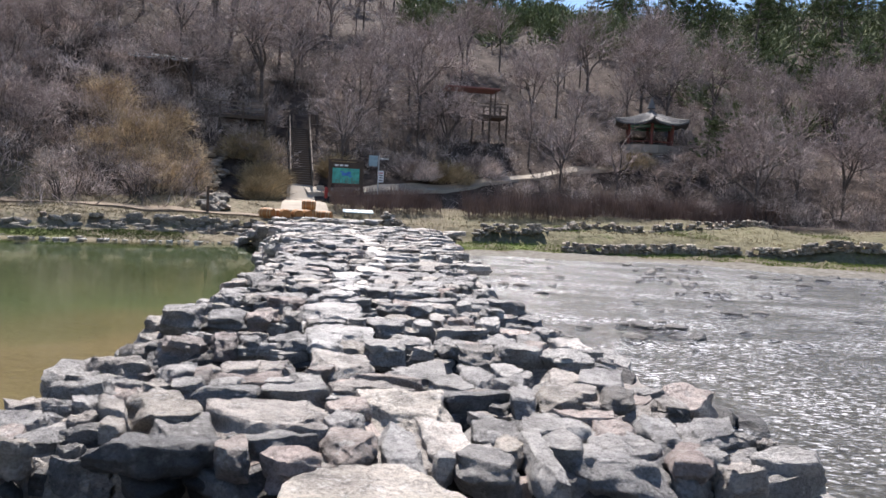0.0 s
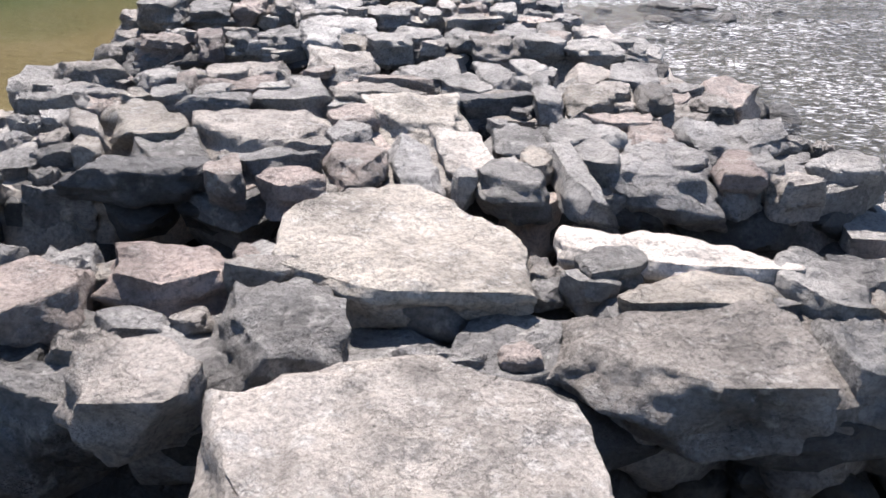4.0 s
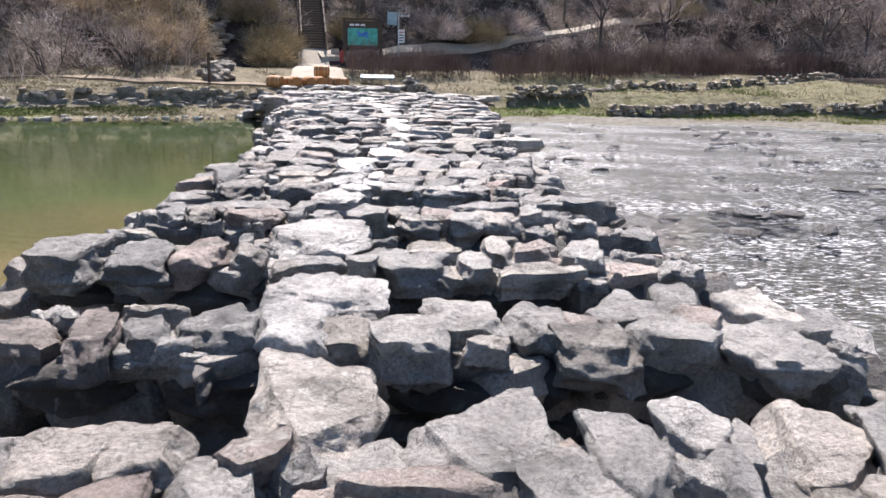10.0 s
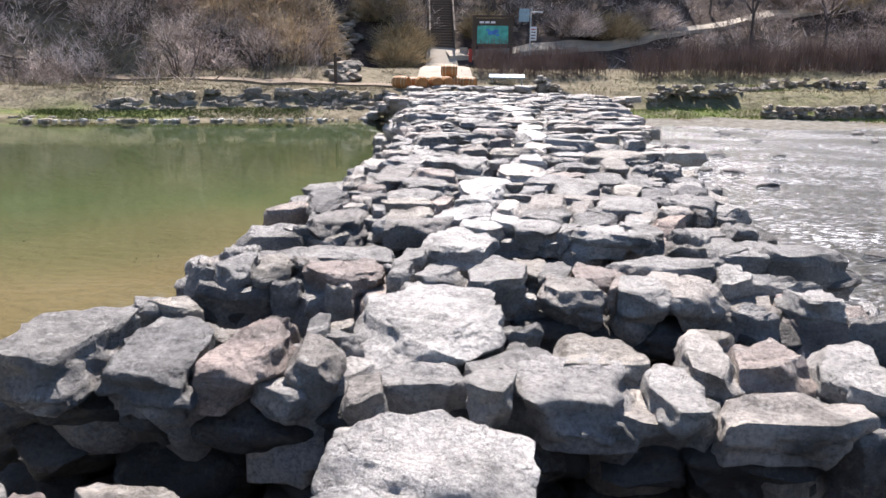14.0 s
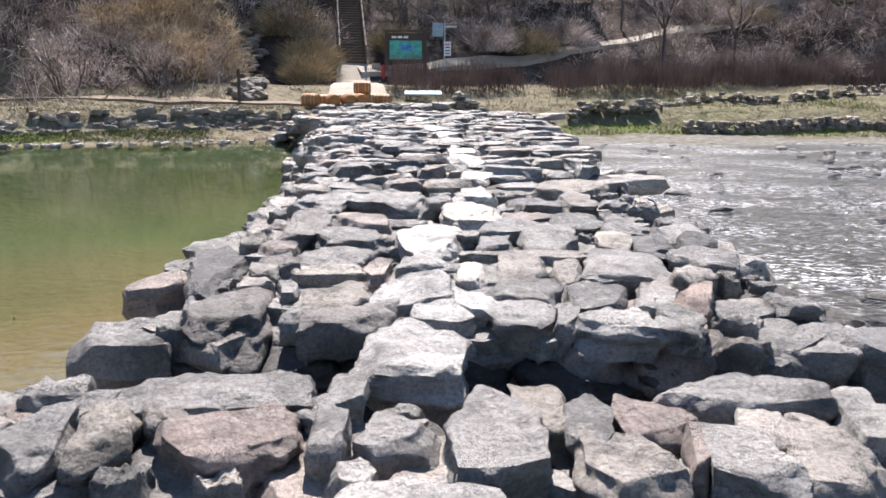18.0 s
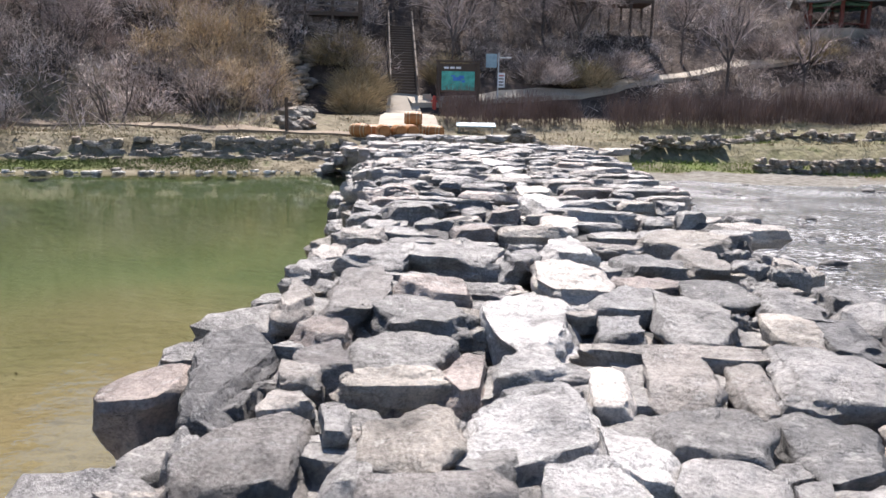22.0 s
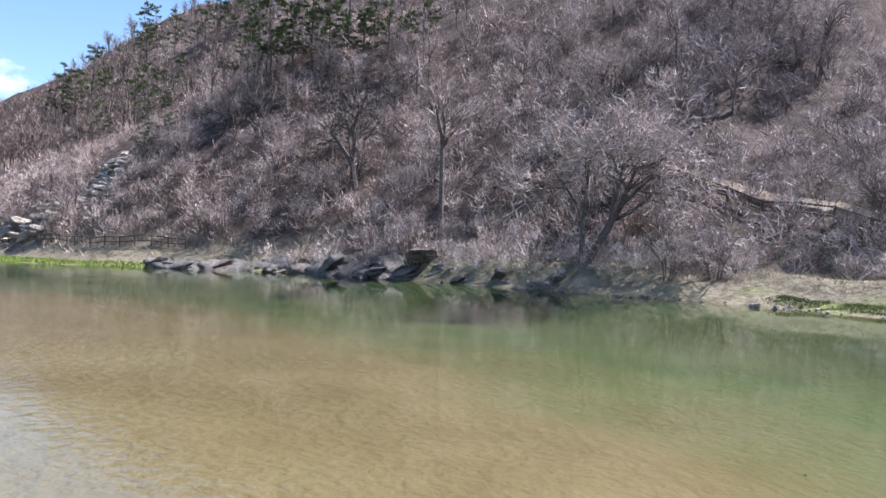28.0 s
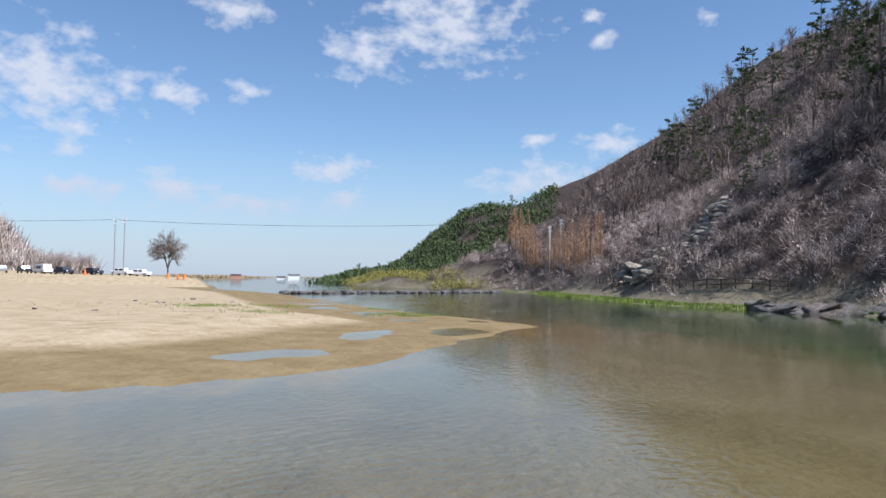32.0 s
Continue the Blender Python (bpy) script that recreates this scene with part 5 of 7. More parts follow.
def barrel(x, y, z, turn, label):
    root = new("barrel")
    L, R = 0.8, 0.31
    n = 16
    prof = [(-0.5, 0.80), (-0.44, 0.86), (-0.25, 0.96), (0, 1.0), (0.25, 0.96), (0.44, 0.86), (0.5, 0.80)]
    for k in range(n):
        a0, a1 = 2 * math.pi * (k + 0.03) / n, 2 * math.pi * (k + 0.97) / n
        v = []
        for u, r in prof:
            for a in (a0, a1):
                v.append((u * L, R * r * math.cos(a), R * r * math.sin(a)))
        for u, r in prof:
            for a in (a0, a1):
                v.append((u * L, R * (r - 0.08) * math.cos(a), R * (r - 0.08) * math.sin(a)))
        f = []
        m = 2 * len(prof)
        for j in range(len(prof) - 1):
            i = 2 * j
            f += [(i, i + 1, i + 3, i + 2), (i + m, i + 2 + m, i + 3 + m, i + 1 + m), (i, i + 2, i + 2 + m, i + m), (i + 1, i + 1 + m, i + 3 + m, i + 3)]
        mesh_object("stave", v, f, M_BARREL, root)
    for u in (-0.40, -0.2, 0.2, 0.40):
        r = 0.885 + 0.10 * (1 - abs(u) / 0.4) if abs(u) < 0.4 else 0.895
        bm = bmesh.new()
        bmesh.ops.create_cone(bm, cap_ends=False, segments=24, radius1=R * r + 0.012, radius2=R * r + 0.012, depth=0.05)
        bmesh.ops.rotate(bm, cent=(0, 0, 0), matrix=Matrix.Rotation(math.pi / 2, 3, "Y"), verts=bm.verts)
        bmesh.ops.translate(bm, vec=(u * L, 0, 0), verts=bm.verts)
        part("hoop", bm, M_HOOP, root)
    for u in (-0.47, 0.47):
        bm = bmesh.new()
        bmesh.ops.create_cone(bm, cap_ends=True, segments=24, radius1=R * 0.78, radius2=R * 0.78, depth=0.03)
        bmesh.ops.rotate(bm, cent=(0, 0, 0), matrix=Matrix.Rotation(math.pi / 2, 3, "Y"), verts=bm.verts)
        bmesh.ops.translate(bm, vec=(u * L, 0, 0), verts=bm.verts)
        part("barrel_head", bm, M_BARREL, root)
    root.matrix_basis = pose(x, y, z + R, 0, 0, turn)
    return tagged(root, label, "barrel", "barrels by the path")


b0 = barrel(-6.75, 44.0, max(gh(-6.75, 44.0), 1.1), -20, "orange-brown wooden barrel lying on its side")
for x, y, z, turn in ((-6.25, 44.8, 0, 15), (-5.75, 44.1, 0, -70), (-5.1, 44.3, 0, -62), (-4.6, 44.6, 0, -65), (-4.55, 45.9, 0, 8), (-4.65, 45.9, 0.56, 4), (-3.7, 46.1, 0, -15)):
    o = copy_thing(b0, pose(x, y, max(gh(x, y), 1.1) + z + 0.31, 0, 0, turn))
    if z:
        o["label"] = "orange-brown wooden barrel stacked on top of another barrel"


def info_board(x, y, z, turn):
    root = new("information_board")
    for sx in (-1.18, 1.18):
        box_part("post", M_WOOD, root, sx - 0.1, sx + 0.1, -0.1, 0.1, -0.9, 1.95)
    box_part("back_panel", M_WOOD, root, -1.08, 1.08, -0.04, 0.04, 0.2, 1.85)
    box_part("map_panel", M_TEAL, root, -0.98, 0.98, -0.06, -0.045, 0.32, 1.42, 0.003, "green and blue map panel")
    for cx, cz, w, h in ((-0.05, 0.98, 0.5, 0.22), (0.2, 1.08, 0.32, 0.2), (0.32, 0.85, 0.2, 0.14), (-0.3, 1.15, 0.25, 0.1)):
        box_part("map_water", M_BLUE, root, cx - w / 2, cx + w / 2, -0.068, -0.062, cz - h / 2, cz + h / 2, 0.0)
    for k in range(3):
        box_part("title_bar", M_PALE, root, -0.85 + k * 0.36, -0.57 + k * 0.36, -0.05, -0.042, 1.56, 1.68, 0.0)
    box_part("cap_rail", M_WOOD, root, -1.32, 1.32, -0.14, 0.14, 1.95, 2.05)
    root.matrix_basis = pose(x, y, z, 0, 0, turn)
    return tagged(root, "brown framed map board standing behind a bare hedge", "signboard")


info_board(-3.35, 57.0, 3.35, 2)
sp = new("sign_post")
rod("pole", M_STEEL, sp, (0, 0, -0.6), (0, 0, 2.3), 0.045)
box_part("solar_panel", M_SIGN, sp, -0.75, -0.1, -0.05, 0.02, 1.45, 2.25, label="pale blue panel")
box_part("notice_plate", M_PALE, sp, -0.02, 0.4, -0.07, -0.05, 0.3, 1.15)
for k in range(4):
    box_part("text_line", M_RED if k == 0 else M_WOOD, sp, 0.05, 0.33, -0.076, -0.071, 0.95 - 0.18 * k, 1.02 - 0.18 * k, 0.0)
box_part("lamp_arm", M_STEEL, sp, 0.0, 0.75, -0.04, 0.04, 2.0, 2.08)
sp.matrix_basis = pose(-1.0, 57.6, 3.6)
tagged(sp, "steel sign post with a pale panel and a small white notice", "sign")
bs = new("bridge_sign")
box_part("plate", M_SIGN, bs, -0.95, 0.95, -0.35, 0.35, 0.36, 0.42)
for k in range(3):
    box_part("text_line", M_PALE, bs, -0.75 + 0.5 * k, -0.4 + 0.5 * k, -0.2, 0.2, 0.42, 0.426, 0.0)
for sx in (-0.8, 0.8):
    box_part("leg", M_STEEL, bs, sx - 0.04, sx + 0.04, -0.04, 0.04, -0.4, 0.37)
bs.matrix_basis = pose(-1.9, 48.7, gh(-1.9, 48.7), 14, 0, 6)
tagged(bs, "low pale blue information plate tilted on short legs", "sign")
po = new("trail_post")
rod("shaft", M_WOOD, po, (0, 0, -0.5), (0, 0, 1.55), 0.085, 0.075, 10)
box_part("pointer", M_WOOD, po, -0.02, 0.28, -0.05, 0.05, 1.15, 1.33)
po.matrix_basis = pose(-10.4, 45.4, gh(-10.4, 45.4))
tagged(po, "dark wooden trail post beside the earth path", "post")
for tx, ty in ((-14.2, 46.2), (-26.5, 40.6)):
    tp = new("tree_stake")
    z = gh(tx, ty)
    for k in range(3):
        a = 2.1 * k + 0.4
        rod("stake", M_GREYWOOD, tp, (0.5 * math.cos(a), 0.5 * math.sin(a), -0.3), (0, 0, 1.0), 0.035, sides=6)
    rod("sapling", M_GREYWOOD, tp, (0, 0, -0.3), (0.03, 0, 1.5), 0.03, 0.015, 6)
    tp.matrix_basis = pose(tx, ty, z)
    tagged(tp, "three wooden stakes propping a thin sapling on the bank", "tree support")
# small bright red hydrant by the stairs
hy = new("hydrant")
rod("barrel_body", M_RED, hy, (0, 0, -0.2), (0, 0, 0.62), 0.12, 0.11, 12)
rod("bonnet", M_RED, hy, (0, 0, 0.62), (0, 0, 0.78), 0.14, 0.06, 12)
rod("outlet", M_RED, hy, (-0.2, 0, 0.45), (0.2, 0, 0.45), 0.05, sides=10)
hy.matrix_basis = pose(-4.7, 56.6, gh(-4.7, 56.6))
tagged(hy, "small red hydrant beside the signboard", "hydrant")

# wooden stairs up the slope
stairs = new("stairs")
P0, P1 = Vector((-6.6, 57.2, gh(-6.6, 57.2) + 0.1)), Vector((-7.95, 64.9, gh(-7.95, 64.9) + 0.3))
run = (P1 - P0)
turn = math.degrees(math.atan2(-run.x, run.y))
flat = math.hypot(run.x, run.y)
N = 26
for k in range(N):
    y0, z0 = flat * k / N, run.z * (k + 1) / N
    box_part("tread", M_GREYWOOD, stairs, -0.75, 0.75, y0, y0 + flat / N * 1.15, z0 - 0.05, z0)
    box_part("riser", M_WOOD, stairs, -0.72, 0.72, y0 + 0.02, y0 + 0.05, z0 - run.z / N - 0.02, z0 - 0.05, 0.0)
for sx in (-0.8, 0.8):
    rod("stringer", M_WOOD, stairs, (sx, 0, -0.1), (sx, flat, run.z - 0.1), 0.12, sides=4)
    rod("handrail", M_GREYWOOD, stairs, (sx, 0, 1.0), (sx, flat, run.z + 1.0), 0.055)
    rod("mid_rail", M_GREYWOOD, stairs, (sx, 0, 0.55), (sx, flat, run.z + 0.55), 0.035)
    for k in range(9):
        rod("baluster_post", M_GREYWOOD, stairs, (sx, flat * k / 8, run.z * k / 8 - 0.6), (sx, flat * k / 8, run.z * k / 8 + 1.08), 0.05)
stairs.matrix_basis = pose(*P0, 0, 0, turn)
tagged(stairs, "long straight flight of dark wooden stairs with handrails up the slope", "stairs")
for sx in (-1.3, 1.3):
    cb = box_part("concrete_block", M_CONCRETE, None, -0.25, 0.25, -0.15, 0.15, -0.3, 0.2)
    cb.matrix_basis = pose(-6.5 + sx, 57.2, gh(-6.5 + sx, 57.2) + 0.2)
    tagged(cb, "white concrete block at the foot of the stairs", "block", "blocks at the stairs")


def fence(line, label, spacing=1.9, height=1.05, mat=None):
    root = new("path_fence")
    x, y = line[0]
    root.matrix_basis = pose(x, y, gh(x, y))
    inv = root.matrix_basis.inverted()
    mat = mat or M_WOOD
    pts = []
    for (ax, ay), (bx, by) in zip(line, line[1:]):
        n = max(1, round(math.hypot(bx - ax, by - ay) / spacing))
        pts += [(ax + (bx - ax) * k / n, ay + (by - ay) * k / n) for k in range(n)]
    pts.append(line[-1])
    tops = [Vector((px, py, gh(px, py))) for px, py in pts]
    for p in tops:
        ob = rod("post", mat, root, (*p.xy, p.z - 0.4), (*p.xy, p.z + height), 0.09, sides=8)
        ob.matrix_parent_inverse = inv
    for a, b in zip(tops, tops[1:]):
        for h in (0.45, 0.92):
            ob = rod("rail", mat, root, a + Vector((0, 0, h * height)), b + Vector((0, 0, h * height)), 0.06, sides=6)
            ob.matrix_parent_inverse = inv
    return tagged(root, label, "fence")


fence([(-23.5, 41.2), (-26.6, 41.2), (-29.6, 41.3), (-34.1, 40.9), (-38.0, 39.8), (-41.8, 37.7), (-42.9, 36.8), (-45.4, 34.9), (-50, 32.5)], "dark wooden post-and-rail fence along the climbing bank path")
fence([shore_point(u, 6.6) for u in (-74.8, -78, -81, -88, -96, -104, -112)], "dark wooden railing along the path at the foot of the hill")
fence([(22.5, 61.0), (28, 62.2), (34, 64)], "weathered wooden railing of the bankside deck", mat=M_GREYWOOD)
fence([(6, 55.6), (14, 58), (22.5, 61.0)], "low weathered rail behind the long hedge", mat=M_GREYWOOD, height=0.9)


def pavilion(x, y, z):
    root = new("pavilion")
    n = 6
    R = 3.9
    for k in range(n):
        a = 2 * math.pi * k / n + 0.3
        c, s = math.cos(a), math.sin(a)
        rod("column", M_COLUMN, root, (2.3 * c, 2.3 * s, -0.6), (2.3 * c, 2.3 * s, 2.4), 0.15, sides=12)
        a2 = 2 * math.pi * (k + 1) / n + 0.3
        c2, s2 = math.cos(a2), math.sin(a2)
        rod("beam", M_GREENP, root, (2.3 * c, 2.3 * s, 2.2), (2.3 * c2, 2.3 * s2, 2.2), 0.14, sides=4)
        rod("railing", M_COLUMN, root, (2.3 * c, 2.3 * s, 0.75), (2.3 * c2, 2.3 * s2, 0.75), 0.06, sides=6)
        # roof face with upturned corners, ribbed with tiles
        verts, faces = [], []
        m, q = 8, 12
        for i in range(m + 1):
            f = i / m
            for j in range(q + 1):
                g = j / q
                rr = R * f
                px, py = rr * ((1 - g) * c + g * c2), rr * ((1 - g) * s + g * s2)
                pz = 4.1 - 1.75 * f ** 0.65 + 0.42 * (2 * abs(g - 0.5)) ** 2.5 * f ** 3
                verts.append((px, py, pz))
        nv = len(verts)
        verts += [(vx, vy, vz - 0.14) for vx, vy, vz in verts]
        w = q + 1
        for i in range(m):
            for j in range(q):
                v0 = i * w + j
                faces += [(v0, v0 + 1, v0 + w + 1, v0 + w), (nv + v0, nv + v0 + w, nv + v0 + w + 1, nv + v0 + 1)]
        for j in range(q):
            v0 = m * w + j
            faces.append((v0, v0 + 1, nv + v0 + 1, nv + v0))
        mesh_object("roof_panel", verts, faces, M_TILE, root)
        for j in range(1, q + 1):
            g = j / q
            pts = []
            for i in range(2, m + 1):
                f = i / m
                rr = R * f
                pts.append(Vector((rr * ((1 - g) * c + g * c2), rr * ((1 - g) * s + g * s2), 4.14 - 1.75 * f ** 0.65 + 0.42 * (2 * abs(g - 0.5)) ** 2.5 * f ** 3)))
            r = 0.10 if j == q else 0.055
            bm = bmesh.new()
            for p, pp in zip(pts, pts[1:]):
                res = bmesh.ops.create_cone(bm, cap_ends=False, segments=6, radius1=r, radius2=r, depth=(pp - p).length * 1.05)
                bmesh.ops.transform(bm, matrix=Matrix.Translation((p + pp) / 2) @ (pp - p).to_track_quat("Z", "Y").to_matrix().to_4x4(), verts=res["verts"])
            part("ridge" if j == q else "tile_row", bm, M_TILE, root)
    for zz, r0, r1 in ((4.05, 0.42, 0.26), (4.4, 0.30, 0.18), (4.75, 0.16, 0.03)):
        rod("finial", M_TILE, root, (0, 0, zz), (0, 0, zz + 0.4), r0, r1, 12)
    bm = bmesh.new()
    bmesh.ops.create_cone(bm, cap_ends=True, segments=6, radius1=2.9, radius2=2.9, depth=0.8)
    part("plinth", bm, M_CONCRETE, root)
    root.matrix_basis = pose(x, y, z)
    return tagged(root, "open six-sided wooden pavilion with a curved grey tiled roof", "pavilion")


pavilion(24.4, 73.6, gh(24.4, 73.6) - 0.1)


def deck(x, y, z, w, d, turn, label, roof=None):
    root = new("viewing_deck")
    box_part("platform", M_WOOD, root, -w / 2, w / 2, -d / 2, d / 2, -0.25, 0.0)
    n = max(3, int(w / 1.6))
    for k in range(n + 1):
        px = -w / 2 + w * k / n
        for py in (-d / 2, d / 2):
            box_part("support_post", M_WOOD, root, px - 0.08, px + 0.08, py - 0.08, py + 0.08, -3.2, 1.05)
    for h in (0.35, 0.7, 1.0):
        box_part("guard_rail", M_GREYWOOD, root, -w / 2, w / 2, -d / 2 - 0.12, -d / 2 - 0.085, h - 0.05, h + 0.05)
    if roof:
        for px in (-w / 3, w / 3):
            for py in (-d / 3, d / 3):
                box_part("roof_post", M_WOOD, root, px - 0.06, px + 0.06, py - 0.06, py + 0.06, 0, 2.3)
        bm = bmesh.new()
        box_bm(bm, -w / 2.6, w / 2.6, -d / 2, d / 2, 2.3, 2.45, bevel=0.02)
        part("roof", bm, roof, root)
    root.matrix_basis = pose(x, y, z, 0, 0, turn)
    return tagged(root, label, "deck")


deck(6.8, 72.5, gh(6.8, 72.5) + 2.3, 6.5, 3, 6, "dark timber deck on posts on the wooded slope, with a canopy", M_CANOPY)
deck(-12.8, 62.0, gh(-12.8, 62.0) + 1.0, 5.2, 2.4, 8, "dark timber viewing deck on posts among the bare trees")
hut = new("hillside_hut")
box_part("wall_box", M_WOOD, hut, -1.7, 1.7, -1.0, 1.0, -1.2, 0.5)
bm = bmesh.new()
box_bm(bm, -2.2, 2.2, -1.5, 1.5, 0.55, 0.65, bevel=0.02)
bmesh.ops.rotate(bm, cent=(0, 0, 0.6), matrix=Matrix.Rotation(radians(14), 3, "X"), verts=bm.verts)
part("roof", bm, M_ROOFBLUE, hut)
hut.matrix_basis = pose(-19.0, 63.2, gh(-19.0, 63.2) + 0.5, 0, 0, 12)
tagged(hut, "small hut with a pale blue sheet roof on the wooded hillside", "hut")


# ---- plants ----
class Twigs:
    """Collects tapered tubes and blades into one mesh."""

    def __init__(self):
        self.v, self.f, self.n = [], [], 0

    def tube(self, a, b, r0, r1, sides=3):
        d = b - a
        ln = np.linalg.norm(d) or 1e-6
        d = d / ln
        u = cross(d, (0.3, 0.9, 0.2) if abs(d[2]) > 0.9 else (0, 0, 1))
        u /= np.linalg.norm(u)
        w = cross(d, u)
        for k in range(sides):
            t = 2 * math.pi * k / sides
            o = math.cos(t) * u + math.sin(t) * w
            self.v += [a + o * r0, b + o * r1]
        for k in range(sides):
            i, j = self.n + 2 * k, self.n + 2 * ((k + 1) % sides)
            self.f.append((i, j, j + 1, i + 1))
        self.n += 2 * sides

    def blade(self, a, b, w, side):
        self.v += [a - side * w / 2, a + side * w / 2, b]
        self.f.append((self.n, self.n + 1, self.n + 2))
        self.n += 3

    def blades(self, a, b, w, side):
        """Many blades at once, from arrays."""
        k = len(a)
        v = np.stack([a - side * w[:, None] / 2, a + side * w[:, None] / 2, b], 1).reshape(-1, 3)
        self.v += list(v)
        self.f += (np.arange(3 * k).reshape(-1, 3) + self.n).tolist()
        self.n += 3 * k

    def mesh(self, name, mat):
        me = bpy.data.meshes.new(name)
        me.from_pydata(np.array(self.v).tolist(), [], self.f)
        me.materials.append(mat)
        return me


def unit(v):
    return v / (math.sqrt(v[0] * v[0] + v[1] * v[1] + v[2] * v[2]) or 1e-6)


def units(v):
    return v / np.maximum(np.linalg.norm(v, axis=1, keepdims=True), 1e-6)


def cross(a, b):
    return np.array((a[1] * b[2] - a[2] * b[1], a[2] * b[0] - a[0] * b[2], a[0] * b[1] - a[1] * b[0]))


def grow(g, wood, fine, a, d, length, r, depth, spread, lift, fan, twig_r):
    """A limb that bends, tapers and forks."""
    segs = 3 if depth > 1 else 2
    p = a
    if depth == 0:
        d = unit(d + np.array([0, 0, lift]))
        q = a + d * length
        fine.blade(a, q, 2.6 * twig_r, unit(cross(d, g.normal(size=3))))
        fine.blade(a + d * length * 0.4, q + g.normal(size=3) * length * 0.35, 2.0 * twig_r, unit(cross(d, g.normal(size=3))))
        return q
    for s in range(segs):
        d = unit(d + g.normal(size=3) * 0.16 + np.array([0, 0, lift]))
        q = p + d * length / segs
        ra, rb = r * (1 - 0.45 * s / segs), r * (1 - 0.45 * (s + 1) / segs)
        (wood if depth > 1 else fine).tube(p, q, max(ra, twig_r), max(rb, twig_r * 0.7), 5 if depth > 2 else 3)
        if depth > 0 and (s > 0 or depth < 3):
            for k in range(fan):
                side = unit(cross(d, g.normal(size=3)))
                dd = unit(d * g.uniform(0.5, 1.0) + side * spread * g.uniform(0.7, 1.25))
                grow(g, wood, fine, q, dd, length * g.uniform(0.55, 0.78), rb * 0.62, depth - 1, spread, lift, fan, twig_r)
        p = q
    return p


def bare_tree(seed_, height, r, depth, spread, lift, fan, stems=1, twig_r=0.008, lean=0.0, trunk_share=0.35):
    g = np.random.RandomState(seed_)
    wood, fine = Twigs(), Twigs()
    for k in range(stems):
        a = g.uniform(0, 6.28)
        out = 0.0 if stems == 1 else g.uniform(0.25, 0.75)
        d = unit(np.array([math.cos(a) * out + lean, math.sin(a) * out, 1.0]))
        base = np.array([math.cos(a), math.sin(a), 0]) * (0.0 if stems == 1 else 0.18)
        p = base - np.array([0, 0, 0.4])
        share = trunk_share * g.uniform(0.8, 1.2)
        q = base + d * height * share
        wood.tube(p, q, r, r * 0.78, 7)
        for b in range(2 if stems > 1 else 3):
            dd = unit(d + unit(cross(d, g.normal(size=3))) * g.uniform(0.25, 0.6))
            grow(g, wood, fine, q, dd, height * (1 - share) * 0.42, r * 0.7, depth, spread, lift, fan, twig_r)
        if stems == 1:
            grow(g, wood, fine, q, d, height * (1 - share) * 0.5, r * 0.75, depth, spread * 0.8, lift, fan, twig_r)
    return wood, fine


M_BARK = material("grey_bark", [(0.045, 0.037, 0.033), (0.095, 0.08, 0.072), (0.17, 0.145, 0.13)], scale=6, rough=0.9, bump=0.5, vary=0.25)
M_TWIG = material("twigs", [(0.15, 0.12, 0.108), (0.48, 0.40, 0.375)], scale=0.7, rough=0.9, bump=0, island=0.5)
M_BRUSH = material("brush", [(0.12, 0.094, 0.082), (0.37, 0.31, 0.275), (0.68, 0.59, 0.54)], scale=0.55, rough=0.95, bump=0, island=0.6, stops=(0.38, 0.5, 0.62))
# purple-brown brush, with the shade of the turned-away hillside put into its colour
M_PURPLE = material("shaded_brush", [(0.10, 0.078, 0.073), (0.25, 0.205, 0.196), (0.52, 0.45, 0.43)], scale=0.5, rough=0.95, bump=0, island=0.6, stops=(0.38, 0.5, 0.62))
M_CROWN = material("pale_twigs", [(0.25, 0.20, 0.185), (0.48, 0.41, 0.385)], scale=0.5, rough=0.9, bump=0, island=0.5)
M_HEDGE = material("bare_hedge", [(0.10, 0.068, 0.056), (0.24, 0.17, 0.145)], scale=0.8, rough=0.9, bump=0)
M_GOLD = material("golden_brush", [(0.24, 0.175, 0.105), (0.48, 0.37, 0.235), (0.68, 0.57, 0.41)], scale=0.6, rough=0.9, bump=0, island=0.5, stops=(0.36, 0.5, 0.62))
M_PINE = material("pine_needles", [(0.030, 0.050, 0.018), (0.065, 0.095, 0.032), (0.10, 0.125, 0.045)], scale=0.9, rough=0.8, bump=0, island=0.45)
M_GRASS = material("fresh_grass", [(0.10, 0.145, 0.025), (0.21, 0.27, 0.05)], scale=0.8, rough=0.8, bump=0, island=0.4)
M_STRAW = material("dry_grass", [(0.22, 0.175, 0.10), (0.38, 0.31, 0.19)], scale=0.8, rough=0.9, bump=0, island=0.5)
M_MOSS = material("mossy_grass", [(0.05, 0.07, 0.018), (0.13, 0.16, 0.04)], scale=0.8, rough=0.9, bump=0, island=0.4)
M_TURF = material("mixed_turf", [(0.07, 0.075, 0.03), (0.17, 0.14, 0.08), (0.28, 0.225, 0.14)], scale=0.45, rough=0.9, bump=0, island=0.5, stops=(0.38, 0.5, 0.62))
M_WEED = material("water_weed", [(0.06, 0.055, 0.03), (0.09, 0.078, 0.044)], scale=0.8, rough=0.9, bump=0)
M_OLIVE = material("olive_shrub", [(0.11, 0.09, 0.052), (0.30, 0.24, 0.145), (0.46, 0.37, 0.24)], scale=0.6, rough=0.9, bump=0, island=0.45)
M_WILLOW = material("willow_twigs", [(0.20, 0.19, 0.05), (0.34, 0.30, 0.09)], scale=0.6, rough=0.9, bump=0)
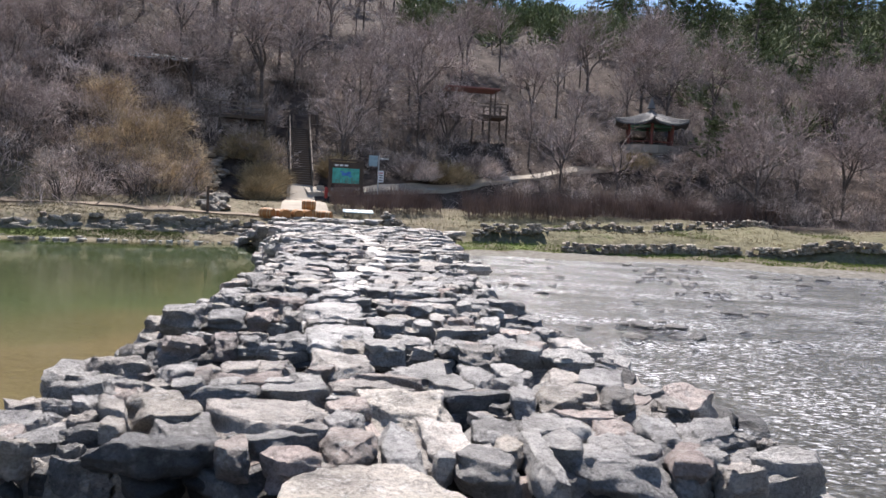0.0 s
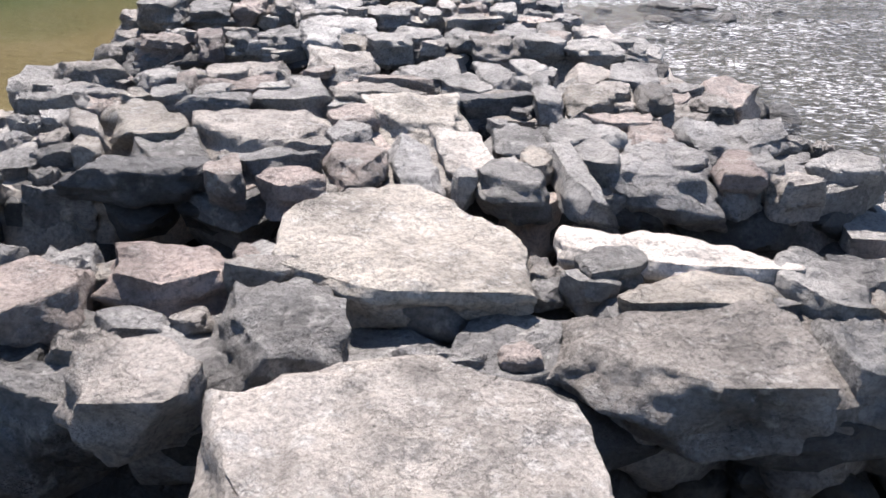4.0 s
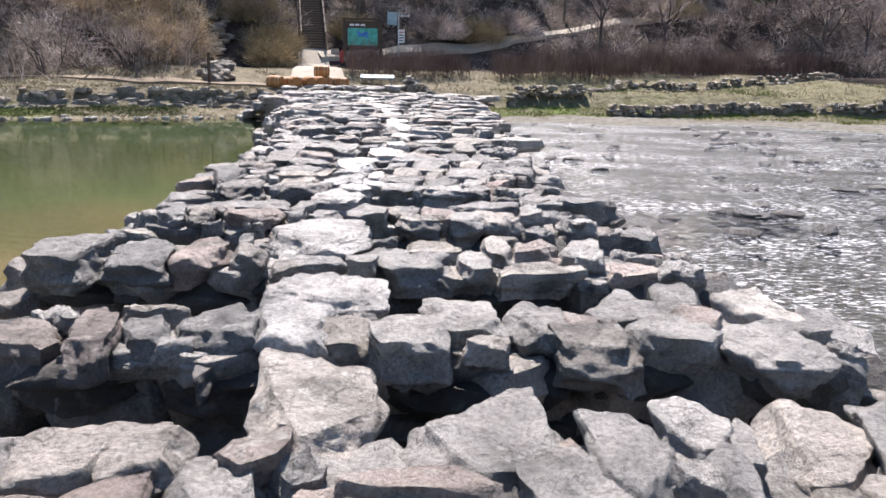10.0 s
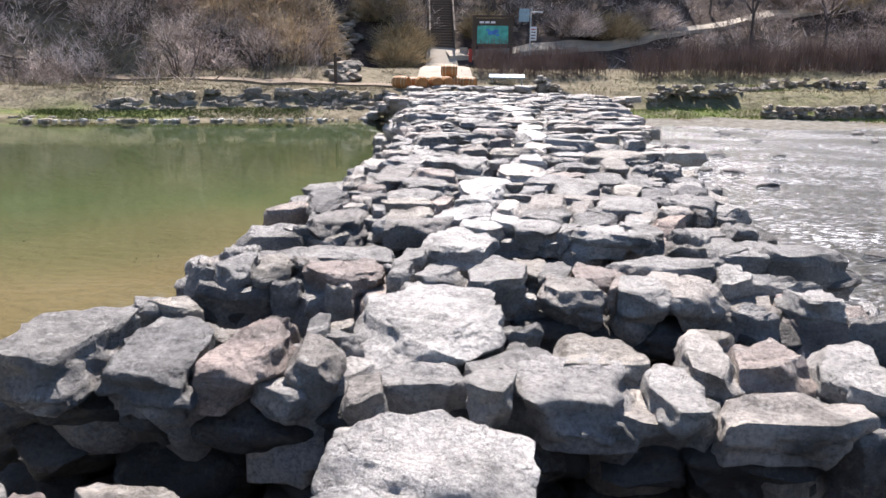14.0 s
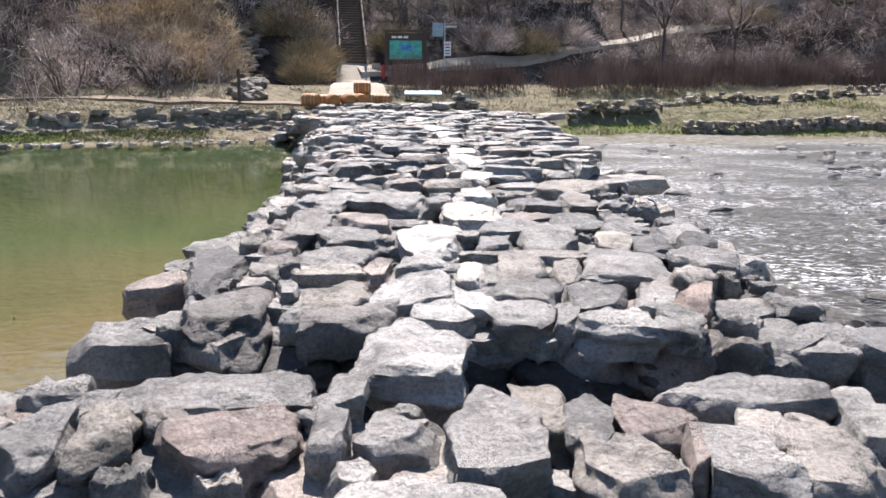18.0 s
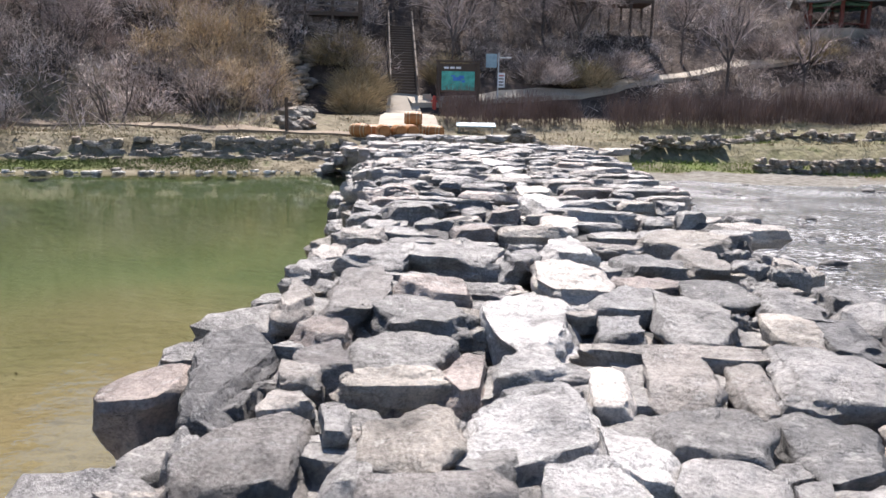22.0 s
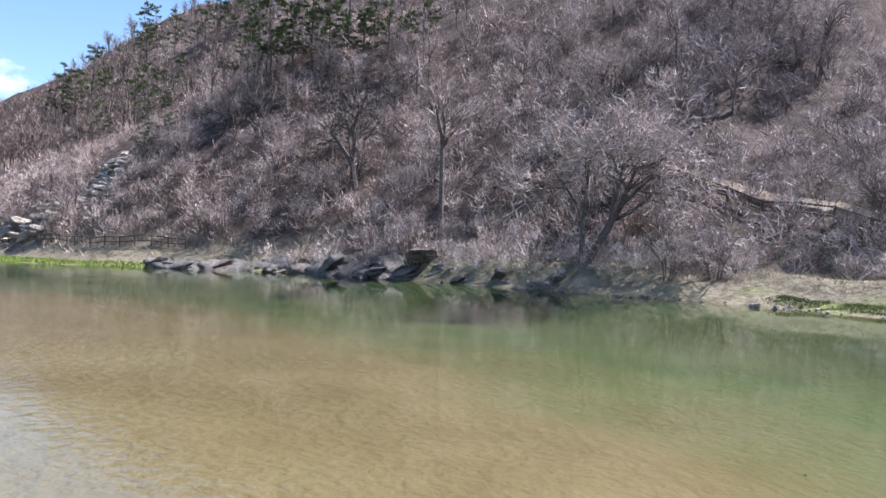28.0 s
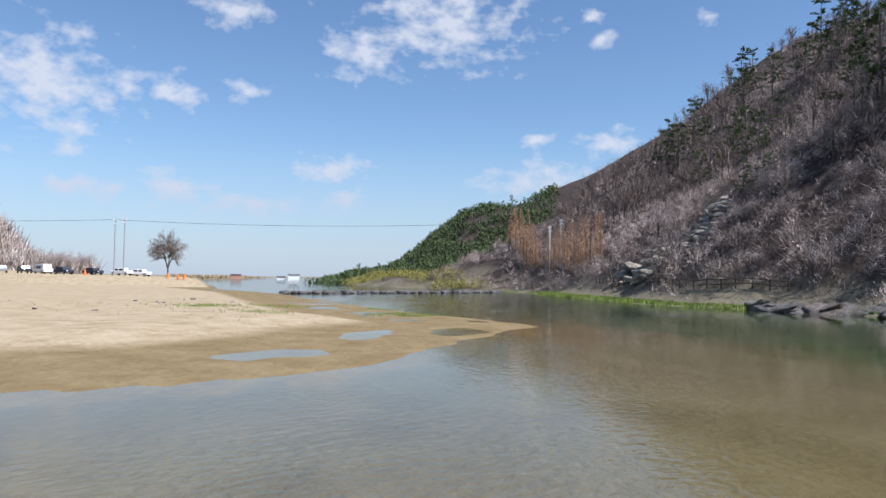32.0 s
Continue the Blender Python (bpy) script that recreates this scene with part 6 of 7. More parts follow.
M_LARCH = material("larch_twigs", [(0.34, 0.20, 0.12), (0.50, 0.32, 0.21)], scale=0.6, rough=0.9, bump=0)
trnd = random.Random(21)


def plant(name, meshes, label, category, x, y, turn=0.0, scale=1.0, group="", z=None, sink=0.0):
    """A plant whose parts share meshes with its kind."""
    root = new(name)
    for pname, me in meshes:
        ob = new(pname, me)
        ob.parent = root
    root.matrix_basis = pose(x, y, (gh(x, y) if z is None else z) - sink, 0, 0, turn) @ Matrix.Diagonal((scale, scale, scale, 1))
    return tagged(root, label, category, group)


def tree_kind(args, kinds=M_TWIG):
    wood, fine = bare_tree(**args)
    return [("trunk", wood.mesh("trunk", M_BARK)), ("crown", fine.mesh("crown", kinds))]


BIG = [tree_kind(dict(seed_=k, height=9.5, r=0.17, depth=3, spread=0.95, lift=0.05, fan=3, twig_r=0.015, trunk_share=0.2)) for k in range(4)]
SLIM = [tree_kind(dict(seed_=20 + k, height=9, r=0.11, depth=2, spread=0.8, lift=0.10, fan=3, twig_r=0.015, trunk_share=0.28)) for k in range(4)]
SHRUB = [tree_kind(dict(seed_=40 + k, height=3.6, r=0.035, depth=2, spread=0.8, lift=0.06, fan=2, stems=6, twig_r=0.009, trunk_share=0.2), M_BRUSH) for k in range(4)]
DARK_SHRUB = [tree_kind(dict(seed_=50 + k, height=3.8, r=0.04, depth=2, spread=0.85, lift=0.07, fan=2, stems=6, twig_r=0.010, trunk_share=0.2), M_PURPLE) for k in range(3)]
PALE_SHRUB = [tree_kind(dict(seed_=60 + k, height=4.2, r=0.045, depth=2, spread=0.85, lift=0.08, fan=2, stems=6, twig_r=0.010, trunk_share=0.22)) for k in range(3)]


def pine_kind(seed_, height=9.0, low=0.35):
    g = np.random.RandomState(seed_)
    wood, fine = Twigs(), Twigs()
    top = np.array([g.normal() * 0.4, g.normal() * 0.4, height])
    wood.tube(np.array([0, 0, -0.4]), top * 0.5, 0.16, 0.11, 7)
    wood.tube(top * 0.5, top, 0.11, 0.03, 6)
    for k in range(26):
        f = g.uniform(low, 1.0)
        a = g.uniform(0, 6.28)
        ln = (1.15 - f) * height * g.uniform(0.25, 0.42) + 0.4
        p = top * f
        q = p + np.array([math.cos(a) * ln, math.sin(a) * ln, g.uniform(-0.05, 0.35) * ln])
        wood.tube(p, q, 0.05, 0.02, 4)
        for c in range(4):
            o = p + (q - p) * (0.45 + 0.2 * c) + g.normal(size=3) * 0.12
            for b in range(15):
                d = unit(g.normal(size=3) * np.array([1, 1, 0.45]) + np.array([0, 0, 0.25]))
                s = unit(cross(d, g.normal(size=3)))
                fine.blade(o - d * 0.1, o + d * g.uniform(0.35, 0.62), 0.2, s)
    return [("trunk", wood.mesh("trunk", M_BARK)), ("crown", fine.mesh("crown", M_PINE))]


M_FARTWIG = material("brown_twigs", [(0.10, 0.075, 0.064), (0.24, 0.19, 0.165)], scale=0.5, rough=0.9, bump=0, island=0.4)
FAR = [tree_kind(dict(seed_=120 + k, height=8.5, r=0.12, depth=1, spread=0.85, lift=0.10, fan=5, twig_r=0.03, trunk_share=0.25), M_FARTWIG) for k in range(4)]
HILL = [tree_kind(dict(seed_=140 + k, height=7.5, r=0.15, depth=2, spread=1.0, lift=0.05, fan=3, twig_r=0.026, trunk_share=0.2), M_CROWN if k % 2 else M_TWIG) for k in range(5)]
PINES = [pine_kind(80 + k) for k in range(4)]
TALL_PINES = [pine_kind(90 + k, 11.0, 0.22) for k in range(4)]
RIDGE = [tree_kind(dict(seed_=160 + k, height=9.0, r=0.16, depth=1, spread=0.8, lift=0.10, fan=6, twig_r=0.05, trunk_share=0.25), M_FARTWIG) for k in range(3)]


def tuft_field(name, label, spots_, mat, height, width, blades, category, lean=0.5, seed_=3, z_off=0.0):
    """Many upright blades or twigs in one mesh; spots_: x, y, size."""
    g = np.random.RandomState(seed_)
    t = Twigs()
    arr = np.repeat(np.array(spots_), blades, axis=0)
    k = len(arr)
    z = np.repeat(ground_height(np.array(spots_)[:, 0], np.array(spots_)[:, 1]) + z_off, blades)
    a = np.stack([arr[:, 0] + g.normal(size=k) * 0.16 * arr[:, 2], arr[:, 1] + g.normal(size=k) * 0.16 * arr[:, 2], z - 0.05], 1)
    d = units(np.stack([g.normal(size=k) * lean, g.normal(size=k) * lean, np.ones(k)], 1))
    h = height * arr[:, 2] * g.uniform(0.55, 1.1, k)
    side = units(np.cross(d, np.stack([g.normal(size=k), g.normal(size=k), np.full(k, 0.01)], 1)))
    t.blades(a, a + d * h[:, None], width * g.uniform(0.7, 1.3, k), side)
    ob = new(name, t.mesh(name, mat))
    return tagged(ob, label, category, kind="stuff")


def scatter(n, xr, yr, keep, lo, hi, seed_):
    """n spots of x, y, size in a rectangle where keep(x, y, distance from the shore) holds."""
    g = np.random.RandomState(seed_)
    got = np.zeros((0, 3))
    while len(got) < n:
        x, y = g.uniform(*xr, 4 * n), g.uniform(*yr, 4 * n)
        ok = keep(x, y, shore_distance(x, y, FAR_SHORE)[0])
        for (ax, ay), (bx, by) in PATHS:
            u = np.clip(((x - ax) * (bx - ax) + (y - ay) * (by - ay)) / ((bx - ax) ** 2 + (by - ay) ** 2), 0, 1)
            ok &= np.hypot(x - ax - u * (bx - ax), y - ay - u * (by - ay)) > (3.2 if ax < -90 else 1.3)
        got = np.concatenate([got, np.stack([x, y, g.uniform(lo, hi, len(x))], 1)[ok]])
    return got[:n]


def on_bank(x, y):
    return float(shore_distance(np.array([x]), np.array([y]), FAR_SHORE)[0][0])


PATHS = [((-6.0, 48.8), (-6.35, 55.9)), ((-6.2, 56.6), (0.8, 59.8)), ((0.8, 59.8), (7.1, 64.0)), ((7.1, 64.0), (20.5, 70.0)), ((-6.35, 55.9), (-7.95, 64.9)), ((-6.0, 43.5), (-6.0, 48.8)),
         ((-9.4, 46.5), (-12.6, 57)), ((-107.5, -18.5), (-102.6, -13.2)), ((-102.6, -13.2), (-103.2, -9.8)), ((-103.2, -9.8), (-107, -8)), ((-107, -8), (-128, -8.4))]


def dark_stretch(x, y):
    """Whether a place lies in the purple-brown woods above the climbing path, whose shade is put into darker twigs."""
    return (y - 10.5 > -0.58 * (x + 1)) & (y - 10.5 < -1.4 * (x + 1)) & (x < -16)


def clear_of_paths(x, y, gap=1.2):
    for (ax, ay), (bx, by) in PATHS:
        u = min(1, max(0, ((x - ax) * (bx - ax) + (y - ay) * (by - ay)) / ((bx - ax) ** 2 + (by - ay) ** 2)))
        if math.hypot(x - ax - u * (bx - ax), y - ay - u * (by - ay)) < gap:
            return False
    return math.hypot(x - 24.4, y - 73.6) > 4.5


def joined(name, placed):
    """Far plants in one mesh: pairs of a kind and its placing."""
    verts, faces, slots, n = [], [], [], 0
    for kind_, m in placed:
        for slot, (_, me) in enumerate(kind_):
            co = np.empty(3 * len(me.vertices))
            me.vertices.foreach_get("co", co)
            mm = np.array(m)
            verts.append(co.reshape(-1, 3) @ mm[:3, :3].T + mm[:3, 3])
            faces += [[v + n for v in p.vertices] for p in me.polygons]
            slots += [slot] * len(me.polygons)
            n += len(me.vertices)
    out = bpy.data.meshes.new(name)
    out.from_pydata(np.concatenate(verts).tolist(), [], faces)
    for slot in range(2):
        out.materials.append(placed[0][0][slot][1].materials[0])
    out.polygons.foreach_set("material_index", slots)
    return new(name, out)


DARK_TREE = [tree_kind(dict(seed_=180 + k, height=8.0, r=0.13, depth=2, spread=0.9, lift=0.07, fan=3, twig_r=0.022, trunk_share=0.25), M_PURPLE) for k in range(3)]
# the trees that stand out
plant("bare_tree", tree_kind(dict(seed_=7, height=13, r=0.22, depth=4, spread=1.0, lift=-0.03, fan=2, stems=5, twig_r=0.02, trunk_share=0.26), M_CROWN),
      "wide pale bare tree with several trunks leaning over the water", "tree", -42.3, 28.6, 40, 0.86)
plant("bare_tree", tree_kind(dict(seed_=9, height=9.5, r=0.3, depth=3, spread=1.05, lift=0.02, fan=2, twig_r=0.03, lean=-0.3, trunk_share=0.22), M_BARK), "dark leaning bare tree with a spreading crown on the slope", "tree", -76.5, 19.6, 30, 1.2)
plant("bare_tree", tree_kind(dict(seed_=12, height=9.5, r=0.16, depth=2, spread=0.6, lift=0.12, fan=3, twig_r=0.024, trunk_share=0.45)), "tall thin bare tree at the foot of the hill", "tree", -59.2, 24.2, 0, 1.4)
plant("bare_tree", BIG[2], "dark bare tree beside the wooden stairs", "tree", -3.2, 66.5, 60, 0.9)
# woods on the slope straight ahead
made = 0
while made < 95:
    x, y = trnd.uniform(-34, 62), trnd.uniform(58, 100)
    d = on_bank(x, y)
    if d < 17 or not clear_of_paths(x, y, 1.6):
        continue
    kind_ = trnd.choice(BIG + SLIM)
    plant("bare_tree", kind_, "bare grey-brown tree on the leaf-strewn slope", "tree", x, y, trnd.uniform(0, 360), trnd.uniform(0.7, 1.15), "bare trees on the slope")
    made += 1
made = 0
while made < 120:
    u, d = trnd.uniform(-108, -36), 9 + 120 * trnd.random() ** 1.3
    x, y = shore_point(u, d)
    if not clear_of_paths(x, y, 3.0):
        continue
    plant("bare_tree", trnd.choice(DARK_TREE if dark_stretch(x, y) else HILL * 2 + SLIM), "bare grey-brown tree on the steep hillside", "tree", x, y, trnd.uniform(0, 360), trnd.uniform(0.65, 1.05), "bare trees on the hillside")
    made += 1
high = []
for k in range(230):
    u, d = trnd.uniform(-148, -66), 20 + 120 * trnd.random()
    x, y = shore_point(u, d)
    if not clear_of_paths(x, y, 3.0):
        continue
    high.append((trnd.choice(FAR), pose(x, y, gh(x, y), 0, 0, trnd.uniform(0, 360)) @ Matrix.Scale(trnd.uniform(0.7, 1.2), 4)))
for k in range(170):
    x, y = trnd.uniform(-330, -140), trnd.uniform(-55, 60)
    if -52 < y - 0.27 * (x + 155) and on_bank(x, y) > 25:
        high.append((trnd.choice(RIDGE), pose(x, y, gh(x, y), 0, 0, trnd.uniform(0, 360)) @ Matrix.Scale(trnd.uniform(0.7, 1.15), 4)))
for k in range(190):
    x = trnd.uniform(-240, -150)
    y = 0.27 * (x + 155) + trnd.uniform(-50, -5)
    high.append((trnd.choice(RIDGE), pose(x, y, gh(x, y), 0, 0, trnd.uniform(0, 360)) @ Matrix.Scale(trnd.uniform(0.6, 1.0), 4)))
tagged(joined("hill_woods", high), "slim bare trees in the woods high on the hillside", "woods", kind="stuff")
# shrubs and young trees
made = 0
while made < 120:
    x, y = trnd.uniform(-34, 40), trnd.uniform(46, 74)
    d = on_bank(x, y)
    low = 8.5 if x < -12.5 else 15
    if d < low or not clear_of_paths(x, y, 1.9):
        continue
    plant("shrub", trnd.choice(SHRUB), "leafless brown shrub on the bank", "shrub", x, y, trnd.uniform(0, 360), trnd.uniform(0.6, 1.15), "leafless shrubs near the bridge")
    made += 1
made = 0
while made < 130:
    u = trnd.uniform(-100, -14)
    d = trnd.uniform(7.5 if u > -33 or u < -64 else 1.5, 30)
    x, y = shore_point(u, d)
    if not clear_of_paths(x, y, 3.0):
        continue
    plant("shrub", trnd.choice(DARK_SHRUB if dark_stretch(x, y) else PALE_SHRUB + SHRUB[:2]), "leafless greyish shrub on the hillside above the pond", "shrub", x, y, trnd.uniform(0, 360), trnd.uniform(0.7, 1.4), "leafless shrubs above the pond")
    made += 1
# pines
for x, y in [(trnd.uniform(40, 110), trnd.uniform(92, 180)) for k in range(60)]:
    plant("pine", trnd.choice(PINES), "dark green pine in the wood on the far slope", "tree", x, y, trnd.uniform(0, 360), trnd.uniform(0.7, 1.05), "pines on the far slope")
for k in range(30):
    x, y = trnd.uniform(-10, 60), trnd.uniform(112, 190)
    plant("pine", trnd.choice(PINES), "dark green pine on the ridge", "tree", x, y, trnd.uniform(0, 360), trnd.uniform(0.8, 1.2), "pines on the ridge")
for x, y in ((29, 68), (31.5, 70.5), (27.5, 66.8), (34, 69), (36.5, 71)):
    plant("pine", trnd.choice(PINES), "small dull green pine near the pavilion", "tree", x, y, trnd.uniform(0, 360), 0.62, "pines by the pavilion")
for x, y, sc in [(-103, 8.5, 1.1), (-101.8, 11.6, 1.5), (-101.2, 14.2, 1.35), (-100.6, 16.5, 1.6), (-100, 18.8, 1.3), (-99.7, 21, 1.6), (-99.3, 23, 1.1), (-98.5, 26, 1.35), (-95, 30, 1.2), (-109, 10, 1.2),
                 (-180, -31, 1.5), (-182, -26, 1.7), (-178, -28, 1.3), (-199, 0, 1.7), (-196, 4, 1.4), (-248, -24, 1.8), (-244, -20, 1.6), (-150, -12, 1.3), (-105, -4, 0.6), (-106.5, -2, 0.7)] + \
                [(trnd.uniform(-240, -130), trnd.uniform(-20, 40), trnd.uniform(0.9, 1.4)) for k in range(22)]:
    plant("pine", trnd.choice(TALL_PINES), "dark green pine high on the hillside", "tree", x, y, trnd.uniform(0, 360), sc * 0.78, "pines on the hillside")
for k in range(60):
    a, rr = trnd.uniform(0, 6.28), math.sqrt(trnd.random())
    x, y = -318 + 95 * rr * math.cos(a), -128 + 75 * rr * math.sin(a)
    if y - 0.27 * (x + 155) < -64 and math.degrees(math.atan2(-x - 1, y - 10.5)) > 112:
        plant("pine", trnd.choice(PINES), "dark green pine on the distant hill", "tree", x, y, trnd.uniform(0, 360), trnd.uniform(0.4, 0.6), "pines on the distant hill")
# thickets of thin twigs that clothe the slopes
spots = scatter(15000, (-60, 80), (50, 150), lambda x, y, d: d > 15, 0.5, 1.3, 1)
tuft_field("hill_brush", "thin bare brushwood and dry stalks covering the slope", spots, M_BRUSH, 1.1, 0.026, 6, "brushwood", 0.9)
M_MAUVE = material("brown_brush", [(0.10, 0.074, 0.061), (0.30, 0.236, 0.205), (0.58, 0.485, 0.44)], scale=0.4, rough=0.95, bump=0, island=0.65, stops=(0.38, 0.5, 0.63))


def thickets(name, label, spots_, mat, stems, w, seed_, h=3.0, reach=1.6):
    """Rounded crowns of fine upward twigs in one mesh; spots_: x, y, size."""
    g = np.random.RandomState(seed_)
    t = Twigs()
    spots_ = np.array(spots_)
    zz = ground_height(spots_[:, 0], spots_[:, 1])
    for (x, y, s), z in zip(spots_, zz):
        # short twigs through a rounded crown, leaning outwards
        o = units(g.normal(size=(stems, 3)))
        o[:, 2] = np.abs(o[:, 2])
        rr = g.uniform(0.25, 1.0, stems)[:, None] ** 0.6
        p = np.array([x, y, z + 0.1]) + o * rr * np.array([reach * s, reach * s, h * s * 0.8])
        d = units(o * np.array([1.0, 1.0, 0.6]) + g.normal(size=(stems, 3)) * 0.55 + np.array([0, 0, 0.55]))
        ln = g.uniform(0.35, 1.0, stems)[:, None] * h * s * 0.34
        t.blades(p - d * ln * 0.4, p + d * ln * 0.6, w * g.uniform(0.7, 1.4, stems), units(np.cross(d, g.normal(size=(stems, 3)))))
    return tagged(new(name, t.mesh(name, mat)), label, "brushwood", kind="stuff")


M_ROSE = material("pale_rose_brush", [(0.20, 0.155, 0.135), (0.44, 0.365, 0.33), (0.72, 0.63, 0.58)], scale=0.6, rough=0.95, bump=0, island=0.5, stops=(0.38, 0.5, 0.62))
spots = scatter(900, (-135, -30), (-40, 75), lambda x, y, d: (d > np.where((x > -72) & (x < -34), 1.2, 7.0)) & (d < 42), 0.55, 1.35, 41)
shady = dark_stretch(spots[:, 0], spots[:, 1])
thickets("thicket", "reddish-brown leafless thickets on the hillside above the pond", spots[~shady], M_MAUVE, 170, 0.05, 42)
thickets("thicket", "dark purple-brown leafless thickets above the climbing path", spots[shady], M_PURPLE, 170, 0.045, 54)
spots = scatter(210, (-32, -12.5), (44, 64), lambda x, y, d: d > 8, 0.45, 0.95, 55)
thickets("thicket", "pale rose-grey leafless shrubs around the golden bushes", spots, M_ROSE, 240, 0.03, 56)
spots = scatter(800, (-230, -60), (-60, 130), lambda x, y, d: (d > 38) & (d < 150), 0.8, 1.7, 43)
thickets("thicket", "grey-brown leafless woods higher on the hillside", spots, M_MAUVE, 90, 0.085, 44, 3.8, 1.9)
M_GREENWOOD = material("pine_crowns", [(0.07, 0.09, 0.04), (0.12, 0.145, 0.065), (0.17, 0.19, 0.10)], scale=0.3, rough=0.85, bump=0, island=0.5)
spots = scatter(560, (22, 125), (84, 190), lambda x, y, d: (d > 30) & (x + 0.55 * (y - 84) > 38), 0.8, 1.35, 61)
thickets("pine_woods", "dense dull green pine woods on the slope beyond the pavilion", spots, M_GREENWOOD, 110, 0.22, 62, 4.6, 1.9)
spots = scatter(150, (0, 42), (104, 165), lambda x, y, d: d > 40, 0.8, 1.3, 63)
thickets("pine_woods", "dull green pine woods high on the slope", spots, M_GREENWOOD, 100, 0.22, 64, 4.6, 1.9)
spots = scatter(330, (-40, 45), (52, 84), lambda x, y, d: d > np.where(x < -14, 9.5, 17), 0.45, 1.0, 45)
thickets("thicket", "pale grey-brown leafless thickets on the slope behind the bank", spots, M_BRUSH, 220, 0.032, 46)
spots = scatter(330, (-62, -22), (18, 44), lambda x, y, d: (d > np.where(x > -35, 5.5, 0.9)) & (d < np.where(x > -35, 12, 6)), 0.3, 0.7, 47)
thickets("thicket", "dry brush hanging over the rocks at the water's edge", spots, M_BRUSH, 160, 0.024, 48)
WEED = [(-10.6, 18.7, 12), (-10.0, 19.7, 16), (-9.3, 20.8, 10), (-9.2, 18.1, 12), (-8.6, 19.2, 14), (-7.9, 19.4, 14), (-7.1, 19.7, 8), (-8.8, 21.9, 8), (-8.1, 11.7, 10)]
spots = [(cx + trnd.gauss(0, 0.55), cy + trnd.gauss(0, 0.22), trnd.uniform(0.5, 1.2)) for cx, cy, n in WEED for k in range(n)]
tuft_field("water_weed", "dark algae growing on the silty bed of the pond", spots, M_WEED, 0.06, 0.05, 50, "water weed", 2.6, 49)
spots = scatter(26000, (-300, -12), (-60, 120), lambda x, y, d: (d > 4.5) & (d < 230), 0.6, 1.8, 2)
shady = dark_stretch(spots[:, 0], spots[:, 1])
tuft_field("hill_brush", "thin brown brushwood covering the hillside above the pond", spots[~shady], M_MAUVE, 1.3, 0.04, 6, "brushwood", 0.9, 4)
tuft_field("hill_brush", "dark thin brushwood above the climbing path", spots[shady], M_PURPLE, 1.3, 0.035, 6, "brushwood", 0.9, 17)
spots = [(-318 + 110 * math.sqrt(trnd.random()) * math.cos(a), -128 + 85 * math.sqrt(trnd.random()) * math.sin(a), trnd.uniform(0.8, 1.6)) for a in [trnd.uniform(0, 6.28) for k in range(4200)]]
spots = [p for p in spots if p[1] - 0.27 * (p[0] + 155) < -54 - 18 * trnd.random() and math.degrees(math.atan2(-p[0] - 1, p[1] - 10.5)) > 111]
thickets("far_woods", "dark green pine woods on the distant hill", spots[:2200], M_PINE, 46, 0.42, 65, 3.0, 2.0)
spots = [(-106 + 42 * math.sqrt(trnd.random()) * math.cos(a), -200 + 42 * math.sqrt(trnd.random()) * math.sin(a), trnd.uniform(0.7, 1.4)) for a in [trnd.uniform(0, 6.28) for k in range(2200)]]
tuft_field("far_woods", "brown leafless woods on the low hill behind the car park", spots, M_BRUSH, 4.5, 0.3, 7, "woods", 0.4, 6)
for k in range(14):
    plant("pine", trnd.choice(PINES), "dark green pine on the low hill", "tree", -106 + trnd.uniform(-16, 16), -200 + trnd.uniform(-15, 15), trnd.uniform(0, 360), trnd.uniform(0.7, 1.0), "pines on the low hill")
# willows, larches and reeds down the valley
spots = [(-150 - 62 * f + trnd.uniform(-4, 4), -66 - 78 * f + trnd.uniform(-4, 4), trnd.uniform(0.7, 1.25)) for f in [k / 69 for k in range(70)]]
thickets("willow_thicket", "yellow-green willow bushes by the river", spots, M_WILLOW, 160, 0.13, 51, 2.6, 2.0)
spots = scatter(230, (-205, -126), (-85, -22), lambda x, y, d: (d > 2.5) & (d < 34), 0.7, 1.3, 52)
thickets("thicket", "brown leafless brush behind the row of rust-brown trees", spots, M_MAUVE, 90, 0.08, 53)
LARCH = []
for k in range(3):
    g = np.random.RandomState(950 + k)
    w, t = Twigs(), Twigs()
    w.tube(np.array([0, 0, -0.3]), np.array([0, 0, 8.5]), 0.10, 0.02, 5)
    for b in range(260):
        z = g.uniform(0.8, 8.3)
        a = g.uniform(0, 6.28)
        ln = (9.0 - z) * 0.17 + 0.25
        p = np.array([0, 0, z])
        q = p + np.array([math.cos(a) * ln, math.sin(a) * ln, 0.7 * ln])
        t.blade(p, q, 0.065, unit(cross(q - p, g.normal(size=3))))
    LARCH.append([("trunk", w.mesh("trunk", M_BARK)), ("crown", t.mesh("crown", M_LARCH))])
for k in range(46):
    f = k / 45
    plant("larch", trnd.choice(LARCH), "slim rust-brown leafless conifer in a row", "tree", -128 - 48 * f + trnd.uniform(-2, 2), -31 - 38 * f + trnd.uniform(-2, 2), trnd.uniform(0, 360), trnd.uniform(0.75, 1.15), "row of rust-brown trees")
plant("bare_tree", tree_kind(dict(seed_=3, height=9.5, r=0.2, depth=3, spread=0.95, lift=0.05, fan=3, twig_r=0.035, trunk_share=0.16), M_FARTWIG), "round bare tree beyond the sand bank", "tree", -130, -138, 0, 1.15)
for k in range(5):
    plant("bare_tree", BIG[k % 4], "small bare tree by the car park", "tree", -112 - 5 * k, -158 - 3 * k, 70 * k, 0.6, "bare trees by the car park")


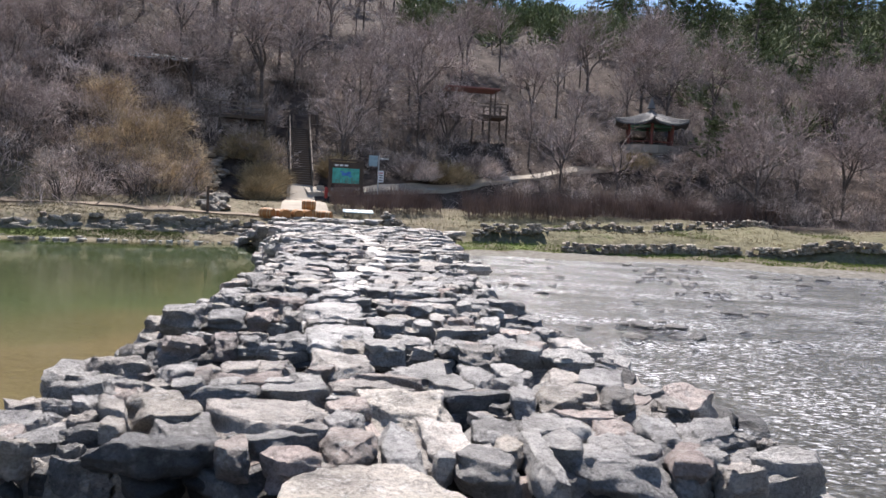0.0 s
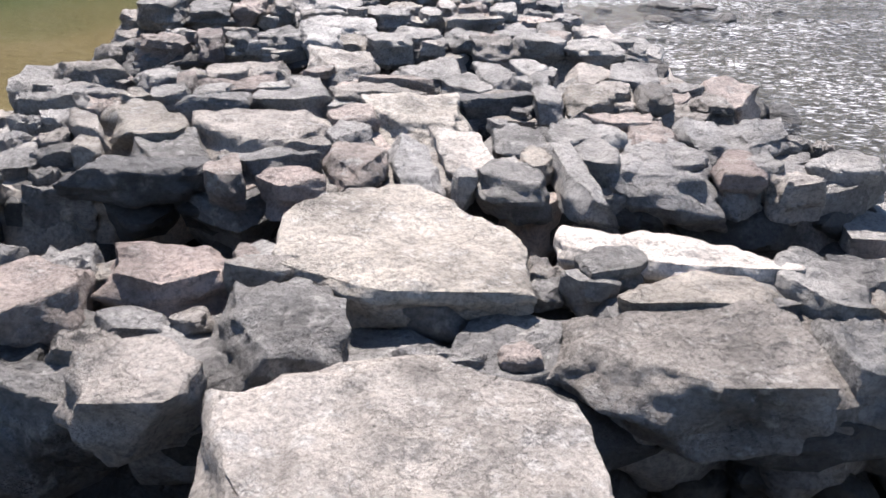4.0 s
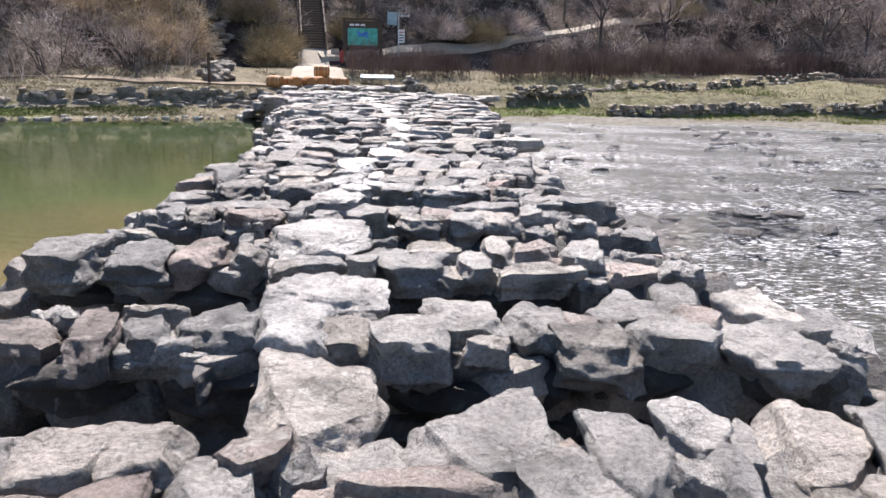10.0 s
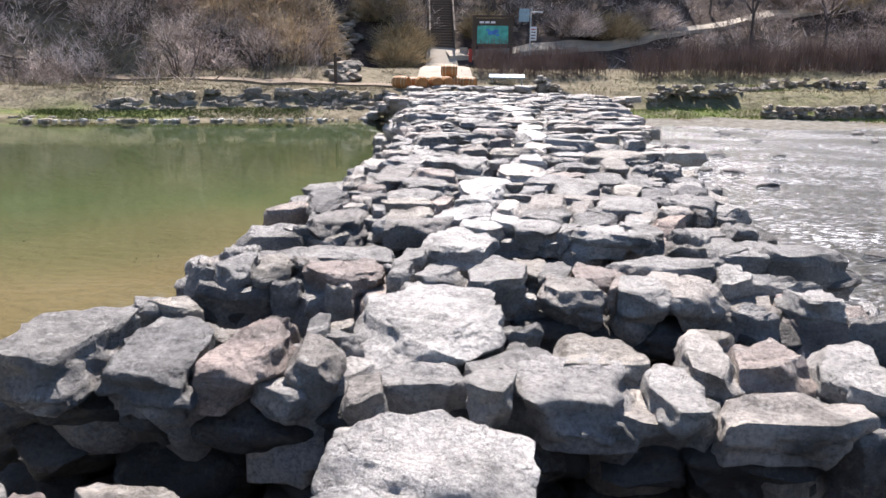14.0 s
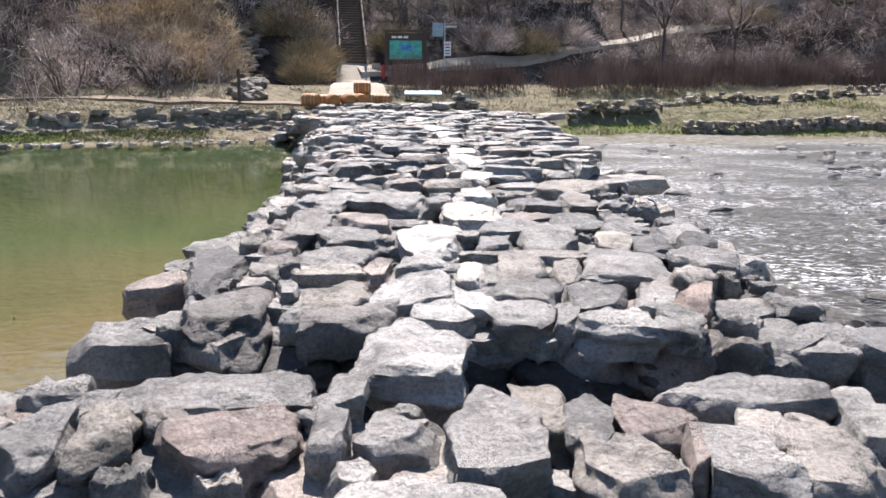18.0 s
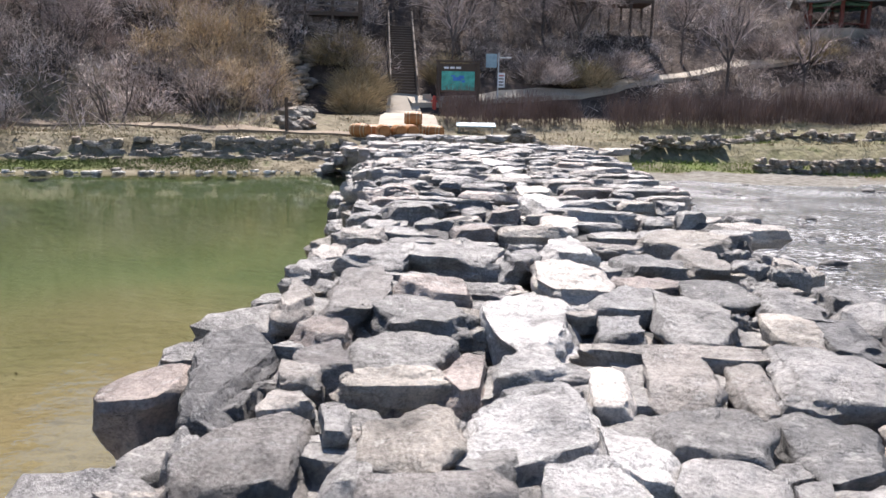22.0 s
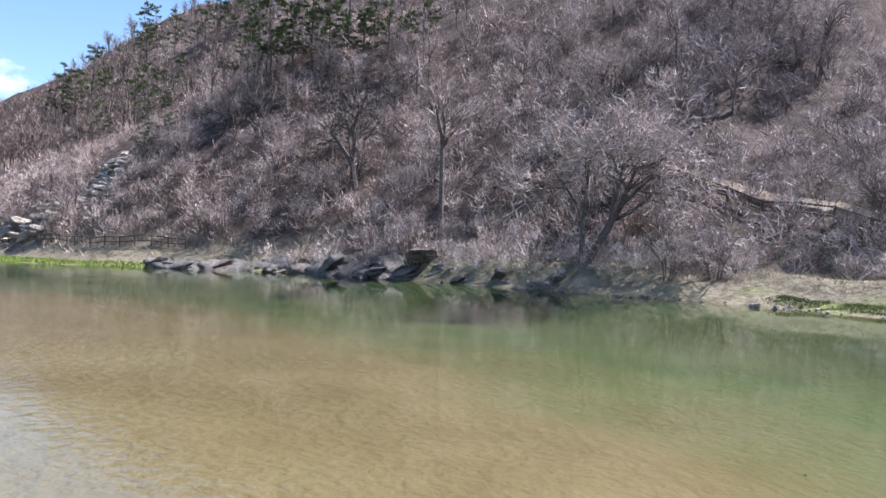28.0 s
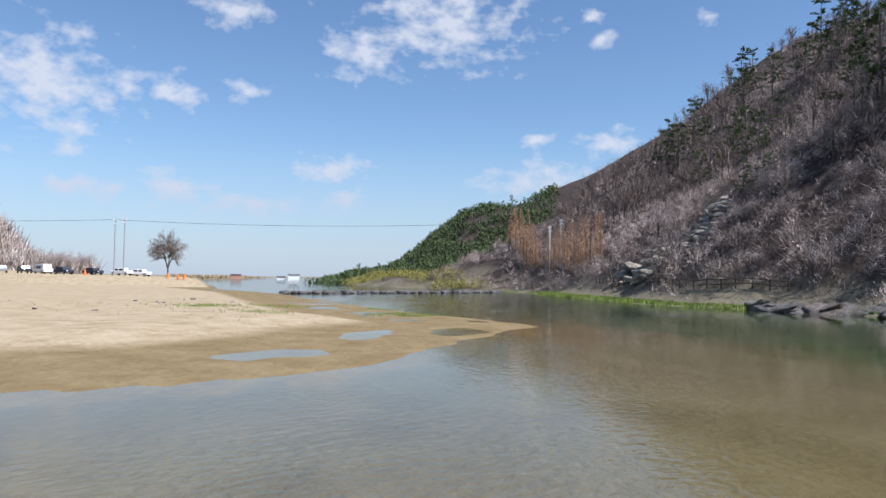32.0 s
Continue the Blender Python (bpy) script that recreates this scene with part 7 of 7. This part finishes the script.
def bush(name, x, y, rx, ry, h, mat, label, n=2600, w=0.03, seed_=1, droop=0.25, lean=0.6):
    """A dense clump of thin stems."""
    g = np.random.RandomState(seed_)
    t = Twigs()
    a, rr = g.uniform(0, 6.28, n), np.sqrt(g.uniform(0, 1, n))
    ox, oy = np.cos(a) * rr, np.sin(a) * rr
    top = h * np.sqrt(np.maximum(0.05, 1 - 0.8 * rr * rr)) * g.uniform(0.5, 1.12, n)
    p = np.stack([ox * rx, oy * ry, g.uniform(0.0, 0.8, n) * top], 1)
    d = units(np.stack([ox * 0.5 + g.normal(size=n) * lean, oy * 0.5 + g.normal(size=n) * lean, np.ones(n)], 1))
    q = p + d * (top - p[:, 2])[:, None]
    side = units(np.cross(d, g.normal(size=(n, 3))))
    ww = w * g.uniform(0.7, 1.4, n)
    t.blades(p, q, ww, side)
    e = q + units(d + np.stack([ox, oy, np.full(n, -droop * 2)], 1)) * (0.3 * h * g.uniform(0.3, 1, n))[:, None]
    t.blades(p + (q - p) * 0.6, e, ww * 0.8, side)
    root = new(name)
    ob = new("foliage", t.mesh("foliage", mat))
    ob.parent = root
    root.matrix_basis = pose(x, y, gh(x, y))
    return tagged(root, label, "shrub")


GOLD = [tree_kind(dict(seed_=70 + k, height=4.0, r=0.028, depth=2, spread=0.7, lift=0.02, fan=2, stems=13, twig_r=0.011, trunk_share=0.3), M_GOLD) for k in range(3)]
for k, (x, y, sc) in enumerate(((-14.2, 49.2, 0.72), (-13.0, 51.4, 0.85), (-15.4, 50.8, 0.9), (-14.4, 53.2, 1.0), (-17.0, 52.6, 1.05), (-16.2, 55.2, 1.1), (-18.6, 50.6, 0.8), (-19.4, 54.6, 1.1))):
    plant("golden_bush", GOLD[k % 3], "golden-brown bush of dry arching stems on the bank", "shrub", x, y, 57 * k, sc, "golden bushes on the bank")
    bush("golden_bush", x, y, 1.5 * sc, 1.4 * sc, 2.6 * sc, M_GOLD, "low golden-brown tussock of dry stems", 420, 0.026, 1 + k, 0.35, 0.7)
bush("shrub_clump", -9.0, 56.2, 1.5, 1.6, 2.3, M_OLIVE, "rounded olive-brown shrub beside the stairs", 2400, 0.026, 3, 0.05, 1.1)
bush("shrub_clump", -8.7, 53.3, 1.2, 1.4, 1.9, M_OLIVE, "rounded brown shrub beside the concrete ramp", 2000, 0.026, 4, 0.05, 1.1)
bush("shrub_clump", -10.8, 59.0, 2.0, 1.6, 2.4, M_OLIVE, "dull green evergreen shrub on the slope", 2600, 0.032, 5, 0.05, 1.1)
for k, (x, y, rx) in enumerate(((1.8, 61.5, 1.7), (4.6, 62.8, 1.8), (7.2, 65.0, 1.8), (-4.2, 59.6, 1.3), (18.5, 69.5, 2.2), (21.5, 69.3, 2.2), (27.0, 70.3, 2.4))):
    bush("shrub_clump", x, y, rx, rx * 0.9, 2.1, M_OLIVE if k % 2 else M_BRUSH, "rounded olive-brown shrub behind the path", 2000, 0.03, 10 + k, 0.05, 1.1)


def hedge(line, depth_, h, label, seed_):
    g = np.random.RandomState(seed_)
    x0, y0 = line[0]
    z0 = gh(x0, y0)
    root = new("hedge")
    for (ax, ay), (bx, by) in zip(line, line[1:]):
        ln = math.hypot(bx - ax, by - ay)
        clumps = max(1, round(ln / 1.2))
        for c in range(clumps):
            t = Twigs()
            k = int(ln * 330 / clumps)
            u, v = (c + g.uniform(-0.1, 1.1, k)) / clumps, g.uniform(-0.5, 0.5, k) * depth_
            px, py = ax + (bx - ax) * u - (by - ay) / ln * v, ay + (by - ay) * u + (bx - ax) / ln * v
            hh = h * g.uniform(0.55, 1.08, k) * (0.9 + 0.12 * np.sin(px * 1.7))
            lo = g.uniform(0, 0.5, k) * hh
            p = np.stack([px - x0, py - y0, lo + ground_height(px, py) - z0], 1)
            d = units(np.stack([g.normal(size=k) * 0.22, g.normal(size=k) * 0.22, np.ones(k)], 1))
            t.blades(p, p + d * (hh - lo)[:, None], 0.028 * g.uniform(0.7, 1.3, k), units(np.cross(d, g.normal(size=(k, 3)))))
            ob = new("clump", t.mesh("clump", M_HEDGE))
            ob.parent = root
    root.matrix_basis = pose(x0, y0, z0)
    return tagged(root, label, "hedge")


hedge([(-3.6, 50.0), (-0.3, 51.2), (3.2, 52.8)], 2.0, 2.0, "dark leafless hedge of upright twigs beside the ramp", 31)
hedge([(5.2, 52.6), (11, 54.6), (17, 56.6), (24, 58.8), (32, 61.0)], 2.0, 2.3, "long dark leafless hedge along the grassy bank", 32)
# grass
spots = scatter(5200, (-32, -4), (33, 45), lambda x, y, d: (d > 0.7) & (d < 2.3) & (np.sin(x * 0.9) + np.sin(x * 0.37 + 1) > -0.5), 0.6, 1.3, 3)
tuft_field("bank_grass", "fresh green grass on the bench below the wall", spots, M_MOSS, 0.15, 0.03, 8, "grass", 0.9, 8)
spots = scatter(5000, (4, 34), (42, 54), lambda x, y, d: ((d > 0.2) & (d < 2.6)) | ((d > 0) & (d < 9) & (np.sin(x * 0.7) + np.sin(y * 0.9) > 1.2)), 0.6, 1.3, 4)
tuft_field("bank_grass", "fresh green grass along the river bank", spots, M_GRASS, 0.2, 0.03, 4, "grass", 0.5, 9)
spots = scatter(6500, (-36, -7), (38, 52), lambda x, y, d: (d > 0.3) & (d < 10), 0.5, 1.4, 15)
tuft_field("bank_turf", "low brown and green turf on the bank above the wall", spots, M_TURF, 0.12, 0.035, 6, "grass", 1.0, 16)
spots = scatter(9000, (-60, 40), (20, 60), lambda x, y, d: (d > 2.8) & (d < 13), 0.5, 1.4, 5)
tuft_field("dry_grass", "dry straw-coloured grass on the bank", spots, M_STRAW, 0.26, 0.03, 4, "grass", 0.7, 10)
spots = scatter(4200, (-130, -66), (-45, 16), lambda x, y, d: (d > 0.4) & (d < 3), 0.7, 1.4, 6)
tuft_field("bank_grass", "bright green grass strip along the far shore", spots, M_GRASS, 0.35, 0.09, 3, "grass", 0.5, 11)
spots = []
for cx, cy, rr, n in ((-44, -16, 3.0, 260), (-38, -28, 2.5, 160), (-47, -30, 3, 120), (-34, -20, 2.5, 60), (-50, -22, 2, 90)):
    spots += [(cx + trnd.gauss(0, rr * 0.5), cy + trnd.gauss(0, rr * 0.5), trnd.uniform(0.6, 1.3)) for k in range(n)]
tuft_field("sand_grass", "green grass tufts on the sand bank", spots, M_GRASS, 0.22, 0.05, 5, "grass", 0.6, 12)
spots = [(trnd.uniform(-52, -26), trnd.uniform(-42, -13), trnd.uniform(0.5, 1.2)) for k in range(500)]
tuft_field("dry_grass", "dry stalks and drift on the sand bank", spots, M_STRAW, 0.2, 0.04, 4, "grass", 1.0, 13)


# ---- far down the valley ----
M_GLASS = tint("car_glass", (0.03, 0.035, 0.04), 0.15)
M_TYRE = tint("tyre", (0.03, 0.03, 0.03), 0.85)
M_CONE = tint("orange_plastic", (0.75, 0.18, 0.03), 0.5)


def car(x, y, z, turn, mat, label, van=False):
    root = new("van" if van else "car")
    L, W = (4.9, 1.9) if van else (4.3, 1.8)
    bm = bmesh.new()
    box_bm(bm, -L / 2, L / 2, -W / 2, W / 2, 0.35, 0.95 if not van else 1.1, bevel=0.12)
    part("body", bm, mat, root)
    bm = bmesh.new()
    r = bmesh.ops.create_cube(bm, size=1.0)
    for v in r["verts"]:
        top = v.co.z > 0
        v.co = Vector((v.co.x * (L * (0.86 if van else 0.62)) * (0.72 if top and not van else 0.94) - (0.1 if van else 0.15), v.co.y * W * (0.82 if top else 0.94), 0.9 + (1.05 if van else 0.55) * (1 if top else 0)))
    bmesh.ops.bevel(bm, geom=bm.edges[:], offset=0.06, segments=1, affect="EDGES")
    part("cabin", bm, mat, root)
    for sy in (-1, 1):
        for k in range(2):
            u = -0.75 + k * 1.15
            bm = bmesh.new()
            box_bm(bm, u - 0.45, u + 0.45, sy * W * 0.46 - 0.03, sy * W * 0.46 + 0.03, 1.0, 1.36 if not van else 1.6)
            part("side_window", bm, M_GLASS, root)
        for sx in (-1, 1):
            w = rod("wheel", M_TYRE, root, (sx * L * 0.31, sy * W * 0.42, 0.33), (sx * L * 0.31, sy * W * 0.52, 0.33), 0.33, sides=16)
            rod("rim", M_STEEL, w, (sx * L * 0.31, sy * W * 0.521, 0.33), (sx * L * 0.31, sy * W * 0.53, 0.33), 0.2, sides=12)
    for sx in (-1, 1):
        bm = bmesh.new()
        box_bm(bm, sx * L * 0.5 - 0.03, sx * L * 0.5 + 0.01, -W * 0.4, -W * 0.2, 0.62, 0.8)
        part("headlight", bm, M_PALE, root)
    root.matrix_basis = pose(x, y, z, 0, 0, turn)
    return tagged(root, label, "van" if van else "car", "cars in the car park")


M_CARW, M_CARD, M_CARB = tint("white_car_paint", (0.8, 0.8, 0.8), 0.25), tint("dark_car_paint", (0.04, 0.045, 0.06), 0.25), tint("silver_car_paint", (0.42, 0.45, 0.48), 0.3, 0.5)
CARPARK = [(151.2, M_CARD, "dark grey parked car"), (149.2, M_CARB, "silver parked car"), (147.9, M_CARD, "dark blue parked car"), (146.8, M_CARW, "white parked van"), (145.6, M_CARD, "black parked car"), (143.8, M_CARD, "black parked car"), (142.0, M_CARW, "white parked car"), (140.8, M_CARW, "white parked car")]
for k, (az, mat, label) in enumerate(CARPARK):
    r = 168 + 5 * (k % 2)
    x, y = -1 - r * math.sin(radians(az)), 10.5 + r * math.cos(radians(az))
    car(x, y, gh(x, y), 55 + 8 * k, mat, label + " beside the river bank", "van" in label)
for az in (151.5, 144.3, 139.0, 138.3, 137.9):
    x, y = -1 - 158 * math.sin(radians(az)), 10.5 + 158 * math.cos(radians(az))
    root = new("traffic_cone")
    rod("cone", M_CONE, root, (0, 0, 0.05), (0, 0, 1.0), 0.3, 0.08, 10)
    box_part("base", M_CONE, root, -0.35, 0.35, -0.35, 0.35, 0, 0.06)
    root.matrix_basis = pose(x, y, gh(x, y))
    tagged(root, "orange traffic cone at the edge of the car park", "traffic cone", "cones at the car park")


def utility_pole(x, y, h, label, lean=0.0, mat=None):
    root = new("utility_pole")
    rod("shaft", mat or M_STEEL, root, (0, 0, -0.5), (lean, 0, h), 0.16, 0.10, 10)
    for z in (h - 0.5, h - 1.2):
        box_part("crossarm", M_STEEL, root, -1.1, 1.1, -0.06, 0.06, z, z + 0.12)
        for k in (-1, -0.4, 0.4, 1):
            rod("insulator", M_PALE, root, (k, 0, z + 0.12), (k, 0, z + 0.35), 0.06, sides=8)
    root.matrix_basis = pose(x, y, gh(x, y), 0, 0, 35)
    return tagged(root, label, "utility pole")


def polar(az, r):
    return -1 - r * math.sin(radians(az)), 10.5 + r * math.cos(radians(az))


p1, p2 = polar(142.5, 162), polar(141.9, 165)
utility_pole(*p1, 11.0, "grey utility pole with crossarms beside the car park")
utility_pole(*p2, 11.4, "grey utility pole standing close to another")
p3, p4 = polar(110.6, 152), polar(111.4, 154)
utility_pole(*p3, 9.5, "pale utility pole in front of the rust-brown trees")
utility_pole(*p4, 9.0, "slim pale utility pole beside another", mat=M_PALE)


def cable(name, a, b, sag, label):
    bm = bmesh.new()
    a, b = Vector(a), Vector(b)
    pts = [a.lerp(b, k / 24) - Vector((0, 0, sag * 4 * (k / 24) * (1 - k / 24))) for k in range(25)]
    for p, q in zip(pts, pts[1:]):
        r = bmesh.ops.create_cone(bm, cap_ends=False, segments=4, radius1=0.03, radius2=0.03, depth=(q - p).length)
        bmesh.ops.transform(bm, matrix=Matrix.Translation((p + q) / 2) @ (q - p).to_track_quat("Z", "Y").to_matrix().to_4x4(), verts=r["verts"])
    ob = part(name, bm, M_TYRE, None)
    return tagged(ob, label, "power cable")


cable("power_cable", (*p1, gh(*p1) + 10.8), (*p3, gh(*p3) + 9.2), 1.2, "thin dark power cable strung between two poles over the river")
cable("power_cable", (*p1, gh(*p1) + 10.8), (p1[0] + 40, p1[1] - 90, gh(*p1) + 11.5), 0.8, "thin dark power cable running off past the car park")
# distant buildings
for az, r, w, h, mat, label in ((134.4, 560, 7, 3.0, M_BRICK, "distant low brick building on the plain"), (130.3, 560, 8, 4, M_PALE, "distant white building on the plain"), (131.2, 570, 6, 2.5, M_PALE, "distant low white shed on the plain"),
                                (122.5, 900, 16, 9, M_PALE, "tiny white building far away on the plain")):
    x, y = polar(az, r)
    root = new("building")
    box_part("wall", mat, root, -w / 2, w / 2, -4, 4, -1, h)
    box_part("roof", M_TILE, root, -w / 2 - 0.4, w / 2 + 0.4, -4.4, 4.4, h, h + 0.5)
    for k in range(4):
        box_part("window", M_GLASS, root, -w / 2 + w * (k + 0.3) / 4, -w / 2 + w * (k + 0.7) / 4, 4.0, 4.06, h * 0.4, h * 0.7)
    root.matrix_basis = pose(x, y, gh(x, y), 0, 0, az)
    tagged(root, label, "building", "distant buildings")
spots = []
az_, r_ = np.radians(np.random.RandomState(7).uniform(119, 139, 2600)), np.random.RandomState(8).uniform(330, 900, 2600)
fx, fy = -1 - r_ * np.sin(az_), 10.5 + r_ * np.cos(az_)
ok = ground_height(fx, fy) > 0.2
spots = np.stack([fx, fy, np.random.RandomState(9).uniform(0.5, 1.2, 2600)], 1)[ok]
tuft_field("far_reeds", "pale reeds and low trees on the far plain", spots, M_STRAW, 3.0, 0.9, 4, "reeds", 0.5, 14)
